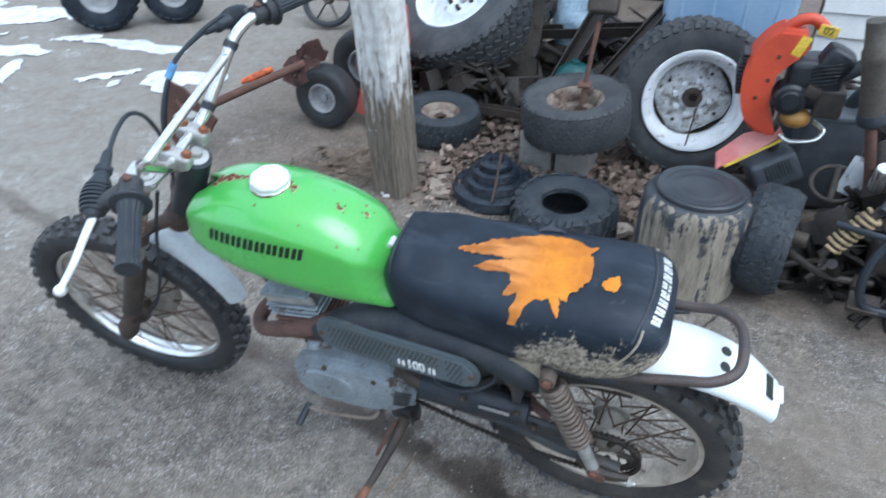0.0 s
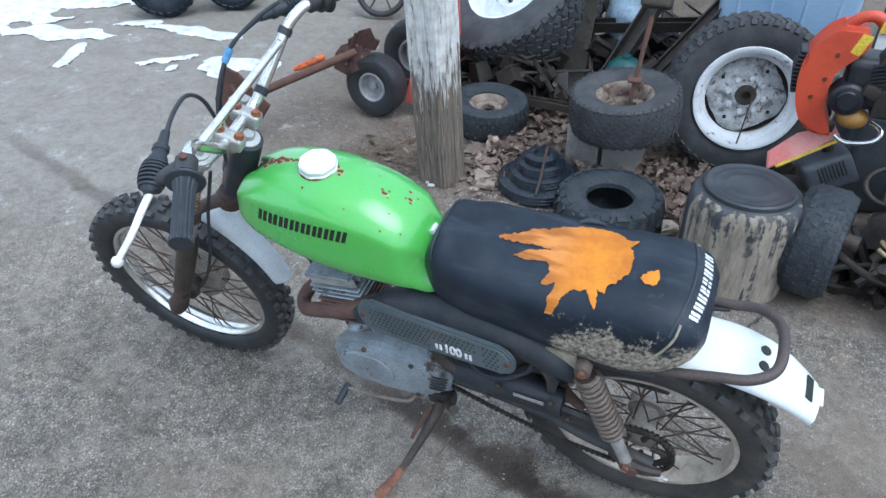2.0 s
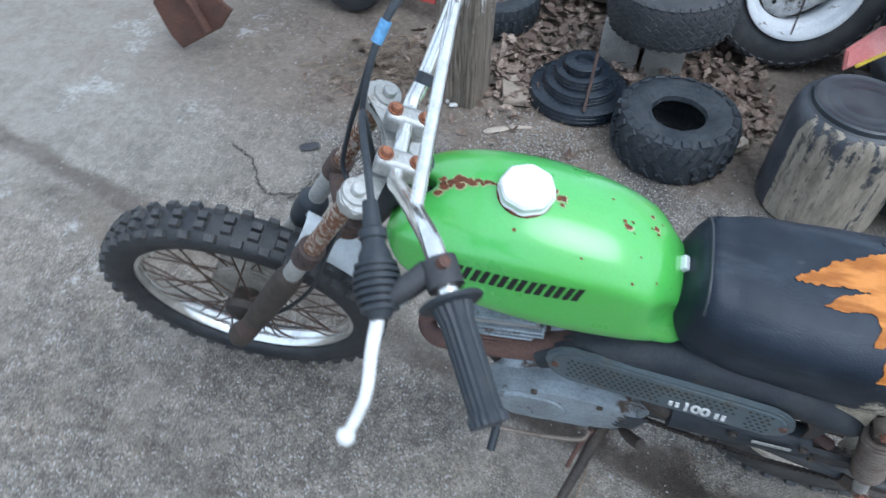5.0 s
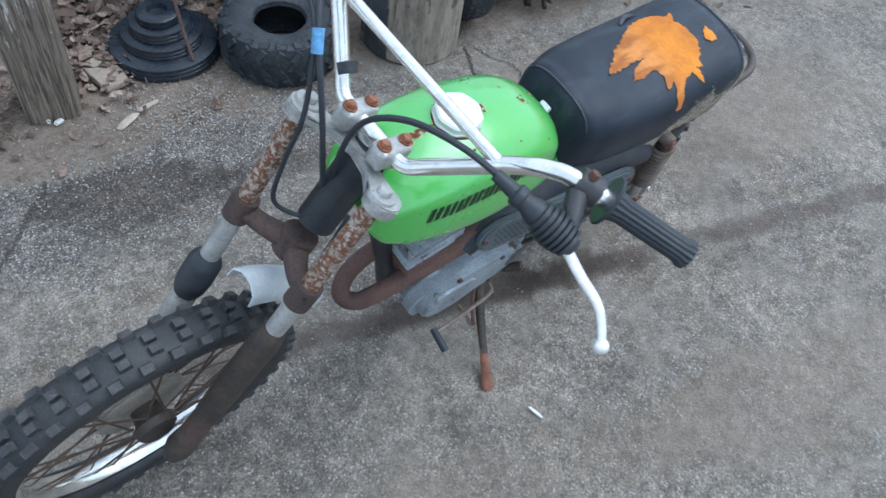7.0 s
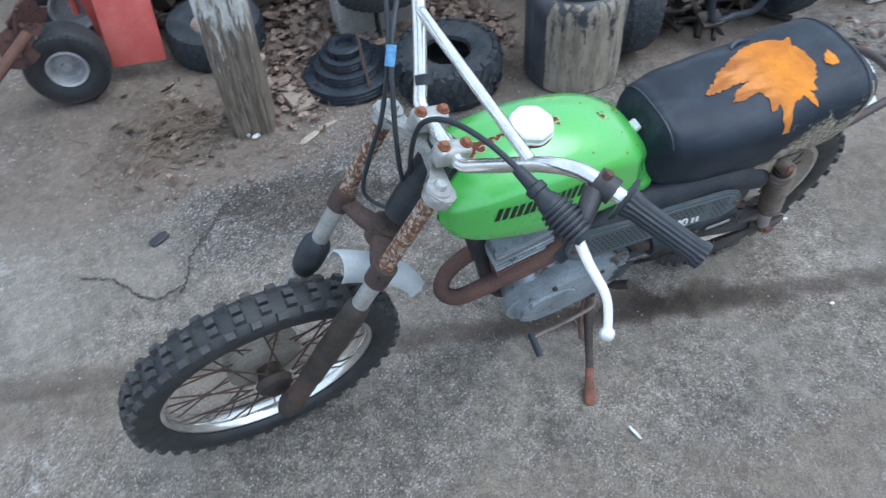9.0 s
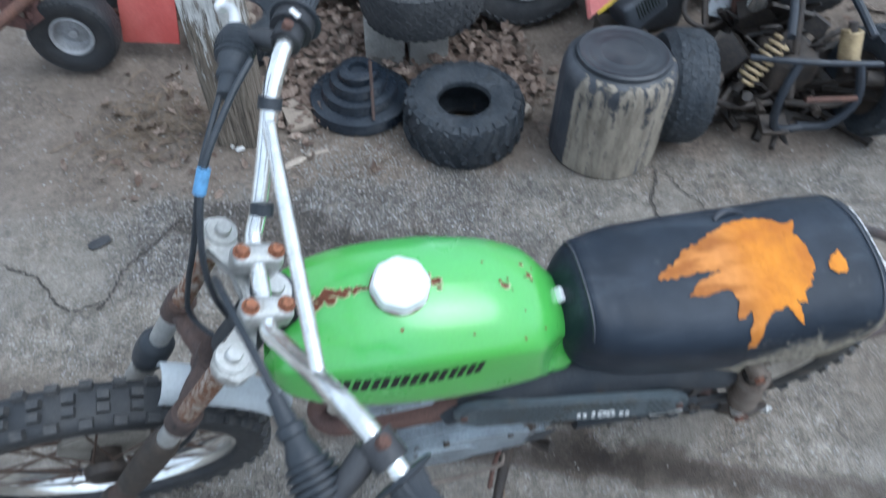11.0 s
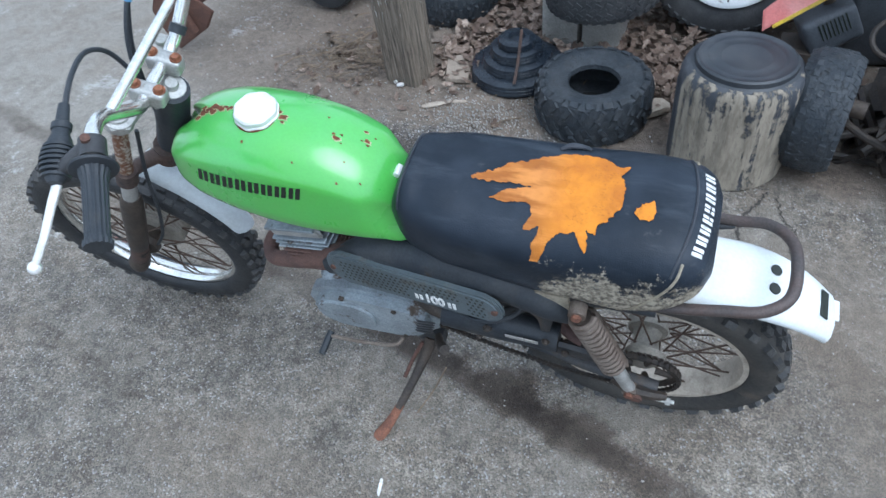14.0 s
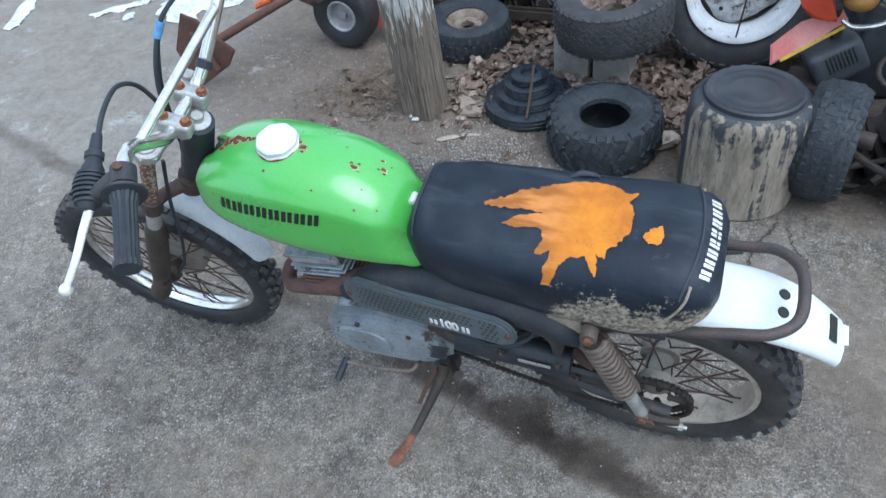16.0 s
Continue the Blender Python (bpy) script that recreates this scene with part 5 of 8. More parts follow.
for y in (-0.016, 0.020):
    bm = bmesh.new()
    lathe(bm, [(0.0, 0.0), (0.0100, 0.0), (0.0108, -0.006)], 24, "z", on_fender(0.777, y))
    part("fender_hole", bm, INK, rear_fender, "dark round hole")
bm = block((0.019, 0.052, 0.003), 0.001, 1, on_fender(0.866, 0.002, 0.0085))
part("fender_slot", bm, INK, rear_fender, "dark slot")
bm = block((0.016, 0.040, 0.004), 0.0015, 1, on_fender(0.895, 0.010, 0.003))
part("fender_lip", bm, FENDER, rear_fender, "short stepped tail lip")
bm = bmesh.new()
tube(bm, [(0.50, -0.096, 0.605), (0.62, -0.100, 0.630), (0.70, -0.098, 0.650), (0.755, -0.092, 0.660), (0.792, -0.060, 0.664), (0.798, 0.0, 0.664), (0.790, 0.055, 0.650), (0.755, 0.092, 0.634), (0.70, 0.100, 0.618), (0.62, 0.108, 0.610), (0.50, 0.100, 0.600)], 0.0098, 12, 6)
part("grab_rail", bm, GRABRAIL, bike, "dark brown rusty tubular grab rail")
bm = bmesh.new()
tube(bm, [(0.55, 0.090, 0.596), (0.64, 0.088, 0.602), (0.705, 0.092, 0.612)], [0.007, 0.0065, 0.004], 10, 4)
part("rail_stay", bm, SOOTY, bike, "dark stay under the grab rail")

# frame
bm = bmesh.new()
tube(bm, [(-0.255, 0, 0.80), (-0.20, 0, 0.60), (-0.155, 0, 0.44), (-0.12, 0, 0.30), (-0.06, 0, 0.235), (0.10, 0, 0.225), (0.19, 0, 0.30), (0.21, 0, 0.45), (0.22, 0, 0.60)], 0.021, 12, 6)
part("cradle_tube", bm, BLACK, bike, "black frame down tube")
bm = bmesh.new()
tube(bm, [(-0.25, 0, 0.77), (-0.05, 0, 0.68), (0.15, 0, 0.62), (0.22, 0, 0.60)], 0.021, 10, 5)
part("top_tube", bm, BLACK, bike)
for s in (-1, 1):
    bm = bmesh.new()
    tube(bm, [(0.12, s * 0.045, 0.63), (0.25, s * 0.085, 0.615), (0.45, s * 0.098, 0.603), (0.60, s * 0.098, 0.605)], 0.011, 10, 5)
    tube(bm, [(0.44, s * 0.098, 0.600), (0.33, s * 0.092, 0.47), (0.20, s * 0.06, 0.32)], 0.010, 10, 5)
    part("seat_rail", bm, SOOTY, bike)
part("air_box", block((0.20, 0.15, 0.13), 0.018, 3, Matrix.Translation((0.335, -0.012, 0.535))), SOOTY, bike, "dusty black air box")
part("rear_inner_guard", block((0.12, 0.13, 0.012), 0.005, 2, Matrix.Translation((0.44, 0, 0.592)) @ Matrix.Rotation(radians(-6), 4, "Y")), BLACK, bike)
part("mud_flap_plate", plate([(0.345, 0.612), (0.455, 0.618), (0.465, 0.560), (0.40, 0.545), (0.36, 0.575)], -0.112, -0.106, 0.002), MUD, bike, "mud covered side bracket")
bm = bmesh.new()
bar(bm, STEM + V(0, 0, 0) - FORK_DIR * 0.005, STEM + FORK_DIR * 0.165, 0.031, 20)
part("head_tube", bm, CHAMBER, bike, "black steering head")

# engine
bm = plate([(-0.132, 0.318), (-0.114, 0.285), (-0.07, 0.262), (0.0, 0.254), (0.08, 0.262), (0.135, 0.286), (0.168, 0.325), (0.178, 0.372), (0.165, 0.405), (0.10, 0.428), (0.0, 0.432), (-0.08, 0.415), (-0.122, 0.382), (-0.136, 0.350)], -0.112, -0.050, 0.018)
cover = part("engine_cover", bm, CASE, bike, "grey scuffed alloy engine side cover")
bm = plate(capsule_outline(-0.065, 0.338, 0.050, -0.02, 0.338, 0.056), -0.119, -0.10, 0.006)
part("cover_bulge", bm, CASE, cover)
bm = bmesh.new()
for k in range(5):
    slab(bm, Matrix.Translation((0.142 + 0.003 * k, -0.1122, 0.335 + 0.0125 * k)) @ Matrix.Rotation(radians(90), 4, "X") @ Matrix.Rotation(radians(10), 4, "Z"), 0.045, 0.005, 0.004, 0.7)
part("cover_rib", bm, BLACK, cover, "short dark ribs")
for x, z in ((-0.035, 0.408), (0.085, 0.400), (0.09, 0.285), (-0.085, 0.292)):
    bm = bmesh.new()
    lathe(bm, [(0, -0.003), (0.006, -0.003), (0.006, 0.004), (0, 0.004)], 12, "y", Matrix.Translation((x, -0.113, z)))
    part("cover_screw", bm, GREASE, cover)
part("crankcase", block((0.27, 0.16, 0.17), 0.03, 3, Matrix.Translation((0.03, 0.0, 0.345))), CASE, bike, "grimy alloy crankcase")
CYL = Matrix.Translation((-0.085, -0.012, 0.425)) @ Matrix.Rotation(radians(-10), 4, "Y")
bm = bmesh.new()
lathe(bm, [(0.0, 0), (0.042, 0), (0.042, 0.13), (0.0, 0.13)], 24, "z", CYL)
barrel = part("cylinder", bm, RUSTPIPE, bike, "rust-brown finned cylinder")
fin = None
for k in range(6):
    m = CYL @ Matrix.Translation((0, 0, 0.014 + 0.0135 * k))
    if fin is None:
        fin = part("cooling_fin", block((0.125, 0.115, 0.0045), 0.0018, 1), RUSTPIPE, barrel, "", m)
    else:
        share(fin, "cooling_fin", barrel, m)
head_fin = None
for k in range(3):
    m = CYL @ Matrix.Translation((0, 0, 0.098 + 0.0140 * k))
    if head_fin is None:
        head_fin = part("head_fin", block((0.132, 0.116, 0.0052), 0.002, 1), CASE, barrel, "dirty grey cylinder head fin", m)
    else:
        share(head_fin, "head_fin", barrel, m)
part("head_block", block((0.078, 0.070, 0.080), 0.010, 2, CYL @ Matrix.Translation((0, 0, 0.128))), CASE, barrel)
for y in (-0.048, -0.027, -0.006, 0.015, 0.036):
    part("head_rib", plate([(-0.060, 0.132), (0.060, 0.132), (0.060, 0.150), (0.050, 0.165), (-0.050, 0.167), (-0.060, 0.155)], y - 0.0045, y + 0.0045, 0.0025), ALLOY, barrel, "upright pale head rib", CYL)
bm = block((0.124, 0.112, 0.010), 0.004, 2, Matrix.Translation((0.0, -0.006, 0.170)))
for v in bm.verts:
    v.co.z += 0.008 * (1 - (v.co.x / 0.062) ** 2) - 0.004
    v.co.x *= 1 + 0.05 * math.cos(60 * v.co.y)
part("head_plate", bm, CASE, barrel, "flat dirty alloy cylinder head", CYL)
bm = bmesh.new()
bar(bm, CYL @ V(0.0, -0.005, 0.165), CYL @ V(0.0, -0.005, 0.192), 0.010, 10)
part("spark_plug", bm, DARK_PLASTIC, barrel, "black spark plug cap")

# exhaust
bm = bmesh.new()
tube(bm, [(-0.130, 0.012, 0.470), (-0.185, 0.014, 0.462), (-0.235, 0.010, 0.428), (-0.258, -0.010, 0.396), (-0.238, -0.038, 0.393), (-0.190, -0.052, 0.422), (-0.125, -0.062, 0.460), (-0.055, -0.068, 0.503), (0.02, -0.072, 0.545)], [0.018, 0.018, 0.018, 0.018, 0.018, 0.019, 0.021, 0.025, 0.032], 14, 6)
exhaust = part("exhaust_pipe", bm, RUSTPIPE, bike, "brown rusty high exhaust pipe")
bm = bmesh.new()
tube(bm, [(-0.04, -0.080, 0.505), (0.02, -0.072, 0.545), (0.10, -0.066, 0.580), (0.22, -0.074, 0.600), (0.33, -0.088, 0.600), (0.42, -0.100, 0.565), (0.46, -0.102, 0.535)], [0.024, 0.032, 0.042, 0.046, 0.043, 0.032, 0.018], 20, 6)
part("expansion_chamber", bm, CHAMBER, exhaust, "blackened expansion chamber")
SH0, SH1 = V(-0.030, -0.092, 0.538), V(0.350, -0.142, 0.582)
sx = (SH1 - SH0).normalized()
sy = V(0, 0.16, 1).cross(sx).normalized()
SHM = Matrix.Translation(SH0) @ Matrix((sx, sy, sx.cross(sy))).transposed().to_4x4()
SHL = (SH1 - SH0).length
SH = capsule_outline(0.042, 0.0, 0.042, SHL - 0.034, 0.0, 0.034, 12)
shield = part("heat_shield", plate(SH, -0.010, 0.0, 0.003), SHIELD, exhaust, "dark grey perforated exhaust heat shield", SHM)
part("shield_panel", plate([(0.012 + x * 0.94, z * 0.84) for x, z in SH], -0.0125, -0.009, 0.001), SHIELD, shield)
bm = bmesh.new()
for i in range(30):
    for j in range(6):
        u = 0.040 + i * 0.0105 + (j % 2) * 0.005
        v = -0.022 + j * 0.0088
        if (0.190 < u < 0.302 and v < 0.002) or 0.302 <= u < 0.314 or u > SHL - 0.022:
            continue
        ring = [bm.verts.new((u + 0.0029 * math.cos(a), -0.0131, v + 0.0029 * math.sin(a))) for a in [2 * math.pi * k / 6 for k in range(6)]]
        bm.faces.new(ring)
tagged(part("perforation", bm, INK, shield, "rows of small dark holes", smooth=0), kind="stuff")
bm = bmesh.new()
u = 0.204
for w, h in ((0.006, 0.013), (0.006, 0.013), (0.046, 0.0), (0.006, 0.015), (0.006, 0.015)):
    if h:
        slab(bm, Matrix.Translation((u + w / 2, -0.0128, -0.016)) @ Matrix.Rotation(radians(90), 4, "X"), w, h, 0.001, 1.0)
    u += w + 0.004
tagged(part("shield_lettering", bm, WHITE_INK, shield, "row of small white bars"), kind="stuff")
curve = bpy.data.curves.new("numerals", "FONT")
curve.body, curve.size, curve.extrude, curve.offset = "100", 0.030, 0.0005, 0.0010
curve.space_character = 0.95
text_ob = bpy.data.objects.new("numerals", curve)
bm = bmesh.new()
bm.from_mesh(text_ob.to_mesh())
bmesh.ops.transform(bm, matrix=Matrix.Translation((0.2235, -0.0131, -0.0245)) @ Matrix.Rotation(radians(90), 4, "X"), verts=bm.verts)
part("shield_numerals", bm, WHITE_INK, shield, "white painted numerals 100")
text_ob.to_mesh_clear()
bpy.data.objects.remove(text_ob)
for u in (0.018, SHL - 0.016):
    bm = bmesh.new()
    lathe(bm, [(0, -0.003), (0.006, -0.003), (0.0065, 0.003)], 12, "y", Matrix.Translation((u, -0.012, 0.0)))
    part("shield_bolt", bm, RUST, shield)

# side stand, gear lever, foot rests
bm = bmesh.new()
tube(bm, [(0.125, -0.070, 0.215), (0.118, -0.09, 0.185), (0.095, -0.150, 0.135), (0.068, -0.220, 0.090)], [0.017, 0.014, 0.011, 0.010], 10, 5)
stand = part("side_stand", bm, GREASE, bike, "dirty black side stand leg")
bm = bmesh.new()
tube(bm, [(0.072, -0.210, 0.097), (0.056, -0.246, 0.076), (0.044, -0.272, 0.066), (0.034, -0.290, 0.062), (0.029, -0.298, 0.061)], [0.010, 0.012, 0.015, 0.0155, 0.008], 12, 5, 0.7)
part("stand_foot", bm, RUSTFOOT, stand, "orange rusted stand foot")
bm = bmesh.new()
tube(bm, [(0.105, -0.085, 0.20), (0.085, -0.115, 0.165), (0.07, -0.155, 0.132)], 0.005, 8, 4)
part("stand_spring", bm, RUST, stand)
part("stand_bracket", block((0.07, 0.03, 0.05), 0.008, 2, Matrix.Translation((0.125, -0.065, 0.225))), BLACK, bike)
bm = bmesh.new()
tube(bm, [(0.085, -0.122, 0.288), (0.07, -0.142, 0.288), (-0.01, -0.148, 0.278), (-0.085, -0.150, 0.276)], 0.0045, 8, 5)
gear = part("gear_lever", bm, SHOCKMETAL, bike, "dirty steel gear lever")
bm = bmesh.new()
bar(bm, V(-0.088, -0.140, 0.276), V(-0.092, -0.195, 0.268), 0.0085, 10)
part("lever_rubber", bm, RUBBER, gear, "black rubber sleeve")
for s in (-1, 1):
    bm = bmesh.new()
    tube(bm, [(0.15, s * 0.08, 0.245), (0.165, s * 0.105, 0.262), (0.185, s * 0.125, 0.285)], [0.009, 0.011, 0.012], 10, 4)
    part("foot_rest", bm, GREASE, bike, "folded rusty foot rest")

# front fork
for s in (-1, 1):
    y = s * 0.084
    bm = bmesh.new()
    bar(bm, fork_at(0.0, y), fork_at(0.225, y), 0.0142, 18)
    leg = part("fork_leg", bm, FORKRUST, bike, "pitted rusty chrome fork tube", FORK_TURN)
    bm = bmesh.new()
    bar(bm, fork_at(0.222, y), fork_at(0.42, y), 0.0158, 18)
    part("lower_tube", bm, ALLOY, leg, "bare grey fork tube")
    bm = bmesh.new()
    if s < 0:
        tube(bm, [fork_at(0.305, y), fork_at(0.335, y), fork_at(0.42, y), fork_at(0.56, y)], [0.018, 0.024, 0.0245, 0.023], 16, 4)
    else:
        tube(bm, [fork_at(0.332, y), fork_at(0.348, y), fork_at(0.38, y), fork_at(0.41, y), fork_at(0.43, y)], [0.018, 0.028, 0.029, 0.027, 0.021], 16, 4)
    part("fork_gaiter", bm, GREASE if s < 0 else RUBBER, leg, "black rubber fork boot")
    bm = bmesh.new()
    tube(bm, [fork_at(0.40, y), fork_at(0.60, y), fork_at(0.672, y) + V(-0.006, 0, 0), fork_at(0.70, y) + V(-0.006, 0, 0)], [0.0215, 0.0215, 0.024, 0.018], 14, 4)
    lug = bmesh.new()
    tube(lug, [fork_at(0.635, y), fork_at(0.672, y) + V(-0.006, 0, 0), fork_at(0.705, y) + V(-0.006, 0, 0)], [0.0225, 0.0265, 0.018], 14, 3)
    part("axle_lug", lug, GREASE, leg, "muddy fork end lug")
    part("fork_slider", bm, CLAMP_RUST if s < 0 else ALLOY, leg, "dirty dark fork slider" if s < 0 else "grey fork slider")
    bm = bmesh.new()
    lathe(bm, [(0.0, 0.012), (0.0085, 0.012), (0.010, 0.010), (0.010, 0.003), (0.0195, 0.003), (0.0205, 0.0), (0.0205, -0.006)], 24, "z", Matrix.Translation(fork_at(-0.001, y)) @ (-FORK_DIR).to_track_quat("Z", "Y").to_matrix().to_4x4())
    part("fork_cap", bm, ALLOY, leg, "pale alloy fork cap nut")


def clamp_plate(s_at, thick, web, boss, back, y_half=0.084):
    """A fork clamp: two bosses joined by a web that reaches back to the steering stem."""
    bm = bmesh.new()
    # u runs back from the legs, v across
    loop = [(boss * 0.9, -y_half - boss * 0.5), (0.0, -y_half - boss), (-boss * 0.8, -y_half - boss * 0.6), (-boss, -y_half), (-boss * 0.6, -y_half + boss * 0.8), (web * 0.5, -0.035), (web * 0.8, 0.0), (web * 0.5, 0.035),
            (-boss * 0.6, y_half - boss * 0.8), (-boss, y_half), (-boss * 0.8, y_half + boss * 0.6), (0.0, y_half + boss), (boss * 0.9, y_half + boss * 0.5), (boss * 0.95, y_half - boss * 0.5), (back * 0.62, 0.036), (back + 0.006, 0.026), (back + 0.022, 0.012), (back + 0.024, 0.0), (back + 0.022, -0.012), (back + 0.006, -0.026), (back * 0.62, -0.036), (boss * 0.95, -y_half + boss * 0.5)]
    u = V(1, 0, 0) - FORK_DIR * FORK_DIR.x
    u.normalize()
    w = -FORK_DIR
    base = fork_at(s_at)
    top = [bm.verts.new(base + u * a + V(0, b, 0) + w * thick / 2) for a, b in loop]
    low = [bm.verts.new(base + u * a + V(0, b, 0) - w * thick / 2) for a, b in loop]
    f1, f2 = bm.faces.new(top), bm.faces.new(low[::-1])
    n = len(loop)
    for i in range(n):
        bm.faces.new((top[i], low[i], low[(i + 1) % n], top[(i + 1) % n]))
    bmesh.ops.bevel(bm, geom=list({e for f in (f1, f2) for e in f.edges}), offset=0.003, segments=2, affect="EDGES")
    for s in (-1, 1):
        bar(bm, base + V(0, s * y_half, 0) + w * thick * 0.56, base + V(0, s * y_half, 0) - w * thick * 0.9, boss * 0.9, 20)
    return bm


upper = part("upper_fork_clamp", clamp_plate(0.008, 0.014, 0.03, 0.027, 0.048), ALLOY, bike, "cast alloy upper fork clamp", STEER)
bm = bmesh.new()
lathe(bm, [(0.0, 0.017), (0.0105, 0.017), (0.0125, 0.014), (0.0125, 0.006), (0.0245, 0.0055), (0.0265, 0.003), (0.0265, 0.0), (0.032, -0.002), (0.032, -0.016)], 30, "z", Matrix.Translation(STEM + V(-0.002, 0.004, 0.002)) @ (-FORK_DIR).to_track_quat("Z", "Y").to_matrix().to_4x4())
part("stem_nut", bm, ALLOY, upper, "steel steering stem nut")
bm = bmesh.new()
back = (V(1, 0, 0) - FORK_DIR * FORK_DIR.x).normalized() * 0.046
for s in (-1, 1):
    bar(bm, fork_at(0.192, s * 0.084), fork_at(0.236, s * 0.084), 0.0215, 20)
    tube(bm, [fork_at(0.214, s * 0.084), fork_at(0.214, s * 0.045) + back * 0.35, fork_at(0.210, 0) + back], [0.015, 0.017, 0.022], 12, 4, 0.8)
bar(bm, fork_at(0.19) + back, fork_at(0.232) + back, 0.029, 20)
part("lower_fork_clamp", bm, CLAMP_RUST, bike, "rust-brown lower fork clamp", FORK_TURN)


# handlebar
def grip_at(s, t):
    """A point on the straight end of the handlebar, t from 0 (inner) to 1 (tip)."""
    a, b = V(-0.190, 0.245, 1.050), V(-0.126, 0.382, 1.028)
    p = a.lerp(b, t)
    return V(p.x, s * p.y, p.z)


BAR = [(-0.279, 0.0, 0.916), (-0.279, 0.035, 0.916), (-0.277, 0.065, 0.918), (-0.263, 0.092, 0.940), (-0.232, 0.158, 1.008), (-0.222, 0.182, 1.030), (-0.208, 0.208, 1.046), (-0.190, 0.245, 1.050), (-0.126, 0.382, 1.028)]
bm = bmesh.new()
tube(bm, [(x, -y, z) for x, y, z in BAR[:0:-1]] + BAR, 0.0113, 14, 5)
handlebar = part("handlebar", bm, CHROME, bike, "chromed motocross handlebar with cross brace", STEER)
bm = bmesh.new()
bar(bm, V(-0.231, -0.170, 1.012), V(-0.231, 0.170, 1.012), 0.0085, 12)
part("cross_brace", bm, CHROME, handlebar, "chromed handlebar cross brace")
for s in (-1, 1):
    bm = block((0.062, 0.030, 0.034), 0.009, 3, Matrix.Translation((-0.279, s * 0.036, 0.913)) @ Matrix.Rotation(radians(20), 4, "Y"))
    clampo = part("bar_clamp", bm, ALLOY, handlebar, "cast alloy handlebar clamp")
    for dx in (-0.021, 0.021):
        bm = bmesh.new()
        lathe(bm, [(0.0, 0.009), (0.0062, 0.009), (0.008, 0.006), (0.0082, 0.003), (0.0105, 0.003), (0.0105, 0.0)], 12, "z", Matrix.Translation((-0.279, s * 0.036, 0.913)) @ Matrix.Rotation(radians(20), 4, "Y") @ Matrix.Translation((dx, 0, 0.0165)))
        part("clamp_bolt", bm, BOLT, clampo, "rusted clamp bolt")
    bm = bmesh.new()
    bar(bm, V(-0.277, s * 0.036, 0.905), V(-0.273, s * 0.036, 0.886), 0.012, 14)
    part("clamp_riser", bm, ALLOY, clampo)
    g0, g1 = grip_at(s, 0.22), grip_at(s, 1.02)
    gd = (g1 - g0).normalized()
    gl = (g1 - g0).length
    bm = bmesh.new()
    lathe(bm, [(0.0, 0.0), (0.031, 0.0), (0.0325, 0.002), (0.031, 0.0045), (0.021, 0.0065), (0.0, 0.0065)], 48, "z", Matrix.Translation(g0) @ gd.to_track_quat("Z", "Y").to_matrix().to_4x4())
    lathe(bm, [(0.0, 0.004), (0.0200, 0.006), (0.0182, 0.016), (0.0162, 0.022), (0.0156, gl - 0.012), (0.0185, gl - 0.008), (0.0180, gl), (0.0, gl)], 96, "z", Matrix.Translation(g0) @ gd.to_track_quat("Z", "Y").to_matrix().to_4x4(), wave=lambda a: 1 + 0.05 * math.cos(16 * a))
    part("grip", bm, RUBBER, handlebar, "ribbed black rubber grip")
    # lever perch with rubber boot
    c0 = grip_at(s, 0.02)
    bm = bmesh.new()
    bar(bm, c0 - gd * 0.012, c0 + gd * 0.018, 0.0185, 16)
    perch = part("control_clamp", bm, DARK_PLASTIC, handlebar, "black control clamp")
    bm = bmesh.new()
    bar(bm, c0 + V(0, 0, 0.016), c0 + V(0.004, 0, 0.024), 0.0065, 10)
    part("control_screw", bm, RUST, perch)
    pv = V(-0.247, s * 0.278, 1.028)
    inner = V(-0.266, s * 0.206, 1.043)
    bm = bmesh.new()
    tube(bm, [c0 + V(-0.012, 0, -0.004), c0.lerp(pv, 0.6), pv + V(0.004, 0, 0)], [0.014, 0.013, 0.011], 10, 3)
    part("perch_arm", bm, DARK_PLASTIC, perch)
    axis = inner - pv
    ln = axis.length
    # a bell of rubber, widest and deeply ribbed at the lever, drawn out to a nozzle round the cable
    prof = [(0.0, -0.018), (0.010, -0.018), (0.015, -0.011)]
    for k in range(7):
        r = 0.0165 + 0.0085 * math.sin(math.pi * (0.12 + 0.11 * k))
        z = -0.010 + 0.0074 * k
        prof += [(r, z), (r, z + 0.0040), (r - 0.0045, z + 0.0052), (r - 0.0045, z + 0.0070)]
    prof += [(0.0170, ln * 0.62), (0.0125, ln * 0.76), (0.0125, ln * 0.84), (0.0145, ln * 0.86), (0.0145, ln * 0.98), (0.0100, ln * 1.02), (0.0080, ln * 1.4), (0.0, ln * 1.4)]
    bm = bmesh.new()
    lathe(bm, prof, 28, "z", Matrix.Translation(pv) @ axis.to_track_quat("Z", "Y").to_matrix().to_4x4() @ Matrix.Diagonal((1.0, 0.9, 1.0, 1)))
    part("lever_boot", bm, RUBBER, perch, "ribbed black rubber lever boot")
    bm = bmesh.new()
    tube(bm, [pv + V(0.002, -s * 0.004, -0.004), V(-0.248, s * 0.318, 1.008), V(-0.248, s * 0.364, 0.992), V(-0.2620, s * 0.397, 0.969)], [0.0078, 0.0072, 0.0064, 0.0060], 12, 6, 0.75)
    bmesh.ops.create_uvsphere(bm, u_segments=14, v_segments=10, radius=0.0100, matrix=Matrix.Translation((-0.2635, s * 0.399, 0.966)))
    part("lever", bm, LEVER, perch, "white alloy ball-end lever")
bm = bmesh.new()
p0 = grip_at(1, 0.10)
bar(bm, p0, grip_at(1, 0.25), 0.026, 18)
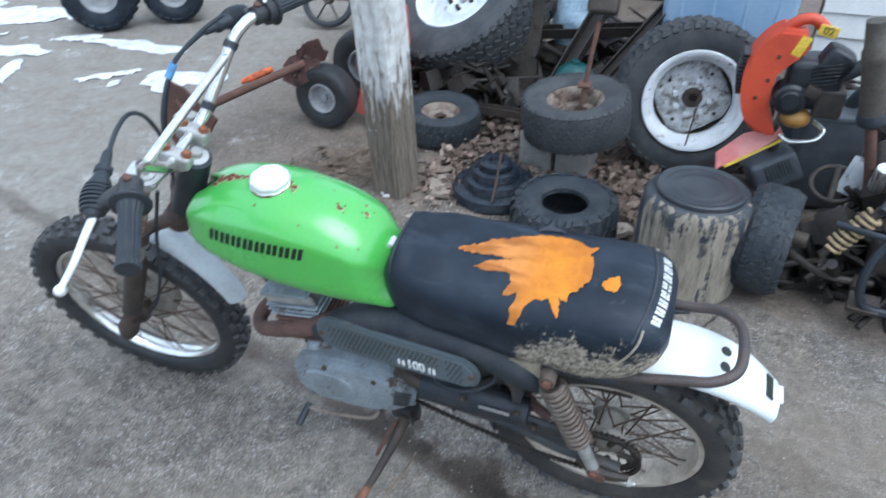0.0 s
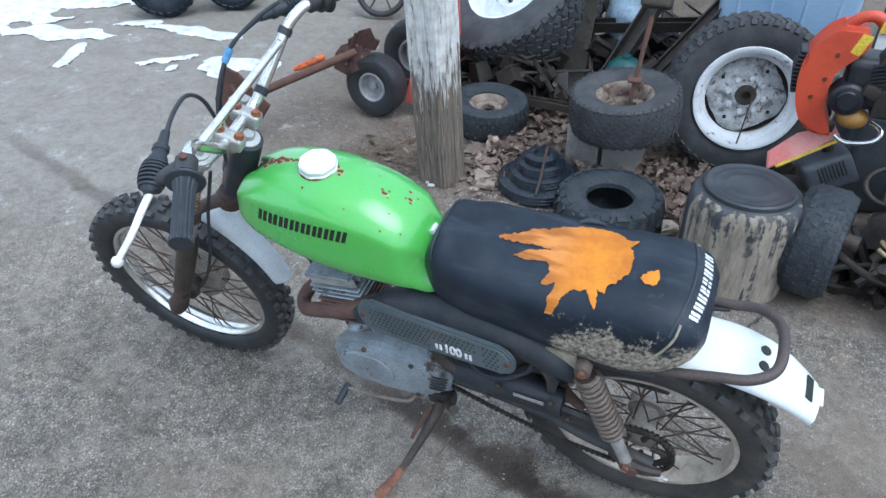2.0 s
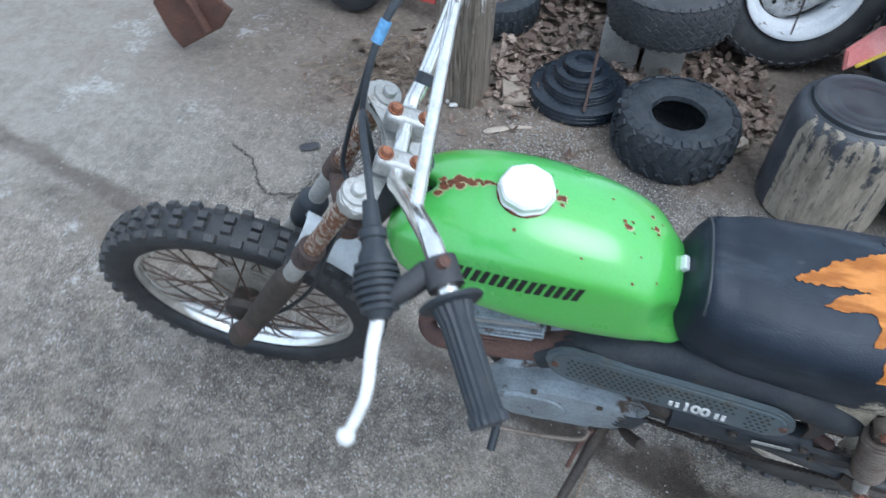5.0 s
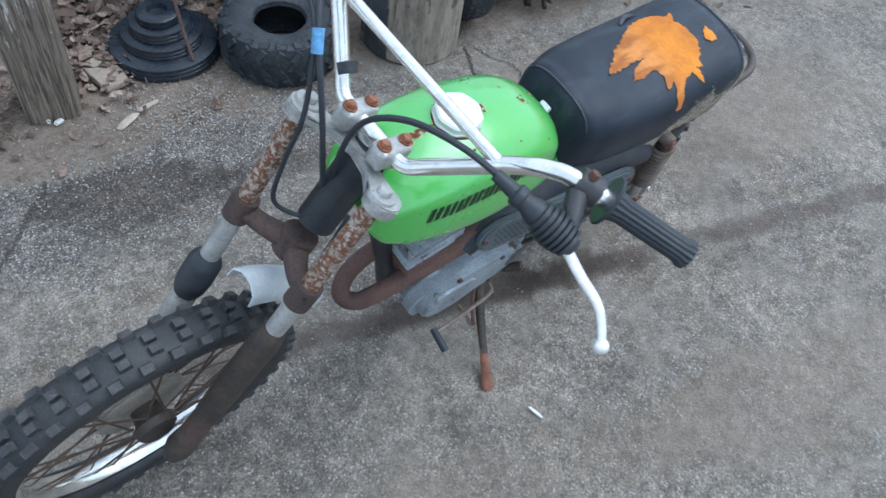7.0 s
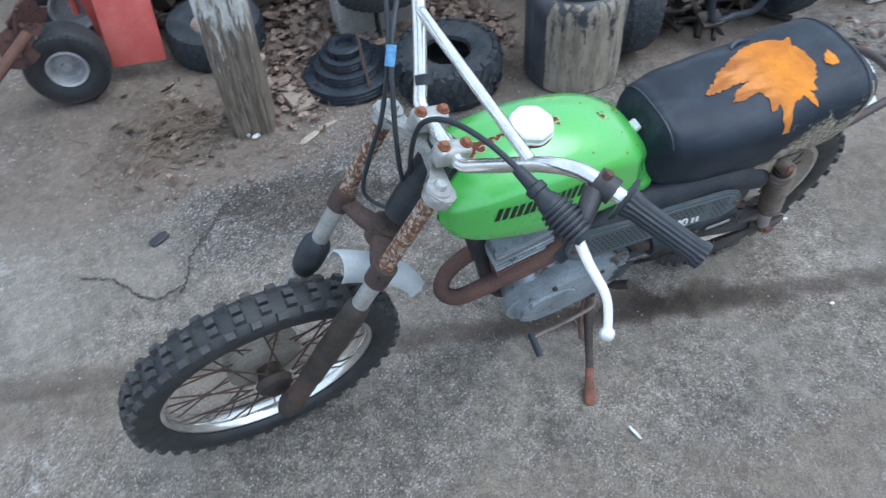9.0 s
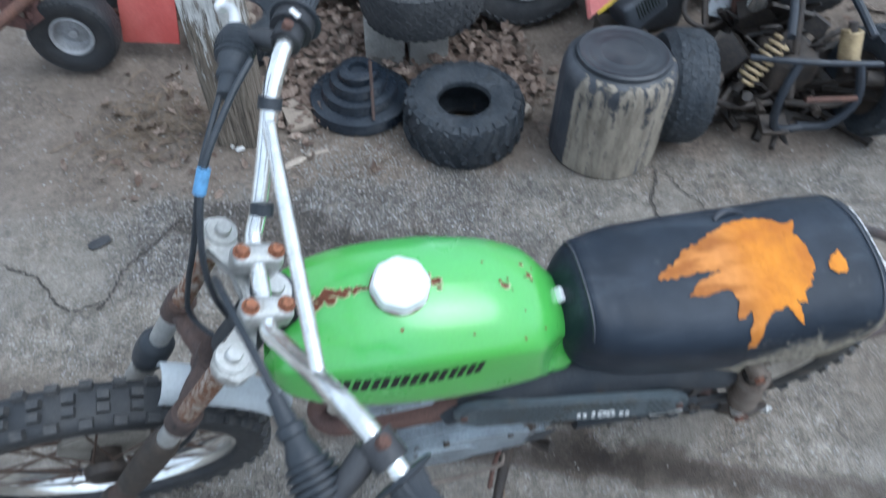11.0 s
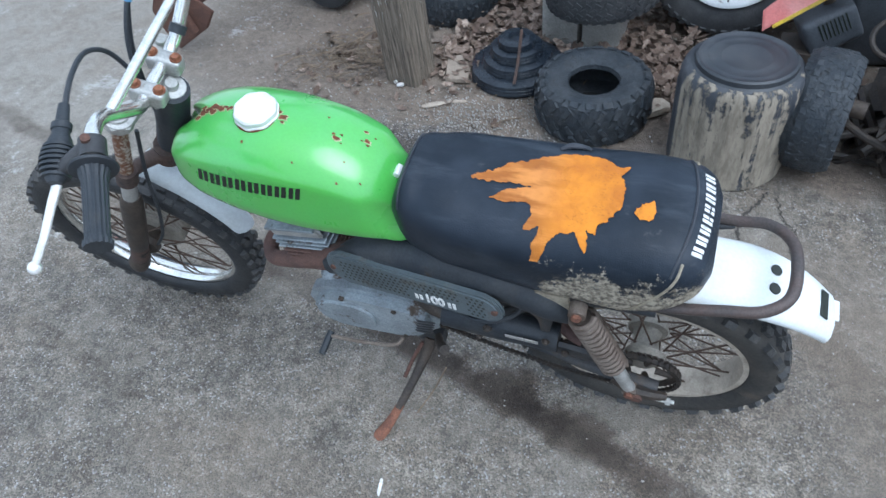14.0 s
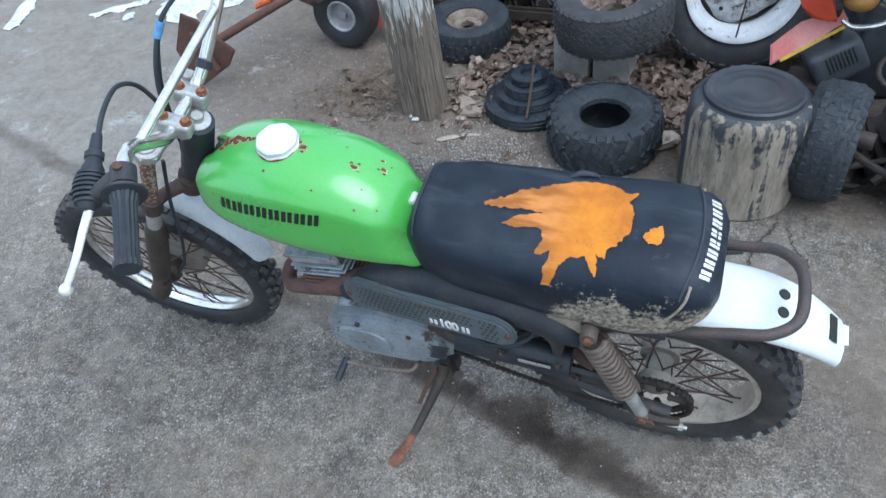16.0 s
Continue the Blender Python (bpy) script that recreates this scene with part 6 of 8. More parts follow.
throttle = part("throttle_housing", bm, DARK_PLASTIC, handlebar, "black throttle and switch housing")
bm = bmesh.new()
slab(bm, Matrix.Translation(grip_at(1, 0.17) + V(0.004, -0.006, 0.0255)) @ Matrix.Rotation(radians(-60), 4, "Z"), 0.016, 0.006, 0.002)
part("housing_mark", bm, WHITE_INK, throttle, "pale worn mark")
for pts in ([(-0.2625, 0.080, 0.937), (-0.258, 0.092, 0.946)], [(-0.227, 0.170, 1.020), (-0.2225, 0.181, 1.0295)]):
    bm = bmesh.new()
    bar(bm, V(*pts[0]), V(*pts[1]), 0.0145, 14)
    part("cable_tie", bm, RUBBER, handlebar, "black rubber band")

# cables
def cable(pts, r, name="cable", material=RUBBER, label=""):
    bm = bmesh.new()
    tube(bm, pts, r, 8, 7)
    return part(name, bm, material, handlebar, label)


cable([(-0.268, -0.192, 1.046), (-0.286, -0.130, 1.052), (-0.306, -0.065, 1.036), (-0.320, -0.016, 0.985), (-0.325, 0.004, 0.90), (-0.325, 0.006, 0.80), (-0.33, 0.004, 0.72)], 0.0042, label="black clutch cable")
cable([(-0.235, 0.20, 1.075), (-0.27, 0.155, 1.06), (-0.312, 0.095, 1.022), (-0.336, 0.040, 0.945), (-0.340, 0.016, 0.86), (-0.33, 0.012, 0.76), (-0.345, 0.004, 0.70)], 0.0042, label="black throttle cable")
cable([(-0.262, 0.22, 1.050), (-0.295, 0.14, 1.040), (-0.316, 0.097, 1.018), (-0.347, 0.060, 0.93), (-0.375, 0.055, 0.84), (-0.390, 0.045, 0.765), (-0.355, 0.005, 0.745), (-0.32, -0.02, 0.755)], 0.0038, label="black brake cable")
cable([(-0.345, -0.055, 0.83), (-0.40, -0.062, 0.70), (-0.45, -0.066, 0.56), (-0.52, -0.055, 0.43), (-0.575, -0.05, 0.36)], 0.004, label="black cable to the front hub")
bm = bmesh.new()
bar(bm, V(-0.309, 0.100, 1.027), V(-0.321, 0.083, 1.005), 0.0078, 10)
part("tape_band", bm, TAPE, handlebar, "blue tape round the cables")

# front fender, curved over the back of the tyre
FC = V(-0.638, 0, 0.297)


def front_fender_ring(t):
    a = radians(22.5 + 41.5 * t)
    r = 0.366 + 0.036 * t
    c, s = math.cos(a), math.sin(a)
    w = (0.025 + 0.007 * t) * min(1.0, 0.86 + 3 * t)
    shape = [(-1, -0.030), (-0.88, -0.008), (-0.4, 0.004), (0, 0.006), (0.4, 0.004), (0.88, -0.008), (1, -0.030)]
    out = [FC + V((r + h) * c, w * y, (r + h) * s) for y, h in shape]
    return out + [FC + V((r + h - 0.004) * c, w * 0.96 * y, (r + h - 0.004) * s) for y, h in shape[::-1]]


front_fender = part("front_fender", loft(bmesh.new(), [k / 20 for k in range(21)], front_fender_ring), FENDER_FRONT, bike, "short pale blue-white plastic front fender", FORK_TURN, smooth=50)


# ---- the scrap heap ----
def upright(x, y, z, yaw=0.0, lean=0.0, roll=0.0):
    """The pose of a wheel that stands on its tread: its axis along y, turned by yaw, leaning back by lean."""
    return pose(x, y, z, lean, roll, yaw)


def flat(x, y, z, tip=0.0, tip_y=0.0, turn=0.0):
    """The pose of a wheel that lies on its side."""
    return Matrix.Translation((x, y, z)) @ pose(0, 0, 0, 90 + tip, tip_y, 0) @ Matrix.Rotation(radians(turn), 4, "Y")


def wooden_post():
    rng = random.Random(5)
    ob = thing("wooden_post", "weathered square wooden post with flaking white paint set in the soil", "post", Matrix.Translation((-0.438, 1.190, -0.03)) @ Matrix.Rotation(radians(6.6), 4, "X") @ Matrix.Rotation(radians(0.2), 4, "Y") @ Matrix.Rotation(radians(-16), 4, "Z"))
    bm = bmesh.new()
    rings = []
    w, d = 0.148, 0.138
    side = 9
    for k in range(61):
        z = 2.3 * k / 60
        ring = []
        for i in range(4 * side):
            e, f = divmod(i, side)
            t = f / side * 2 - 1
            x, y = ((t, -1), (1, t), (-t, 1), (-1, -t))[e]
            corner = 1 - 0.06 * max(0.0, abs(t) - 0.75) / 0.25
            n = 0.004 * noise.noise((x * 9, y * 9, z * 1.4)) + 0.003 * noise.noise((x * 22, y * 22, z * 5))
            wear = 0.012 * max(0.0, 0.12 - z) / 0.12 * noise.noise((x * 4, y * 4, 3))
            ring.append(bm.verts.new((x * w / 2 * corner + n + wear, y * d / 2 * corner + n, z)))
        rings.append(ring)
    n = 4 * side
    for a, b in zip(rings, rings[1:]):
        for i in range(n):
            bm.faces.new((a[i], a[(i + 1) % n], b[(i + 1) % n], b[i]))
    bm.faces.new(rings[0][::-1])
    bm.faces.new(rings[-1])
    part("post_shaft", bm, POST, ob, smooth=40)
    return ob


wooden_post()


def tub():
    ob = thing("plastic_tub", "upturned black plastic tub caked with dried pale mud", "tub", pose(0.732, 0.945, -0.002, 0, 0, -20))
    bm = bmesh.new()

    def wave(a):
        return 1 + 0.018 * max(-0.6, math.sin(18 * a))
    prof = [(0.168, 0.0), (0.174, 0.006), (0.174, 0.03), (0.176, 0.24), (0.1765, 0.285), (0.1755, 0.310), (0.170, 0.330), (0.162, 0.342), (0.150, 0.347)]
    rings = []
    seg = 144
    for k in range(seg):
        a = 2 * math.pi * k / seg
        ring = []
        for r, z in prof:
            f = wave(a) if 0.02 < z < 0.29 else 1.0
            ring.append(bm.verts.new((r * f * math.cos(a), r * f * math.sin(a), z)))
        rings.append(ring)
    for k in range(seg):
        p, q = rings[k], rings[(k + 1) % seg]
        for i in range(len(prof) - 1):
            bm.faces.new((p[i], q[i], q[i + 1], p[i + 1]))
    part("tub_wall", bm, TUB, ob)
    bm = bmesh.new()
    lathe(bm, [(0.152, 0.346), (0.143, 0.351), (0.141, 0.364), (0.134, 0.368), (0.126, 0.3645), (0.110, 0.3635), (0.107, 0.3645), (0.102, 0.3635), (0.074, 0.3635), (0.071, 0.3645), (0.066, 0.3635), (0.0, 0.364)], 72)
    part("tub_base", bm, BUCKET, ob, "dark ringed base of the tub")
    return ob


tub()


def lying_tyre():
    ob = thing("atv_tyre", "loose blue-black all-terrain tyre lying flat on the soil", "tyre", flat(0.285, 1.08, 0.078, 1.5, -1.0, 25))
    rows = [(-0.62, 22, 0.020, 0.046, 0.009, 0.0, 34), (0.62, 22, 0.020, 0.046, 0.009, 0.5, -34), (-0.15, 22, 0.018, 0.040, 0.009, 0.3, 40), (0.2, 22, 0.018, 0.040, 0.009, 0.8, -40),
            (-0.95, 20, 0.036, 0.024, 0.007, 0.5, 0), (0.95, 20, 0.036, 0.024, 0.007, 0.0, 0)]
    fit_tyre(ob, TYRE_DUSTY, "", 0.196, 0.084, 0.160, rows, 72, 0.9, 0.010, 0.010)
    return ob


lying_tyre()


def stepped_weight():
    ob = thing("stepped_hub", "black stepped rubber hub lying beside a rusty rod", "hub", pose(-0.036, 1.285, 0.0, 1, -1, 0) @ Matrix.Diagonal((1.25, 1.25, 0.98, 1)))
    bm = bmesh.new()
    prof = [(0.115, 0.0), (0.138, 0.004)]
    for r, z0, z1, ribs in ((0.143, 0.008, 0.046, 3), (0.106, 0.054, 0.086, 3), (0.080, 0.092, 0.124, 3)):
        for k in range(ribs):
            z = z0 + (z1 - z0) * k / ribs
            q = r - 0.002 * k
            prof += [(q, z), (q, z + (z1 - z0) / ribs * 0.62), (q - 0.0010, z + (z1 - z0) / ribs * 0.74), (q - 0.0010, z + (z1 - z0) / ribs * 0.92)]
        prof += [(r - 0.012, z1 + 0.002), (r - 0.026, z1 + 0.005)]
    prof += [(0.057, 0.132), (0.054, 0.152), (0.046, 0.158), (0.026, 0.158), (0.022, 0.142), (0.0, 0.142)]
    lathe(bm, prof, 56)
    part("hub_body", bm, HUBRUB, ob)
    bm = bmesh.new()
    tube(bm, [(0.022, -0.125, 0.055), (0.026, -0.088, 0.120), (0.030, -0.050, 0.225)], 0.0046, 8, 3, 0.7)
    part("rusty_rod", bm, CLAMP_RUST, ob, "short rusty rod")
    return ob


stepped_weight()


def concrete_blocks():
    first = thing("concrete_block", "weathered grey concrete block under a stacked wheel", "concrete block", pose(0.090, 1.575, 0.0, 0, 0, -6), "blocks under the wheel")
    bm = block((0.145, 0.19, 0.195), 0.008, 2, Matrix.Translation((0, 0, 0.0975)))
    for v in bm.verts:
        v.co += 0.004 * Vector((noise.noise(v.co * 31), noise.noise(v.co * 37), 0))
    part("block_body", bm, CONCRETE, first)
    copy_thing(first, pose(0.246, 1.560, 0.0, 0, 0, -4))


concrete_blocks()


def turf_rows(n, w, h, R):
    """Small interlocking bars in seven rows across the crown, with shoulder lugs."""
    n = int(n * 1.35)
    pitch = 2 * math.pi * R / n
    return [(o, n, pitch * 0.78, w * 0.092, h * 0.8, 0.5 * (i % 2), sk) for i, (o, sk) in enumerate(((-0.72, 32), (-0.48, -32), (-0.24, 32), (0.0, -32), (0.24, 32), (0.48, -32), (0.72, 32)))] + \
           [(-0.93, n, pitch * 0.55, w * 0.10, h * 0.7, 0.0, 0), (0.93, n, pitch * 0.55, w * 0.10, h * 0.7, 0.5, 0)]


def disc_rim(parent, r, w, face, material, dish=0.03, hole=0.03, name="rim", label=""):
    """A pressed steel rim with its dished disc on the -y side at face."""
    bm = bmesh.new()
    lathe(bm, [(r + 0.012, -w / 2), (r + 0.010, -w / 2 + 0.010), (r - 0.006, -w / 2 + 0.016), (r - 0.018, -w / 4), (r - 0.018, w / 4), (r - 0.006, w / 2 - 0.016), (r + 0.010, w / 2 - 0.010), (r + 0.012, w / 2),
               (r - 0.004, w / 2 - 0.006), (r - 0.022, w / 4), (r - 0.022, -w / 4 + 0.01), (r - 0.010, -w / 2 + 0.008)], 56, "y", None, True)
    rim = part(name, bm, material, parent, label)
    bm = bmesh.new()
    lathe(bm, [(hole, face + dish * 0.2), (hole + 0.008, face - dish * 0.1), (r * 0.45, face), (r * 0.55, face + dish * 0.5), (r * 0.8, face + dish), (r - 0.019, face + dish * 1.2), (r - 0.019, face + dish * 1.2 + 0.004), (hole, face + dish + 0.006)], 48, "y", None, True)
    part("wheel_disc", bm, material, rim)
    return rim


def stacked_wheel():
    ob = thing("mower_wheel", "turf-tread mower wheel lying flat on concrete blocks", "wheel", flat(0.222, 1.545, 0.285, 4, -5, 10))
    fit_tyre(ob, TYRE_OLD, "grey-black turf tread tyre", 0.222, 0.112, 0.165, turf_rows(30, 0.165, 0.007, 0.222), 72, 0.93)
    rim = disc_rim(ob, 0.108, 0.13, -0.020, TAN_RIM, 0.02, 0.050, "rim", "rust-stained tan steel rim")
    # solid dark disc; its colour gives the hollow rim its shade
    bm = bmesh.new()
    lathe(bm, [(0.0, -0.030), (0.084, -0.030), (0.084, -0.022), (0.0, -0.022)], 36, "y")
    part("dark_well", bm, GREASE, rim, "dark disc painting the shade of the rim's hollow")
    part("loose_plate", block((0.10, 0.010, 0.07), 0.003, 2, Matrix.Translation((0.020, -0.050, -0.025)) @ Matrix.Rotation(radians(28), 4, "Y") @ Matrix.Rotation(radians(14), 4, "X")), SLAB_METAL, ob, "bent grey plate lying in the rim")
    return ob


stacked_wheel()


def gear_shaft():
    ob = thing("steering_shaft", "rusty steel shaft with gearbox standing in the stacked wheel", "machine part", pose(0, 0, 0))
    bm = bmesh.new()
    tube(bm, [(0.235, 1.585, 0.30), (0.246, 1.63, 0.47), (0.256, 1.68, 0.62)], [0.010, 0.0095, 0.011], 10, 3)
    part("shaft", bm, RUST, ob)
    bm = block((0.052, 0.040, 0.014), 0.005, 2, Matrix.Translation((0.238, 1.60, 0.386)) @ Matrix.Rotation(radians(20), 4, "X"))
    part("flange", bm, RUST, ob)
    part("gearbox", block((0.12, 0.10, 0.09), 0.02, 3, Matrix.Translation((0.262, 1.72, 0.685)) @ Matrix.Rotation(radians(-20), 4, "X")), GREASE, ob, "greasy dark gearbox")
    return ob


gear_shaft()


def tractor_wheel():
    ob = thing("tractor_wheel", "upright tractor wheel with chalky white rim among dead leaves", "wheel", upright(0.662, 1.79, 0.315, 8, -9))
    lugs = [(-0.55, 46, 0.024, 0.075, 0.007, 0.0, 14), (0.55, 46, 0.024, 0.075, 0.007, 0.5, -14), (-0.93, 46, 0.022, 0.026, 0.006, 0.0, 0), (0.93, 46, 0.022, 0.026, 0.006, 0.5, 0)]
    fit_tyre(ob, TYRE_OLD, "worn black lugged tyre", 0.318, 0.196, 0.20, lugs, 80, 0.92)
    bm = bmesh.new()
    lathe(bm, [(0.207, -0.100), (0.209, -0.092), (0.200, -0.088), (0.188, -0.078), (0.180, -0.050), (0.176, 0.0), (0.188, 0.07), (0.207, 0.09), (0.207, 0.097), (0.186, 0.08), (0.168, 0.02), (0.158, -0.020), (0.159, -0.048), (0.168, -0.060), (0.176, -0.064), (0.180, -0.074), (0.184, -0.090), (0.192, -0.096), (0.199, -0.100)], 72, "y", None, True)
    rim = part("rim", bm, WHITE_RIM, ob, "chalky white painted steel rim")
    bm = bmesh.new()
    lathe(bm, [(0.036, -0.012), (0.040, -0.018), (0.052, -0.018), (0.060, -0.008), (0.088, -0.002), (0.112, -0.006), (0.136, -0.002), (0.152, 0.010), (0.152, 0.016), (0.036, 0.006)], 80, "y", None, True, lambda a: 1 + 0.065 * math.cos(4 * a + 0.9) + 0.012 * math.cos(12 * a))
    disc = part("wheel_disc", bm, WHEEL_DISC, rim, "flaking grey wheel disc")
    bm = bmesh.new()
    lathe(bm, [(0.0, 0.0), (0.017, 0.0), (0.018, -0.024), (0.040, -0.024), (0.044, -0.010), (0.044, 0.006), (0.0, 0.006)], 32, "y")
    part("hub_bore", bm, GREASE, disc, "dark rusty hub")
    nut = None
    for k in range(8):
        m = Matrix.Rotation(2 * math.pi * (k + 0.2) / 8, 4, "Y") @ Matrix.Translation((0.070, -0.008, 0))
        if nut is None:
            bm = bmesh.new()
            lathe(bm, [(0.0, -0.014), (0.0095, -0.014), (0.012, -0.004), (0.012, 0.006)], 8, "y")
            nut = part("wheel_nut", bm, WHITE_RIM, disc, "", m)
        else:
            share(nut, "wheel_nut", disc, m)
    hole = None
    for k in range(4):
        m = Matrix.Rotation(2 * math.pi * (k + 0.36) / 4, 4, "Y") @ Matrix.Translation((0.118, -0.0085, 0))
        if hole is None:
            bm = bmesh.new()
            lathe(bm, [(0.0, -0.0015), (0.0080, -0.0015), (0.0080, 0.003)], 8, "y")
            hole = part("disc_hole", bm, INK, disc, "", m)
        else:
            share(hole, "disc_hole", disc, m)
    # dark disc added behind: its colour is the shade in the gaps
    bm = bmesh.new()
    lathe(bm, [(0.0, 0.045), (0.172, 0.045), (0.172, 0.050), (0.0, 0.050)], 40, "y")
    part("inner_flange", bm, GREASE, rim, "dark disc that stands for the shade inside the rim")
    bm = bmesh.new()
    bar(bm, V(0.030, -0.05, 0.055), V(-0.008, -0.115, -0.178), 0.0034, 7)
    part("loose_rod", bm, GREASE, ob, "thin rusty rod leaning in the rim")
    return ob


tractor_wheel()


def big_turf_wheel():
    ob = thing("rear_tractor_wheel", "large turf-tread tractor wheel tilted behind the post", "wheel", pose(-0.53, 2.42, 0.41, -50, 0, -25))
    fit_tyre(ob, TYRE_OLD, "heavy grey-black turf tread tyre", 0.435, 0.230, 0.33, turf_rows(40, 0.33, 0.013, 0.435), 88, 0.93)
    rim = disc_rim(ob, 0.22, 0.25, -0.045, WHITE_RIM, 0.04, 0.03, "rim", "dirty white steel rim")
    nut = None
    for k in range(5):
        m = Matrix.Rotation(2 * math.pi * k / 5, 4, "Y") @ Matrix.Translation((0.065, -0.045, 0))
        if nut is None:
            bm = bmesh.new()
            lathe(bm, [(0.0, -0.03), (0.011, -0.03), (0.013, 0.004)], 8, "y")
            nut = part("wheel_nut", bm, GREASE, rim, "", m)
        else:
            share(nut, "wheel_nut", rim, m)
    return ob


big_turf_wheel()


def scrap_beam(name, label, a, b, w, h, material, roll=0.0):
    """A rolled steel channel from a to b."""
    a, b = Vector(a), Vector(b)
    d = b - a
    m = Matrix.Translation(a) @ d.to_track_quat("X", "Z").to_matrix().to_4x4() @ Matrix.Rotation(radians(roll), 4, "X")
    t = 0.008
    prof = [(-w / 2, -h / 2), (w / 2, -h / 2), (w / 2, h / 2), (w / 2 - t, h / 2), (w / 2 - t, -h / 2 + t), (-w / 2 + t, -h / 2 + t), (-w / 2 + t, h / 2), (-w / 2, h / 2)]
    bm = bmesh.new()
    p = [bm.verts.new((0, y, z)) for y, z in prof]
    q = [bm.verts.new((d.length, y, z)) for y, z in prof]
    n = len(prof)
    for i in range(n):
        bm.faces.new((p[i], p[(i + 1) % n], q[(i + 1) % n], q[i]))
    bm.faces.new(p[::-1])
    bm.faces.new(q)
    ob = thing(name, label, "steel beam", m)
    part("channel", bm, material, ob)
    return ob


# three of these bars are coloured near black to stand for shade
scrap_beam("steel_channel", "greasy steel channel leaning up out of the heap, darkened for shade", (-0.02, 1.92, 0.05), (0.32, 2.30, 0.78), 0.075, 0.05, CHAIN_AND_SHADE, 20)
scrap_beam("steel_channel", "rusty steel rail lying low behind the hub", (-0.62, 1.86, 0.105), (0.06, 1.88, 0.085), 0.05, 0.035, GREASE, 0)
scrap_beam("steel_channel", "steel bar blackened for shade, leaning against the tractor wheel", (0.10, 2.02, 0.02), (0.50, 2.26, 0.56), 0.05, 0.04, CHAIN_AND_SHADE, 40)
scrap_beam("steel_channel", "grimy steel crossbar in the heap, blackened for shade", (-0.35, 2.28, 0.32), (0.45, 2.36, 0.40), 0.06, 0.05, CHAIN_AND_SHADE, 10)


def bent_panel():
    ob = thing("sheet_metal_panel", "bent olive-brown sheet metal panel with rust stains", "metal panel", pose(-0.20, 2.13, 0.0, 0, 0, 12))
    bm = bmesh.new()
    cells, rows = 12, 10
    grid = [[bm.verts.new((-0.11 + 0.22 * i / cells + 0.05 * j / rows, 0.10 * math.sin(0.5 * math.pi * j / rows) + 0.03 * math.cos(2.2 * i / cells), 0.03 + 0.62 * j / rows)) for i in range(cells + 1)] for j in range(rows + 1)]
    for j in range(rows):
        for i in range(cells):
            bm.faces.new((grid[j][i], grid[j][i + 1], grid[j + 1][i + 1], grid[j + 1][i]))
    bmesh.ops.solidify(bm, geom=bm.faces[:], thickness=0.004)
    part("panel_sheet", bm, SLAB_METAL, ob)
    return ob


bent_panel()


def small_lying_wheel():
    ob = thing("trolley_wheel", "small black wheel lying flat behind the post", "wheel", flat(-0.435, 1.735, 0.070, 3, 2, 0))
    fit_tyre(ob, TYRE_DUSTY, "ribbed black tyre", 0.190, 0.088, 0.135, [(o, 34, 0.012, 0.042, 0.005, 0.5 * (i % 2), 0) for i, o in enumerate((-0.7, 0.0, 0.7))], 64, 0.92)
    disc_rim(ob, 0.085, 0.10, -0.005, TAN_RIM, 0.02, 0.03, "rim", "pale rusty rim")
    part("rag", block((0.06, 0.05, 0.04), 0.015, 2, Matrix.Translation((0.02, -0.06, 0.03))), PALE, ob, "pale lump caught in the rim")
    return ob


small_lying_wheel()


def red_machine():
    ob = thing("garden_machine", "weathered red garden machine standing on small rubber wheels", "garden machine", pose(-0.80, 1.78, 0.0, 0, 0, -14))
    bm = block((0.10, 0.30, 0.40), 0.02, 3, Matrix.Translation((-0.040, 0.16, 0.29)))
    for v in bm.verts:
        if v.co.z < 0.2:
            v.co.x = 0.04 + (v.co.x - 0.04) * 0.9
            v.co.y += 0.03
    part("deck", bm, RED_PAINT, ob, "weathered red steel deck")
    part("apron", block((0.20, 0.26, 0.012), 0.004, 2, Matrix.Translation((0.075, -0.045, 0.185)) @ Matrix.Rotation(radians(68), 4, "X") @ Matrix.Rotation(radians(5), 4, "Y")), RED_PAINT, ob, "faded red sloping apron")
    bm = bmesh.new()
    tube(bm, [(-0.12, 0.06, 0.22), (-0.10, 0.08, 0.45), (-0.06, 0.14, 0.72)], 0.013, 10, 3)
    part("handle_tube", bm, RED_PAINT, ob, "red tube")
    bm = bmesh.new()
    bar(bm, V(-0.25, -0.05, 0.14), V(0.10, 0.0, 0.14), 0.012, 10)
    part("axle", bm, RUST, ob)
    for x, y, z, yaw in ((-0.150, -0.165, 0.150, 10), (-0.16, 0.17, 0.20, 10)):
        R = 0.152 if z < 0.16 else 0.185
        m = pose(x, y, z, 0, 0, yaw)
        bm = bmesh.new()
        r = R * 0.46
        lathe(bm, [(0.0, -0.030), (0.016, -0.030), (0.02, -0.018), (r * 0.66, -0.010), (r * 0.78, -0.016), (r * 0.86, -0.046), (r * 0.97, -0.052), (r + 0.003, -0.046), (r + 0.003, 0.042), (0.0, 0.03)], 40, "y")
        wheel = part("wheel", bm, GREY_RIM, ob, "small wheel with grey painted rim", m)
        fit_tyre(wheel, TYRE, "small black turf tyre", R - 0.004, r, 0.115, turf_rows(30, 0.115, 0.005, R), 60, 0.9)
    return ob


red_machine()


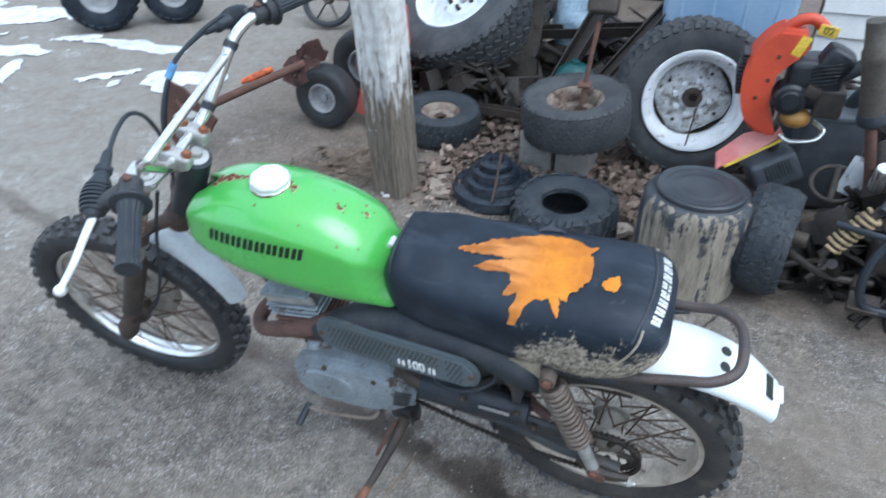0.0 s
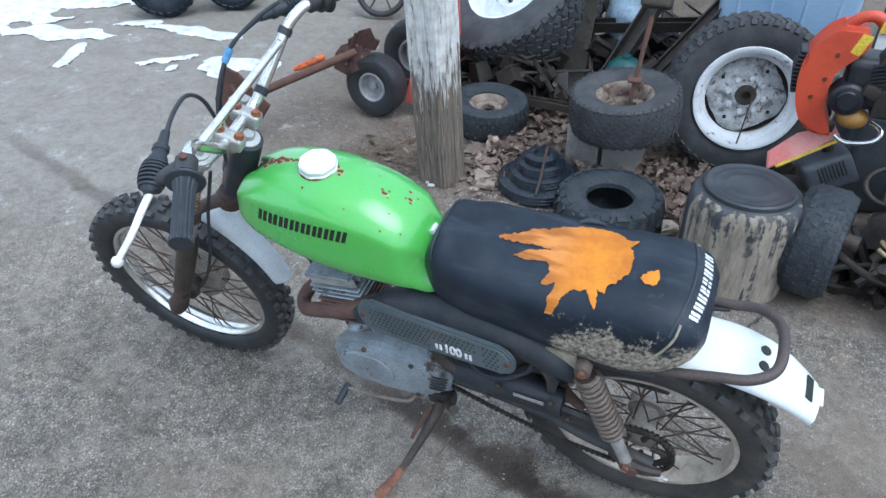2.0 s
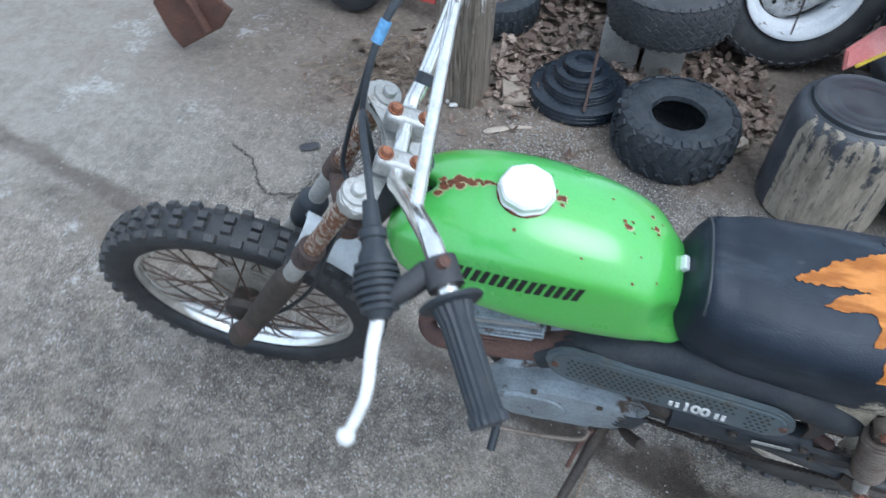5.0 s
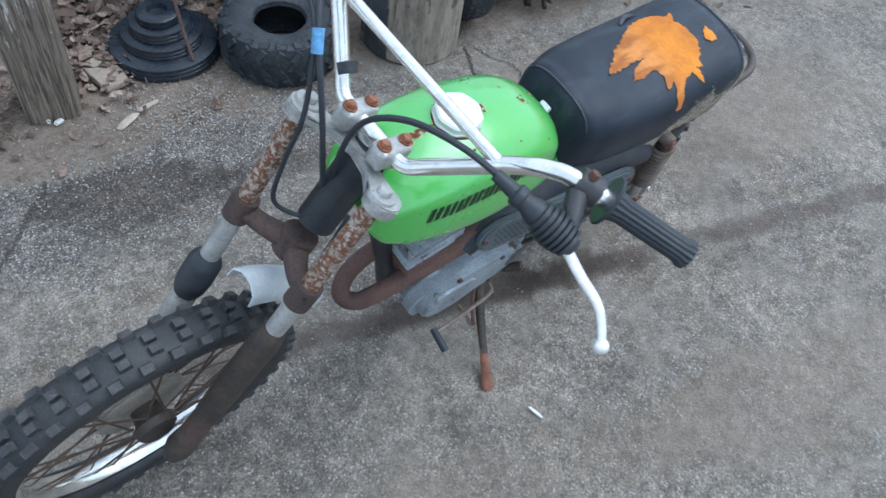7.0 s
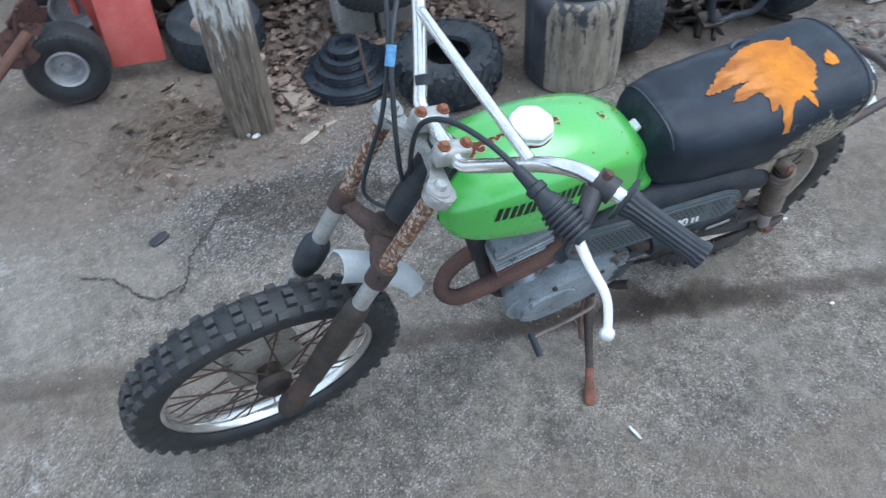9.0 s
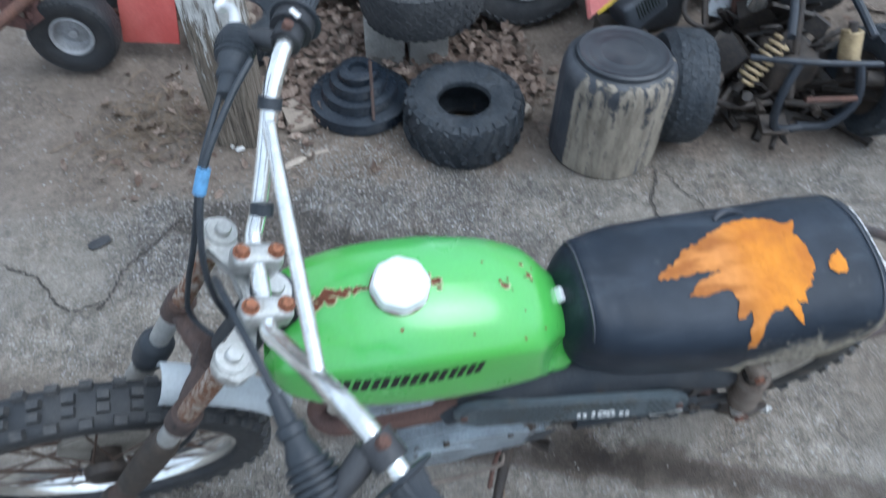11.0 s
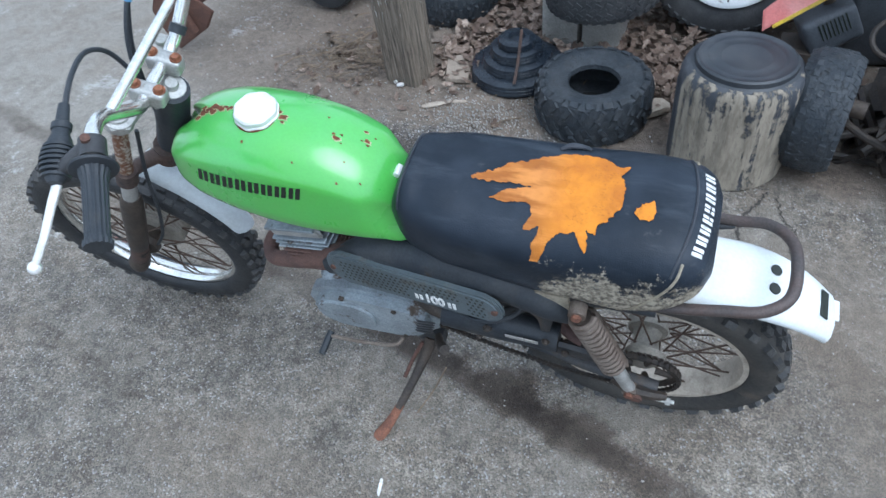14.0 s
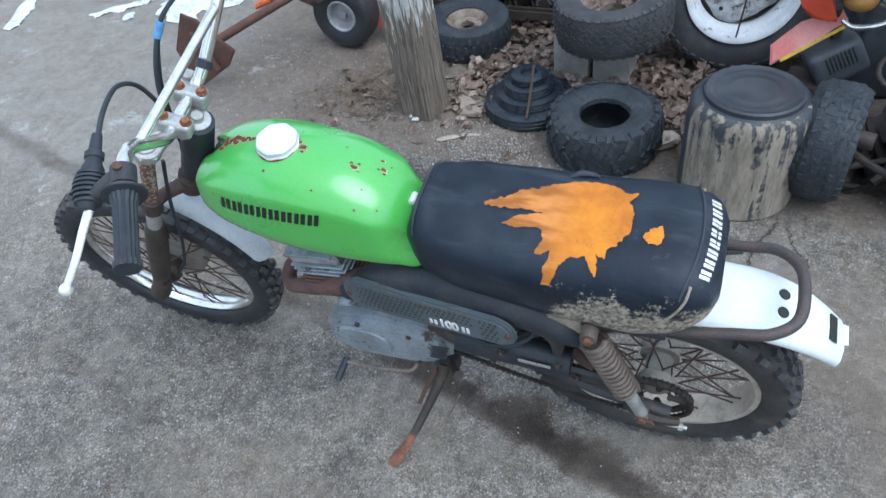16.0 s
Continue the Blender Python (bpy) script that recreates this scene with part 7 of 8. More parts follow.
def plough():
    ob = thing("plough_attachment", "brown rusty plough blade on a steel bar lying on the asphalt", "plough", pose(-1.42, 1.17, 0.0, 0, 0, 0))
    bm = plate([(-0.155, 0.172), (-0.045, 0.352), (0.03, 0.335), (0.155, 0.195), (0.095, 0.115), (-0.083, 0.0), (-0.11, 0.05)], -0.012, 0.004, 0.004)
    bmesh.ops.subdivide_edges(bm, edges=bm.edges[:], cuts=3, use_grid_fill=True)
    for v in bm.verts:
        side = (v.co.x * 0.86 - (v.co.z - 0.17) * 0.5)
        v.co.y += 0.9 * side * side - 0.1 * (v.co.z - 0.17)
    part("blade", bm, RUST, ob, "curved brown rusty steel blade")
    bm = bmesh.new()
    tube(bm, [(-0.02, -0.012, 0.275), (0.03, -0.022, 0.19), (0.055, -0.016, 0.11)], 0.016, 8, 3, 0.6)
    part("blade_rib", bm, RUST, ob)
    bm = bmesh.new()
    tube(bm, [(0.02, 0.0, 0.20), (0.14, 0.15, 0.245), (0.37, 0.42, 0.325)], 0.019, 10, 3)
    part("draw_bar", bm, RUST, ob)
    bm = bmesh.new()
    tube(bm, [(0.15, 0.225, 0.280), (0.20, 0.275, 0.296), (0.25, 0.335, 0.315)], [0.008, 0.014, 0.011], 10, 3, 1.3)
    part("clamp_sleeve", bm, surface("flaky_orange_paint", (0.62, 0.13, 0.025), (0.40, 0.09, 0.03), 16, 0.7, 0, 0.3, 160, stain=(0.15, 0.075, 0.05), cover=0.50, stain_scale=30), ob, "flaky orange painted sleeve")
    at = pose(0.27, 0.40, 0.26, -14, 0, 24)
    bm = plate([(-0.01, -0.02), (0.05, -0.055), (0.16, -0.01), (0.17, 0.06), (0.10, 0.105), (0.03, 0.085), (0.0, 0.05)], -0.006, 0.006, 0.003)
    bmesh.ops.transform(bm, matrix=at, verts=bm.verts)
    plate_ob = part("hitch_plate", bm, HITCH, ob, "bent dark rusty hitch plate with bolts")
    wing = at @ Matrix.Translation((0.10, 0.012, 0.06)) @ Matrix.Rotation(radians(28), 4, "X")
    bm = plate([(-0.03, 0.0), (0.09, 0.0), (0.115, 0.05), (0.09, 0.06), (0.075, 0.12), (0.02, 0.105), (-0.01, 0.07), (-0.035, 0.06)], -0.005, 0.005, 0.002)
    bmesh.ops.transform(bm, matrix=wing, verts=bm.verts)
    part("hitch_wing", bm, HITCH, plate_ob, "upright rusty bracket wing")
    bm = bmesh.new()
    tube(bm, [at @ V(0.07, -0.012, -0.02), at @ V(0.075, -0.014, 0.06), wing @ V(0.01, -0.012, 0.10)], 0.010, 8, 3, 0.6)
    part("hitch_rib", bm, HITCH, plate_ob)
    for x, z in ((0.05, 0.0), (0.125, 0.03), (0.105, 0.085)):
        bm = bmesh.new()
        lathe(bm, [(0.0, -0.014), (0.006, -0.014), (0.008, -0.010), (0.008, 0.0)], 10, "y", at @ Matrix.Translation((x, 0, z)))
        part("bolt_head", bm, SHOCKMETAL, plate_ob, "pale worn bolt")
    return ob


plough()


def orange_engine():
    ob = thing("blower_engine", "orange cased portable engine resting on the scrap heap", "engine", pose(0.90, 1.40, 0.47, 0, 0, 0))
    # casing: a crescent shell open towards the engine
    outer = smooth_curve([0, 1, 2, 3, 4, 5], [0.055, -0.030, -0.085, -0.092, -0.050, 0.0])
    outer_z = smooth_curve([0, 1, 2, 3, 4, 5], [-0.085, -0.070, 0.030, 0.160, 0.245, 0.290])
    inner = smooth_curve([0, 1, 2, 3, 4], [0.066, 0.084, 0.022, -0.008, 0.050])
    inner_z = smooth_curve([0, 1, 2, 3, 4], [0.290, 0.225, 0.155, 0.070, -0.070])
    outline = [(outer(5 * k / 18), outer_z(5 * k / 18)) for k in range(19)] + [(inner(4 * k / 14), inner_z(4 * k / 14)) for k in range(15)]
    case = part("casing", plate(outline, -0.055, 0.075, 0.012), ORANGE, ob, "scuffed orange plastic casing")
    bm = bmesh.new()
    tube(bm, [(0.0, 0.0, 0.250), (0.015, -0.005, 0.290), (0.045, -0.010, 0.315), (0.085, -0.010, 0.318), (0.125, -0.005, 0.285)], [0.022, 0.019, 0.018, 0.019, 0.020], 12, 4)
    part("carry_handle", bm, ORANGE, case, "orange carrying handle")
    for x, z in ((0.0, 0.20), (-0.015, 0.115), (-0.04, 0.05)):
        bm = bmesh.new()
        lathe(bm, [(0, -0.004), (0.007, -0.004), (0.008, 0.002)], 10, "y", Matrix.Translation((x, -0.055, z)))
        part("casing_screw", bm, RUST_CHIP, case)
    slat = None
    for k in range(11):
        m = Matrix.Translation((-0.100 + 0.0022 * abs(k - 5), 0.02, 0.045 + 0.014 * k))
        if slat is None:
            slat = part("grille_slat", block((0.035, 0.085, 0.006), 0.002, 1), DARK_PLASTIC, ob, "dark cooling slat", m)
        else:
            share(slat, "grille_slat", ob, m)
    part("engine_block", block((0.17, 0.14, 0.17), 0.03, 3, Matrix.Translation((0.130, 0.0, 0.115))), ENGINE_BLACK, ob, "dusty black engine block")
    cooling = None
    for k in range(6):
        m = Matrix.Translation((0.150, -0.066, 0.130 + 0.013 * k)) @ Matrix.Rotation(radians(-14), 4, "Y")
        if cooling is None:
            cooling = part("cooling_fin", block((0.085, 0.030, 0.005), 0.0015, 1), ENGINE_BLACK, ob, "black cooling fin", m)
        else:
            share(cooling, "cooling_fin", ob, m)
    part("carburettor", block((0.05, 0.05, 0.04), 0.010, 2, Matrix.Translation((0.125, -0.075, 0.105)) @ Matrix.Rotation(radians(20), 4, "Y")), GREASE, ob, "greasy carburettor")
    part("air_filter", block((0.10, 0.10, 0.10), 0.03, 3, Matrix.Translation((0.175, -0.03, 0.195)) @ Matrix.Rotation(radians(24), 4, "Y")), ENGINE_BLACK, ob)
    part("muffler", block((0.09, 0.09, 0.10), 0.012, 3, Matrix.Translation((0.190, -0.03, 0.06))), GREASE, ob)
    bm = bmesh.new()
    lathe(bm, [(0.0, -0.056), (0.030, -0.056), (0.034, -0.050), (0.046, -0.048), (0.054, -0.038), (0.054, 0.04), (0.0, 0.05)], 28, "y", Matrix.Translation((0.066, -0.045, 0.066)))
    part("recoil_drum", bm, ENGINE_BLACK, ob)
    bm = bmesh.new()
    tube(bm, [(0.17, 0.0, 0.10), (0.22, 0.0, 0.145), (0.29, 0.01, 0.19)], [0.020, 0.024, 0.026], 12, 3)
    part("exhaust_stub", bm, RUBBER, ob, "black pipe stub")
    bm = bmesh.new()
    bmesh.ops.create_uvsphere(bm, u_segments=24, v_segments=14, radius=0.050, matrix=Matrix.Translation((0.104, -0.040, -0.008)) @ Matrix.Diagonal((1, 0.9, 0.75, 1)))
    part("fuel_tank", bm, AMBER, ob, "amber translucent fuel tank")
    bm = bmesh.new()
    tube(bm, [(0.070, -0.03, -0.085), (0.110, -0.045, -0.100), (0.185, -0.05, -0.080), (0.205, -0.03, -0.050), (0.170, 0.0, -0.035)], 0.0085, 10, 5)
    part("guard_loop", bm, CHROME, ob, "bright bent metal guard")
    bm = block((0.034, 0.012, 0.070), 0.004, 2, Matrix.Translation((0.058, -0.050, 0.240)) @ Matrix.Rotation(radians(20), 4, "Y"))
    part("warning_label", bm, YELLOW, ob, "yellow label")
    tag = part("number_tag", block((0.060, 0.006, 0.036), 0.002, 1, Matrix.Translation((0.128, -0.030, 0.290)) @ Matrix.Rotation(radians(10), 4, "Y")), YELLOW, ob, "yellow tag with the digits 02")
    curve = bpy.data.curves.new("digits", "FONT")
    curve.body, curve.size, curve.extrude, curve.align_x, curve.align_y = "02", 0.034, 0.0006, "CENTER", "CENTER"
    temp = new("digits", curve)
    me = bpy.data.meshes.new_from_object(temp.evaluated_get(bpy.context.evaluated_depsgraph_get()))
    bpy.data.objects.remove(temp)
    me.materials.append(INK)
    digits = new("digits", me)
    digits.parent = tag
    digits.matrix_basis = Matrix.Translation((0.128, -0.0338, 0.290)) @ Matrix.Rotation(radians(10), 4, "Y") @ Matrix.Rotation(radians(90), 4, "X")
    bm = bmesh.new()
    tube(bm, [(0.05, 0.03, -0.07), (0.10, 0.06, -0.28), (0.12, 0.08, -0.465)], 0.02, 10, 3)
    part("support_tube", bm, GREASE, ob)
    return ob


orange_engine()


def red_cover():
    ob = thing("machine_cover", "faded red plastic machine cover with yellow strip and slotted grey housing", "machine cover", pose(0.885, 1.40, 0.235, 0, 0, 0))
    a, b = V(-0.112, -0.03, 0.0), V(0.100, 0.03, 0.140)
    d = (b - a).normalized()
    n_ = V(0.25, -0.75, 0.6)
    n_ = (n_ - d * n_.dot(d)).normalized()
    m = Matrix.Translation(a) @ Matrix((d, -n_, d.cross(-n_))).transposed().to_4x4()
    length = (b - a).length
    bm = plate([(0.0, -0.028), (0.03, 0.030), (length * 0.55, 0.050), (length, 0.022), (length, -0.020), (length * 0.5, -0.030)], -0.012, 0.02, 0.006)
    bmesh.ops.transform(bm, matrix=m, verts=bm.verts)
    part("cover_shell", bm, FADED_RED, ob, "faded pinkish red plastic shell")
    bm = block((length * 0.85, 0.010, 0.012), 0.003, 2, m @ Matrix.Translation((length * 0.55, -0.012, -0.031)))
    part("yellow_strip", bm, YELLOW, ob, "faded yellow strip")
    hm = Matrix.Translation((0.105, 0.02, -0.01)) @ Matrix.Rotation(radians(-30), 4, "Y") @ Matrix.Rotation(radians(15), 4, "Z")
    housing = part("slotted_housing", block((0.17, 0.13, 0.13), 0.025, 3, hm), HOUSING, ob, "blue-grey plastic housing with cooling slots")
    slot = None
    for k in range(8):
        m2 = hm @ Matrix.Translation((-0.035 + 0.012 * k, -0.062, 0.015))
        if slot is None:
            slot = part("slot", block((0.005, 0.010, 0.06), 0.001, 1), INK, housing, "dark slot", m2)
        else:
            share(slot, "slot", housing, m2)
    part("prop_block", block((0.16, 0.14, 0.155), 0.01, 2, Matrix.Translation((0.06, 0.01, -0.158))), GREASE, ob)
    return ob


red_cover()


def quad_frame():
    ob = thing("quad_bike", "stripped quad bike chassis with gold springs and bare tube frame", "quad bike", pose(1.30, 0.93, 0.0, 0, 0, -8))
    rows = [(o, 30, 0.026, 0.019, 0.0042, 0.5 * (i % 2), 16 * (i % 3 - 1)) for i, o in enumerate((-0.86, -0.52, -0.17, 0.17, 0.52, 0.86))]
    data = None
    for x, y, yaw in ((-0.333, 0.00, 86), (0.345, 0.02, 100)):
        m = pose(x, y, 0.189, 0, 0, yaw)
        bm = bmesh.new()
        lathe(bm, [(0.0, -0.05), (0.03, -0.05), (0.05, -0.02), (0.085, -0.03), (0.104, -0.07), (0.104, 0.07), (0.0, 0.05)], 36, "y")
        wheel = part("wheel", bm, GREASE, ob, "dark steel wheel", m)
        fit_tyre(wheel, TYRE_DUSTY, "scuffed all-terrain tyre", 0.182, 0.095, 0.150, rows, 64, 0.70)
    front_tubes = (("upper_rail", [(-0.16, -0.05, 0.33), (0.0, -0.10, 0.345), (0.24, -0.09, 0.33)], 0.010, QUADTUBE), ("front_hoop", [(-0.02, -0.09, 0.34), (-0.05, -0.12, 0.22), (-0.02, -0.12, 0.11), (0.10, -0.10, 0.10)], 0.014, QUADTUBE),
                   ("front_hoop", [(0.17, -0.09, 0.335), (0.20, -0.12, 0.22), (0.15, -0.12, 0.12), (0.06, -0.10, 0.10)], 0.014, QUADTUBE), ("lower_arm", [(-0.30, 0.0, 0.19), (-0.15, -0.03, 0.13), (0.0, 0.0, 0.12)], 0.012, GREASE),
                   ("lower_arm", [(0.31, -0.02, 0.19), (0.20, -0.03, 0.13), (0.05, 0.0, 0.12)], 0.012, GREASE), ("tie_rod", [(0.02, -0.14, 0.235), (0.18, -0.14, 0.240)], 0.009, RUST))
    rear_tubes = (("main_rail", [(-0.05, -0.06, 0.12), (-0.04, 0.20, 0.13), (-0.02, 0.55, 0.16)], 0.015, GREASE), ("main_rail", [(0.14, -0.06, 0.12), (0.13, 0.20, 0.13), (0.12, 0.55, 0.16)], 0.015, GREASE),
                  ("steering_column", [(0.05, -0.02, 0.15), (0.05, 0.12, 0.36), (0.05, 0.24, 0.54)], 0.012, GREASE), ("upper_rail", [(-0.06, -0.05, 0.40), (0.0, 0.15, 0.46), (0.03, 0.40, 0.44)], 0.013, QUADTUBE), ("upper_rail", [(0.20, -0.05, 0.40), (0.16, 0.15, 0.47), (0.13, 0.40, 0.44)], 0.013, QUADTUBE))
    for name, pts, r, mat_ in front_tubes + rear_tubes:
        bm = bmesh.new()
        tube(bm, pts, r, 9, 4)
        part(name, bm, mat_, ob)
    for top, low in ((V(-0.065, -0.03, 0.385), V(-0.158, -0.06, 0.245)), (V(0.14, -0.02, 0.41), V(0.150, -0.06, 0.32))):
        d = low - top
        u = d.normalized()
        sd = u.orthogonal().normalized()
        up = u.cross(sd)
        bm = bmesh.new()
        bar(bm, top - u * 0.02, low + u * 0.03, 0.014, 12)
        damper = part("damper", bm, GREASE, ob)
        bm = bmesh.new()
        n, turns = 120, 8
        tube(bm, [top + d * (0.04 + 0.92 * k / n) + 0.027 * (math.cos(2 * math.pi * turns * k / n) * sd + math.sin(2 * math.pi * turns * k / n) * up) for k in range(n + 1)], 0.0062, 7, 1)
        part("coil_spring", bm, SPRING, damper, "golden painted coil spring")
    part("gear_case", block((0.17, 0.16, 0.14), 0.03, 3, Matrix.Translation((0.05, 0.10, 0.20))), GREASE, ob)
    part("engine_lump", block((0.24, 0.30, 0.26), 0.05, 3, Matrix.Translation((0.05, 0.42, 0.25))), GREASE, ob, "greasy dark engine")
    part("air_box", block((0.20, 0.16, 0.14), 0.03, 3, Matrix.Translation((0.10, 0.28, 0.42)) @ Matrix.Rotation(radians(14), 4, "Z")), DARK_PLASTIC, ob, "dusty black air box")
    for x, y, yaw in ((-0.30, 0.80, 84), (0.40, 0.78, 97)):
        bm = bmesh.new()
        lathe(bm, [(0.0, -0.05), (0.03, -0.05), (0.05, -0.02), (0.085, -0.03), (0.104, -0.07), (0.104, 0.07), (0.0, 0.05)], 32, "y")
        wheel = part("wheel", bm, GREASE, ob, "dark steel wheel", pose(x, y, 0.222, 0, 0, yaw))
        fit_tyre(wheel, TYRE_DUSTY, "scuffed all-terrain tyre", 0.215, 0.10, 0.20, rows, 56, 0.84)
    part("skid_plate", block((0.09, 0.07, 0.02), 0.006, 2, Matrix.Translation((-0.02, -0.10, 0.105)) @ Matrix.Rotation(radians(20), 4, "X")), GREASE, ob, "dull bent skid plate")
    bm = bmesh.new()
    lathe(bm, [(0.0, 0.0), (0.024, 0.0), (0.028, 0.02), (0.028, 0.08), (0.024, 0.095), (0.0, 0.095)], 28, "z", Matrix.Translation((-0.06, 0.22, 0.34)) @ Matrix.Rotation(radians(20), 4, "X"))
    part("chrome_canister", bm, CHROME, ob, "bright chrome canister")
    for x, y, z in ((-0.25, -0.03, 0.24), (0.27, -0.05, 0.25)):
        bm = bmesh.new()
        bar(bm, V(x - 0.03, y, z), V(x + 0.03, y - 0.01, z), 0.025, 14)
        part("brake_drum", bm, GREASE, ob)
    bm = bmesh.new()
    tube(bm, [V(-0.17 + 0.075 * math.cos(a), 0.33 + 0.045 * math.sin(a), 0.27 + 0.045 * math.sin(a)) for a in [2 * math.pi * k / 24 for k in range(25)]], 0.009, 8, 1)
    bar(bm, V(-0.17, 0.285, 0.225), V(-0.17, 0.375, 0.315), 0.012, 8)
    part("ring_bracket", bm, GREASE, ob, "dark ring-shaped bracket")
    return ob


quad_frame()


def leaning_strut():
    ob = thing("fork_strut", "pale grey cylinder with black collar on a rusty tube", "machine part")
    foot, neck, top = V(1.335, 1.26, 0.0), V(1.210, 1.25, 0.525), V(1.130, 1.245, 0.850)
    bm = bmesh.new()
    tube(bm, [foot, foot.lerp(neck, 0.45) + V(0.012, 0, 0), neck], [0.022, 0.019, 0.017], 12, 5)
    part("rusty_tube", bm, RUST, ob, "bent rusty tube")
    bm = bmesh.new()
    u = (top - neck).normalized()
    lathe(bm, [(0.0, -0.016), (0.030, -0.016), (0.043, -0.004), (0.045, 0.014), (0.041, 0.030), (0.0, 0.032)], 28, "z", Matrix.Translation(neck) @ u.to_track_quat("Z", "Y").to_matrix().to_4x4())
    part("collar", bm, RUBBER, ob, "black rubber collar")
    bm = bmesh.new()
    lathe(bm, [(0.0, 0.03), (0.038, 0.03), (0.038, 0.20), (0.041, 0.205), (0.041, 0.235), (0.036, 0.245), (0.034, 0.33), (0.0, 0.335)], 28, "z", Matrix.Translation(neck) @ u.to_track_quat("Z", "Y").to_matrix().to_4x4())
    part("cylinder", bm, SLAB_METAL, ob, "dull grey cylinder")
    return ob


leaning_strut()


def sheet_scrap():
    ob = thing("metal_sheet", "bright bent scrap of sheet metal in the heap", "sheet metal", pose(1.235, 1.29, 0.30, 62, 10, -20))
    bm = bmesh.new()
    cols = []
    for k in range(9):
        t = k / 8 - 0.5
        z = 0.018 * math.cos(2.4 * t) + 0.004 * noise.noise((k * 0.7, 0, 4))
        cols.append([bm.verts.new((0.075 * t + 0.004 * noise.noise((k, 2, 0)), y, z)) for y in (-0.065, -0.02, 0.03, 0.068)])
    for a, b in zip(cols, cols[1:]):
        for i in range(3):
            bm.faces.new((a[i], b[i], b[i + 1], a[i + 1]))
    bmesh.ops.solidify(bm, geom=bm.faces[:], thickness=0.0025)
    part("sheet", bm, WHITE_RIM, ob)
    part("prop", bar(bmesh.new(), V(0.0, -0.06, -0.005), V(0.02, -0.20, -0.14), 0.012, 8), GREASE, ob, "dark iron bar behind the sheet")
    return ob


sheet_scrap()


def dark_bin():
    ob = thing("plastic_bin", "dusty dark blue-grey plastic bin under the orange engine", "bin", pose(1.16, 1.66, 0.0, 0, 0, 12))
    bm = block((0.27, 0.26, 0.40), 0.03, 3, Matrix.Translation((0, 0, 0.20)))
    for v in bm.verts:
        f = 0.82 + 0.45 * v.co.z
        v.co.x *= f
        v.co.y *= f
    part("bin_body", bm, HOUSING, ob)
    part("bin_rim", block((0.29, 0.28, 0.022), 0.008, 2, Matrix.Translation((0, 0, 0.402))), HOUSING, ob)
    bm = bmesh.new()
    tube(bm, [(0.06, -0.02, 0.41), (0.10, -0.06, 0.52), (0.17, -0.10, 0.63)], [0.026, 0.026, 0.024], 14, 4)
    part("black_hose", bm, RUBBER, ob, "stub of black hose")
    return ob


dark_bin()


def scrap_pile(cx, cy, rx, ry, height, count, seed, bars=0.35):
    """A jumble of bars, plates and lumps that fills the back of the heap."""
    rng = random.Random(seed)
    bm = bmesh.new()
    for _ in range(count):
        a, d = rng.uniform(0, 2 * math.pi), math.sqrt(rng.random())
        x, y = cx + rx * d * math.cos(a), cy + ry * d * math.sin(a)
        top = height * (1 - 0.75 * d * d)
        z = rng.uniform(0.0, top)
        kind = rng.random()
        m = pose(x, y, z, rng.uniform(-50, 50), rng.uniform(-50, 50), rng.uniform(0, 180))
        if kind < bars:
            half = rng.uniform(0.08, 0.24)
            bar(bm, m @ V(-half, 0, 0), m @ V(half, 0, 0), rng.uniform(0.006, 0.018), 7)
        elif kind < 0.7:
            slab(bm, m, rng.uniform(0.06, 0.22), rng.uniform(0.04, 0.12), rng.uniform(0.004, 0.02), 0.96)
        elif kind < 0.88:
            slab(bm, m, rng.uniform(0.05, 0.14), rng.uniform(0.05, 0.12), rng.uniform(0.05, 0.10), 0.8)
        else:
            r = rng.uniform(0.03, 0.07)
            tube(bm, [m @ V(r * math.cos(q), r * math.sin(q), 0) for q in [2 * math.pi * k / 14 for k in range(15)]], r * 0.22, 6, 1)
    # the near-black colour puts the heap's deep shade into the scrap
    return tagged(finish("scrap_pile", bm, CHAIN_AND_SHADE, smooth=30), "jumbled heap of scrap metal, blackened in place of shade", "scrap", kind="stuff")


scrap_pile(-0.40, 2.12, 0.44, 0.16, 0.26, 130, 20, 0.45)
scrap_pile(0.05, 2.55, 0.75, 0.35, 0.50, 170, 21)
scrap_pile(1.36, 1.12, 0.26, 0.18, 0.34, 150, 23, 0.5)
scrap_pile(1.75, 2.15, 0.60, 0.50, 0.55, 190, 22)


def storage_tote():
    ob = thing("storage_tote", "translucent blue plastic storage tote behind the heap", "storage box", pose(0.74, 2.42, 0.0, 0, 0, 3))
    bm = block((0.58, 0.40, 0.50), 0.03, 3, Matrix.Translation((0, 0, 0.44)))
    for v in bm.verts:
        f = 0.9 + 0.1 * min(max((v.co.z - 0.19) / 0.5, 0), 1)
        v.co.x *= f
        v.co.y *= f
    part("tote_body", bm, TOTE, ob)
    for k in range(4):
        part("tote_rib", block((0.014, 0.012, 0.40), 0.004, 2, Matrix.Translation((-0.20 + 0.135 * k, -0.192, 0.45))), TOTE, ob)
    part("tote_lid", block((0.62, 0.44, 0.03), 0.01, 2, Matrix.Translation((0, 0, 0.70))), TOTE, ob)
    part("crate_under", block((0.50, 0.36, 0.19), 0.01, 2, Matrix.Translation((0, 0, 0.095))), GREASE, ob)
    return ob


storage_tote()


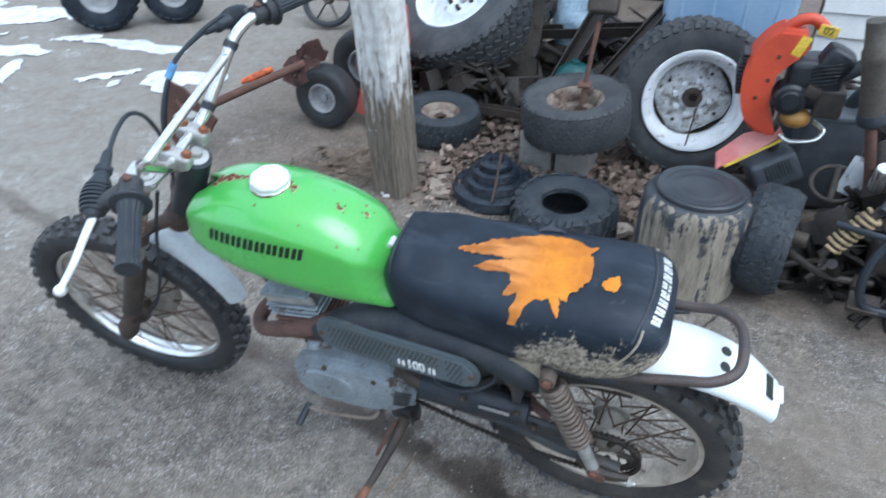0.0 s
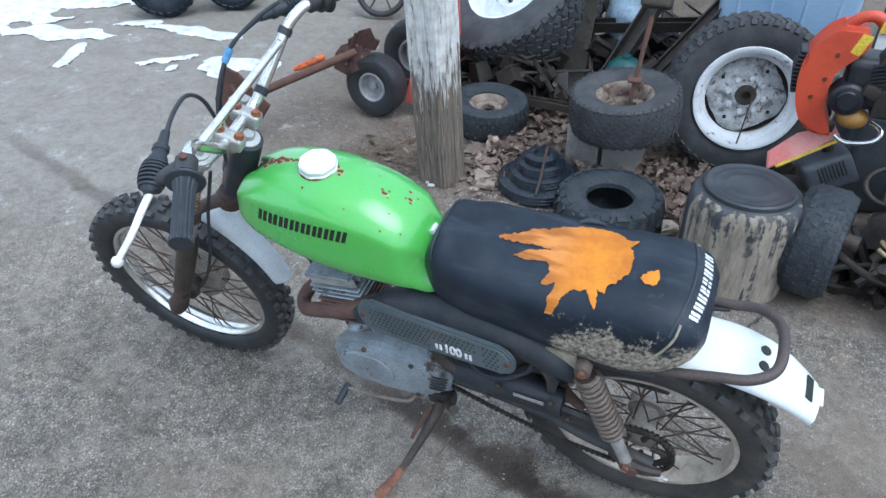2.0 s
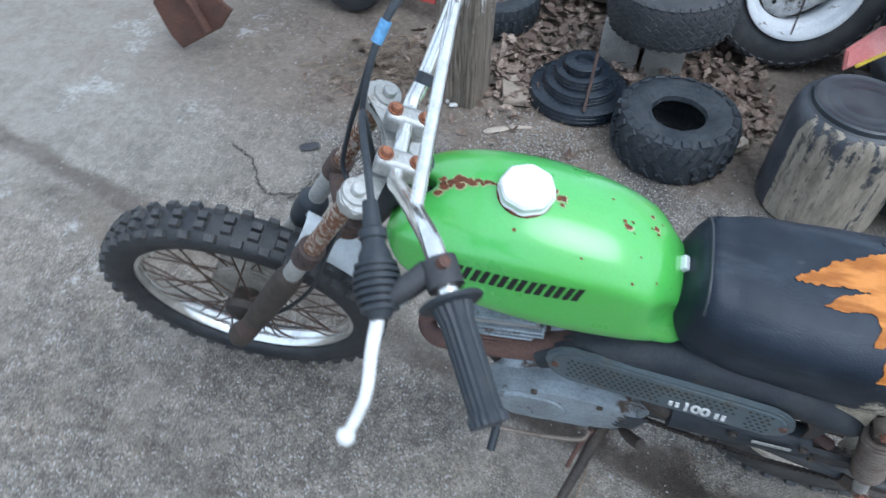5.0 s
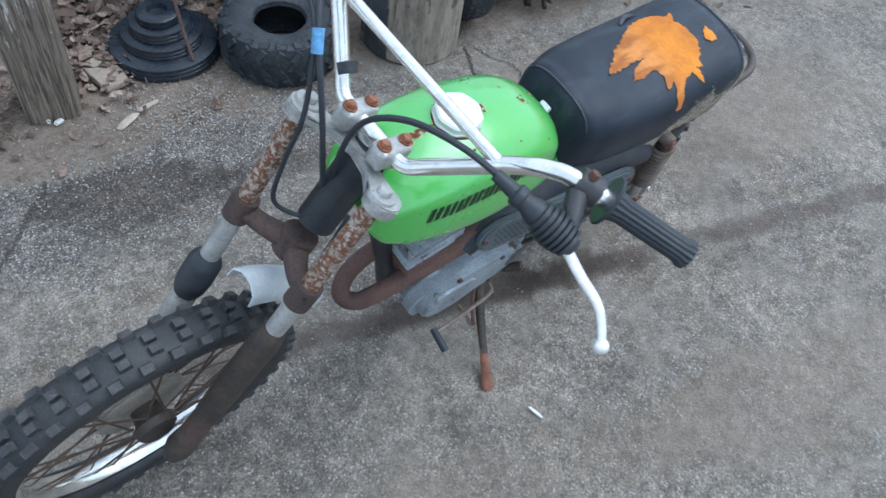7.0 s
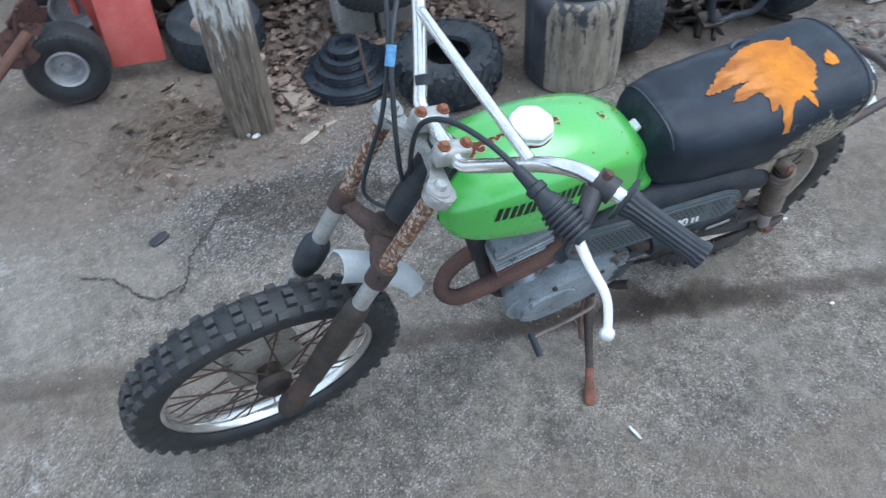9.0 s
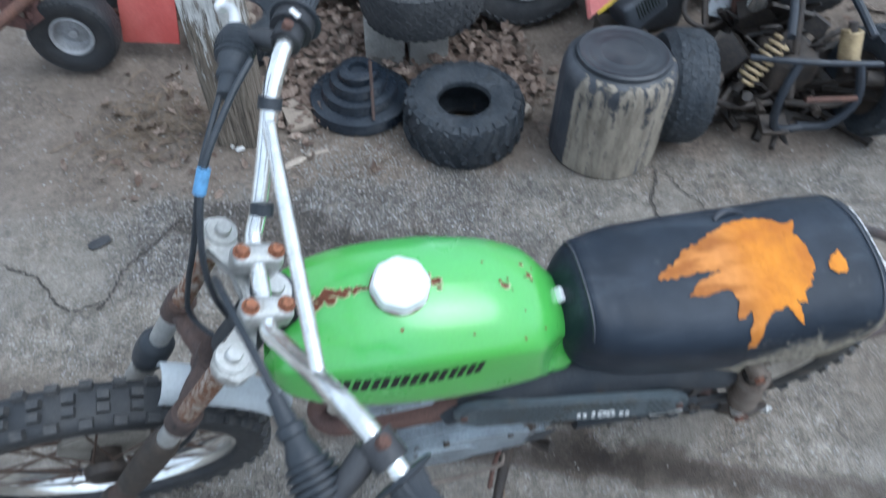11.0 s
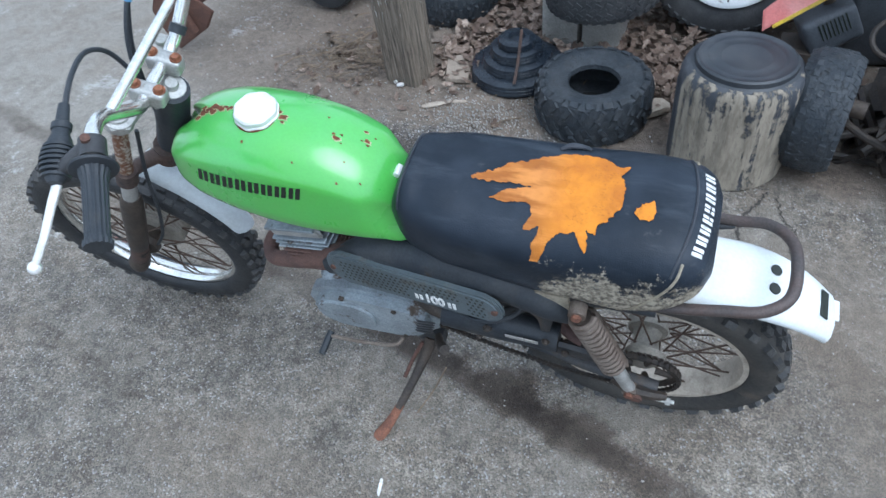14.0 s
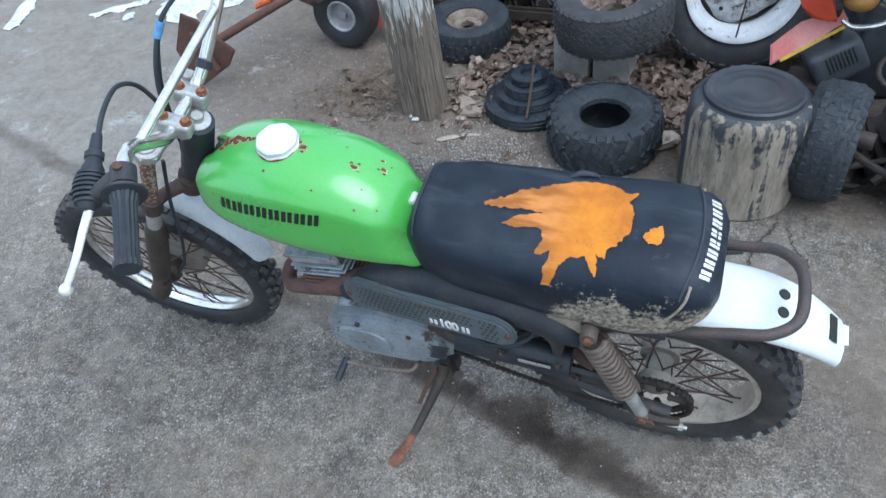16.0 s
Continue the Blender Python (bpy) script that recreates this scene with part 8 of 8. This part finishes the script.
def bottle_drum():
    ob = thing("plastic_canister", "dark teal plastic canister between the wheels", "canister", pose(0.135, 1.99, 0.0, 0, 0, 0))
    bm = bmesh.new()
    lathe(bm, [(0.085, 0.0), (0.098, 0.012), (0.102, 0.18), (0.098, 0.245), (0.080, 0.290), (0.050, 0.315), (0.020, 0.325), (0.0, 0.326)], 36)
    part("canister_body", bm, TEAL, ob)
    bm = bmesh.new()
    lathe(bm, [(0.0, 0.338), (0.018, 0.338), (0.021, 0.334), (0.021, 0.318)], 20)
    part("canister_cap", bm, TEAL, ob)
    return ob


bottle_drum()


def blue_bag():
    ob = thing("plastic_bag", "pale blue crumpled plastic bag in the heap", "bag", pose(0.06, 2.42, 0.0))
    bm = bmesh.new()
    bmesh.ops.create_icosphere(bm, subdivisions=4, radius=0.14, matrix=Matrix.Translation((0, 0, 0.30)) @ Matrix.Diagonal((0.9, 0.7, 2.1, 1)))
    for v in bm.verts:
        v.co += 0.03 * Vector((noise.noise(v.co * 9), noise.noise(v.co * 11), noise.noise(v.co * 7)))
    part("bag_skin", bm, surface("pale_blue_film", (0.42, 0.53, 0.62), (0.34, 0.44, 0.54), 9, 0.3, 0, 0.3, 60), ob, smooth=60)
    return ob


blue_bag()


def utility_wheels():
    ob = thing("trailer_axle", "pair of black knobbly trailer wheels standing in the snow", "trailer", pose(-2.92, 2.52, 0.0, 0, 0, 16))
    for x, y, R in ((-0.10, 0.0, 0.24), (0.30, 0.20, 0.20)):
        bm = bmesh.new()
        r = R * 0.5
        lathe(bm, [(0.0, -0.05), (0.03, -0.05), (0.05, -0.03), (r * 0.8, -0.03), (r, -0.07), (r, 0.07), (0.0, 0.05)], 32, "y")
        wheel = part("wheel", bm, GREY_RIM, ob, "", pose(x, y, R, 0, 0, 14))
        fit_tyre(wheel, TYRE_WET, "chunky black tyre", R - 0.008, r - 0.004, 0.20, [(-0.6, 24, 0.034, 0.05, 0.009, 0, 18), (0.6, 24, 0.034, 0.05, 0.009, 0.5, -18), (-0.95, 24, 0.03, 0.03, 0.008, 0.5, 0)], 60, 0.88)
    bm = bmesh.new()
    tube(bm, [(-0.10, 0.02, 0.24), (-0.08, 0.5, 0.24), (0.1, 0.9, 0.3)], 0.02, 8, 3)
    tube(bm, [(0.30, 0.22, 0.20), (0.3, 0.5, 0.24), (0.1, 0.9, 0.3)], 0.02, 8, 3)
    part("axle_frame", bm, GREASE, ob)
    return ob


utility_wheels()


def spoked_cart_wheel():
    ob = thing("cart_wheel", "small spoked black wheel lying against the machine", "wheel", pose(-1.66, 3.02, 0.17, -25, 0, 10))
    bm = bmesh.new()
    tube(bm, [V(0.16 * math.cos(a), 0, 0.16 * math.sin(a)) for a in [2 * math.pi * k / 36 for k in range(37)]], 0.020, 10, 1)
    part("tyre", bm, TYRE, ob)
    bm = bmesh.new()
    lathe(bm, [(0, -0.03), (0.03, -0.03), (0.03, 0.03), (0, 0.03)], 16, "y")
    part("hub", bm, GREASE, ob)
    spoke = None
    for k in range(6):
        m = Matrix.Rotation(2 * math.pi * k / 6, 4, "Y")
        if spoke is None:
            bm = bmesh.new()
            bar(bm, V(0.02, 0, 0), V(0.15, 0, 0), 0.006, 6)
            spoke = part("spoke", bm, GREASE, ob, "", m)
        else:
            share(spoke, "spoke", ob, m)
    return ob


spoked_cart_wheel()


def wood_box():
    ob = thing("wooden_box", "brown wooden box with a pale peeling front board", "box", pose(2.36, 0.99, 0.0, 0, 0, -8))
    # front board paler than the brown sides and top
    part("box_front", block((0.62, 0.018, 0.34), 0.003, 1, Matrix.Translation((0, -0.28, 0.17))), PEELING, ob, "pale peeling front board")
    part("box_side", block((0.018, 0.54, 0.34), 0.003, 1, Matrix.Translation((-0.30, 0, 0.17))), PLY, ob, "bare brown side board")
    part("box_side", block((0.018, 0.54, 0.34), 0.003, 1, Matrix.Translation((0.30, 0, 0.17))), PLY, ob)
    part("box_top", block((0.64, 0.58, 0.018), 0.003, 1, Matrix.Translation((0, 0, 0.349))), PLY, ob)
    return ob


wood_box()


def shed_wall():
    ob = tagged(finish("wall_north", block((5.2, 0.08, 2.5), 0.004, 1, Matrix.Translation((3.84, 3.06, 1.25))), SLAB_METAL), "shed wall clad in white vinyl siding", "wall", kind="structure")
    board = None
    for k in range(20):
        m = Matrix.Translation((3.84, 3.012, 0.06 + 0.125 * k)) @ Matrix.Rotation(radians(-6), 4, "X")
        if board is None:
            board = part("siding_board", block((5.2, 0.012, 0.128), 0.003, 1), SIDING, ob, "white siding board", m)
        else:
            share(board, "siding_board", ob, m)
    back = tagged(finish("wall_back", block((4.4, 0.08, 2.5), 0.004, 1, Matrix.Translation((-1.20, 4.3, 1.25))), GREASE), "dark weathered shed wall behind the heap", "wall", kind="structure")
    return back


shed_wall()


def snow_patch(cx, cy, rx, ry, turn, seed, height=0.014):
    """A thin ragged sheet of old snow."""
    bm = bmesh.new()
    cell = 0.02
    made = {}
    n = int(max(rx, ry) * 1.5 / cell)
    ct, st = math.cos(radians(turn)), math.sin(radians(turn))

    def level(x, y):
        u, v = (x * ct + y * st) / rx, (-x * st + y * ct) / ry
        return 1 - math.hypot(u, v) + 0.65 * noise.noise((cx + x * 5 + seed, cy + y * 5, 0)) + 0.28 * noise.noise((cx + x * 11, cy + y * 11, seed))

    for i in range(-n, n):
        for j in range(-n, n):
            if level((i + 0.5) * cell, (j + 0.5) * cell) > 0.15:
                quad = []
                for a, b in ((i, j), (i + 1, j), (i + 1, j + 1), (i, j + 1)):
                    if (a, b) not in made:
                        x, y = a * cell, b * cell
                        h = height * min(max(level(x, y), 0.0) * 2.2, 1.0)
                        made[a, b] = bm.verts.new((cx + x, cy + y, -0.004 + h + 0.004 * noise.noise((x * 20, y * 20, 2))))
                    quad.append(made[a, b])
                bm.faces.new(quad)
    for _ in range(4):
        bmesh.ops.smooth_vert(bm, verts=[v for v in bm.verts if v.is_boundary], factor=0.5, use_axis_x=True, use_axis_y=True)
    ob = tagged(finish("snow_patch", bm, SNOW, smooth=180), "thin patch of old granular snow on the asphalt", "snow", "snow patches", "stuff")
    return ob


for args in ((-3.45, 1.93, 0.50, 0.13, 14, 1), (-3.05, 1.66, 0.24, 0.07, -65, 2), (-4.3, 2.05, 0.75, 0.36, 12, 3), (-2.06, 1.86, 0.27, 0.19, 22, 4), (-2.50, 1.80, 0.20, 0.07, 38, 5), (-2.62, 2.27, 0.36, 0.10, 2, 6), (-3.10, 2.27, 0.18, 0.06, 35, 7), (-3.75, 2.55, 0.70, 0.24, 22, 8), (-4.9, 2.9, 1.0, 0.6, 10, 9)):
    snow_patch(*args)


# ---- leaves, twigs and loose bits ----
def leaf_litter():
    rng = random.Random(11)
    bm = bmesh.new()
    spots = []
    for _ in range(1250):
        spots.append((rng.uniform(-0.35, 0.62), rng.uniform(1.22, 2.05), 0.05))
    for _ in range(350):
        spots.append((rng.gauss(-0.20, 0.10), rng.gauss(1.34, 0.10), 0.03))
    for _ in range(320):
        spots.append((rng.gauss(0.46, 0.09), rng.gauss(1.36, 0.12), 0.05))
    for _ in range(70):
        spots.append((rng.gauss(-0.62, 0.16), rng.gauss(1.30, 0.14), 0.012))
    for _ in range(150):
        spots.append((rng.uniform(0.9, 2.2), rng.uniform(1.0, 1.9), 0.02))
    for _ in range(60):
        spots.append((rng.gauss(1.98, 0.13), rng.gauss(0.58, 0.09), 0.008))
    for _ in range(200):
        spots.append((rng.uniform(-1.0, 0.9), rng.uniform(1.9, 2.8), 0.04))
    for _ in range(60):
        spots.append((rng.uniform(-1.0, 0.35), rng.uniform(0.90, 1.30), 0.006))
    for x, y, zmax in spots:
        if math.hypot(x + 0.008, y - 1.262) < 0.16 or math.hypot(x - 0.285, y - 1.08) < 0.22:
            continue
        size = rng.uniform(0.012, 0.036) * (0.7 if y < 1.22 else 1.0)
        turn = rng.uniform(0, 360)
        m = pose(x, y, rng.uniform(0.002, zmax), rng.gauss(0, 24), rng.gauss(0, 24), turn)
        curl = rng.uniform(-0.5, 0.8) * size
        pts = []
        for u, v in ((0, -1), (0.42, -0.62), (0.30, -0.40), (0.62, -0.05), (0.38, 0.2), (0.34, 0.55), (0.0, 1.0), (-0.34, 0.52), (-0.40, 0.15), (-0.60, -0.08), (-0.30, -0.42), (-0.40, -0.64)):
            j = 1 + rng.uniform(-0.15, 0.15)
            pts.append(bm.verts.new(m @ V(u * size * j, v * size * j, curl * (u * u + 0.4 * v * v))))
        mid = bm.verts.new(m @ V(0, 0, 0))
        for k in range(12):
            bm.faces.new((mid, pts[k], pts[(k + 1) % 12]))
    tagged(finish("dead_leaves", bm, LEAF, smooth=180), "dry curled brown leaves drifted among the scrap", "leaves", kind="stuff")
    bm = bmesh.new()
    for _ in range(380):
        x, y = rng.gauss(-0.71, 0.12), rng.gauss(1.28, 0.10)
        if rng.random() < 0.25:
            x, y = rng.uniform(-0.4, 0.6), rng.uniform(1.15, 1.6)
        a, l = rng.uniform(0, 6.28), rng.uniform(0.02, 0.10)
        d = V(math.cos(a), math.sin(a), 0)
        s = V(-d.y, d.x, 0)
        p = V(x, y, rng.uniform(0.003, 0.016))
        tube(bm, [p, p + d * l * 0.5 + s * l * rng.uniform(-0.15, 0.15) + V(0, 0, rng.uniform(0, 0.012)), p + d * l], rng.uniform(0.0009, 0.0024), 5, 2)
    tagged(finish("dry_twigs", bm, STRAW), "dry straw and twigs scattered on the soil", "twigs", kind="stuff")
    bm = bmesh.new()
    for _ in range(2600):
        x, y = rng.uniform(-1.6, 1.9), rng.uniform(-0.75, 1.75)
        r = rng.uniform(0.0012, 0.0042) * (1.5 if y > 0.8 else 1.0)
        m = pose(x, y, 0.0005, rng.uniform(0, 90), rng.uniform(0, 90), 0)
        v = [bm.verts.new(m @ V(*c)) for c in ((r, 0, 0), (-r, 0, 0), (0, r * 0.8, 0), (0, -r * 0.8, 0), (0, 0, r * 0.6), (0, 0, -r * 0.6))]
        for i, j, k in ((0, 2, 4), (2, 1, 4), (1, 3, 4), (3, 0, 4), (2, 0, 5), (1, 2, 5), (3, 1, 5), (0, 3, 5)):
            bm.faces.new((v[i], v[j], v[k]))
    for _ in range(1500):
        x, y = rng.gauss(-0.10, 0.13), rng.gauss(0.99, 0.07)
        if rng.random() < 0.45:
            x, y = rng.uniform(-1.0, 0.4), rng.uniform(0.80, 1.40)
        r = rng.uniform(0.0012, 0.0055)
        m = pose(x, y, 0.0005, rng.uniform(0, 90), rng.uniform(0, 90), 0)
        v = [bm.verts.new(m @ V(*c)) for c in ((r, 0, 0), (-r, 0, 0), (0, r * 0.8, 0), (0, -r * 0.8, 0), (0, 0, r * 0.6), (0, 0, -r * 0.6))]
        for i, j, k in ((0, 2, 4), (2, 1, 4), (1, 3, 4), (3, 0, 4), (2, 0, 5), (1, 2, 5), (3, 1, 5), (0, 3, 5)):
            bm.faces.new((v[i], v[j], v[k]))
    tagged(finish("loose_gravel", bm, CONCRETE), "small pale stones strewn over the yard", "gravel", kind="stuff")


leaf_litter()


def rough_stone(name, label, x, y, z, sx, sy, sz, turn, material, seed):
    bm = bmesh.new()
    bmesh.ops.create_icosphere(bm, subdivisions=3, radius=1.0)
    for v in bm.verts:
        c = v.co.copy()
        f = 1 + 0.22 * noise.noise(c * 1.7 + V(seed, 0, 0)) + 0.08 * noise.noise(c * 5 + V(seed, 3, 0))
        q = V(*[math.copysign(abs(k) ** 0.6, k) for k in c])
        v.co = V(q.x * sx * f, q.y * sy * f, q.z * sz * f)
    ob = thing(name, label, name.split("_")[-1], pose(x, y, z, 0, 0, turn))
    part("stone_body", bm, material, ob, smooth=50)
    return ob


def pale_slab():
    ob = thing("flat_stone", "flat pale tan slab lying beside the stepped hub", "stone", pose(-0.258, 1.232, 0.020, 7, 6, 0))
    bm = bmesh.new()
    outline = [(-0.058, 0.048), (-0.010, 0.076), (0.036, 0.082), (0.054, -0.020), (0.050, -0.062), (-0.028, -0.076), (-0.040, -0.020)]
    top = [bm.verts.new((x, y, 0.008 + 0.006 * noise.noise((x * 20, y * 20, 1)))) for x, y in outline]
    low = [bm.verts.new((x * 1.03, y * 1.03, -0.008)) for x, y in outline]
    bm.faces.new(top)
    bm.faces.new(low[::-1])
    for i in range(len(outline)):
        j = (i + 1) % len(outline)
        bm.faces.new((top[i], low[i], low[j], top[j]))
    bmesh.ops.bevel(bm, geom=bm.edges[:], offset=0.003, segments=2, affect="EDGES")
    part("slab_body", bm, TAN_STONE, ob)
    return ob


pale_slab()
rough_stone("white_chip", "white chip of wood at the foot of the post", -0.452, 1.105, 0.005, 0.014, 0.008, 0.006, 20, FEATHER, 2)
rough_stone("white_chip", "white chip of wood at the foot of the post", -0.476, 1.122, 0.005, 0.010, 0.006, 0.005, 80, FEATHER, 3)
rough_stone("paper_scrap", "torn pale scrap lying on the soil", -0.285, 1.012, 0.003, 0.042, 0.012, 0.003, 28, PALE, 8)
rough_stone("paper_scrap", "torn pale scrap lying on the soil", -0.205, 1.048, 0.003, 0.036, 0.009, 0.003, 12, PALE, 9)


def bent_twig(points, r):
    ob = thing("bent_twig", "thin dark bent twig lying on the ground", "twig")
    bm = bmesh.new()
    tube(bm, [V(x, y, r + 0.001) for x, y in points], r, 6, 5)
    part("stem", bm, STRAW, ob)
    return ob


bent_twig(((-0.04, 0.93), (0.0, 0.975), (0.05, 1.0)), 0.0025)
bent_twig(((0.103, -0.212), (0.121, -0.139), (0.129, -0.069)), 0.0022)
rough_stone("asphalt_shard", "dark flat shard lying on the asphalt", -0.853, 0.765, 0.002, 0.030, 0.018, 0.004, 30, DARK_PLASTIC, 4)
rough_stone("white_feather", "small white feather lying on the asphalt", 0.086, -0.415, 0.002, 0.020, 0.004, 0.002, 100, FEATHER, 5)
rough_stone("white_chip", "tiny white chip on the asphalt", 0.78, -0.33, 0.002, 0.006, 0.005, 0.003, 0, FEATHER, 6)
rough_stone("crumpled_leaf", "large pale crumpled leaf beside the tub", 0.49, 1.13, 0.02, 0.05, 0.035, 0.02, 40, PALE, 7)
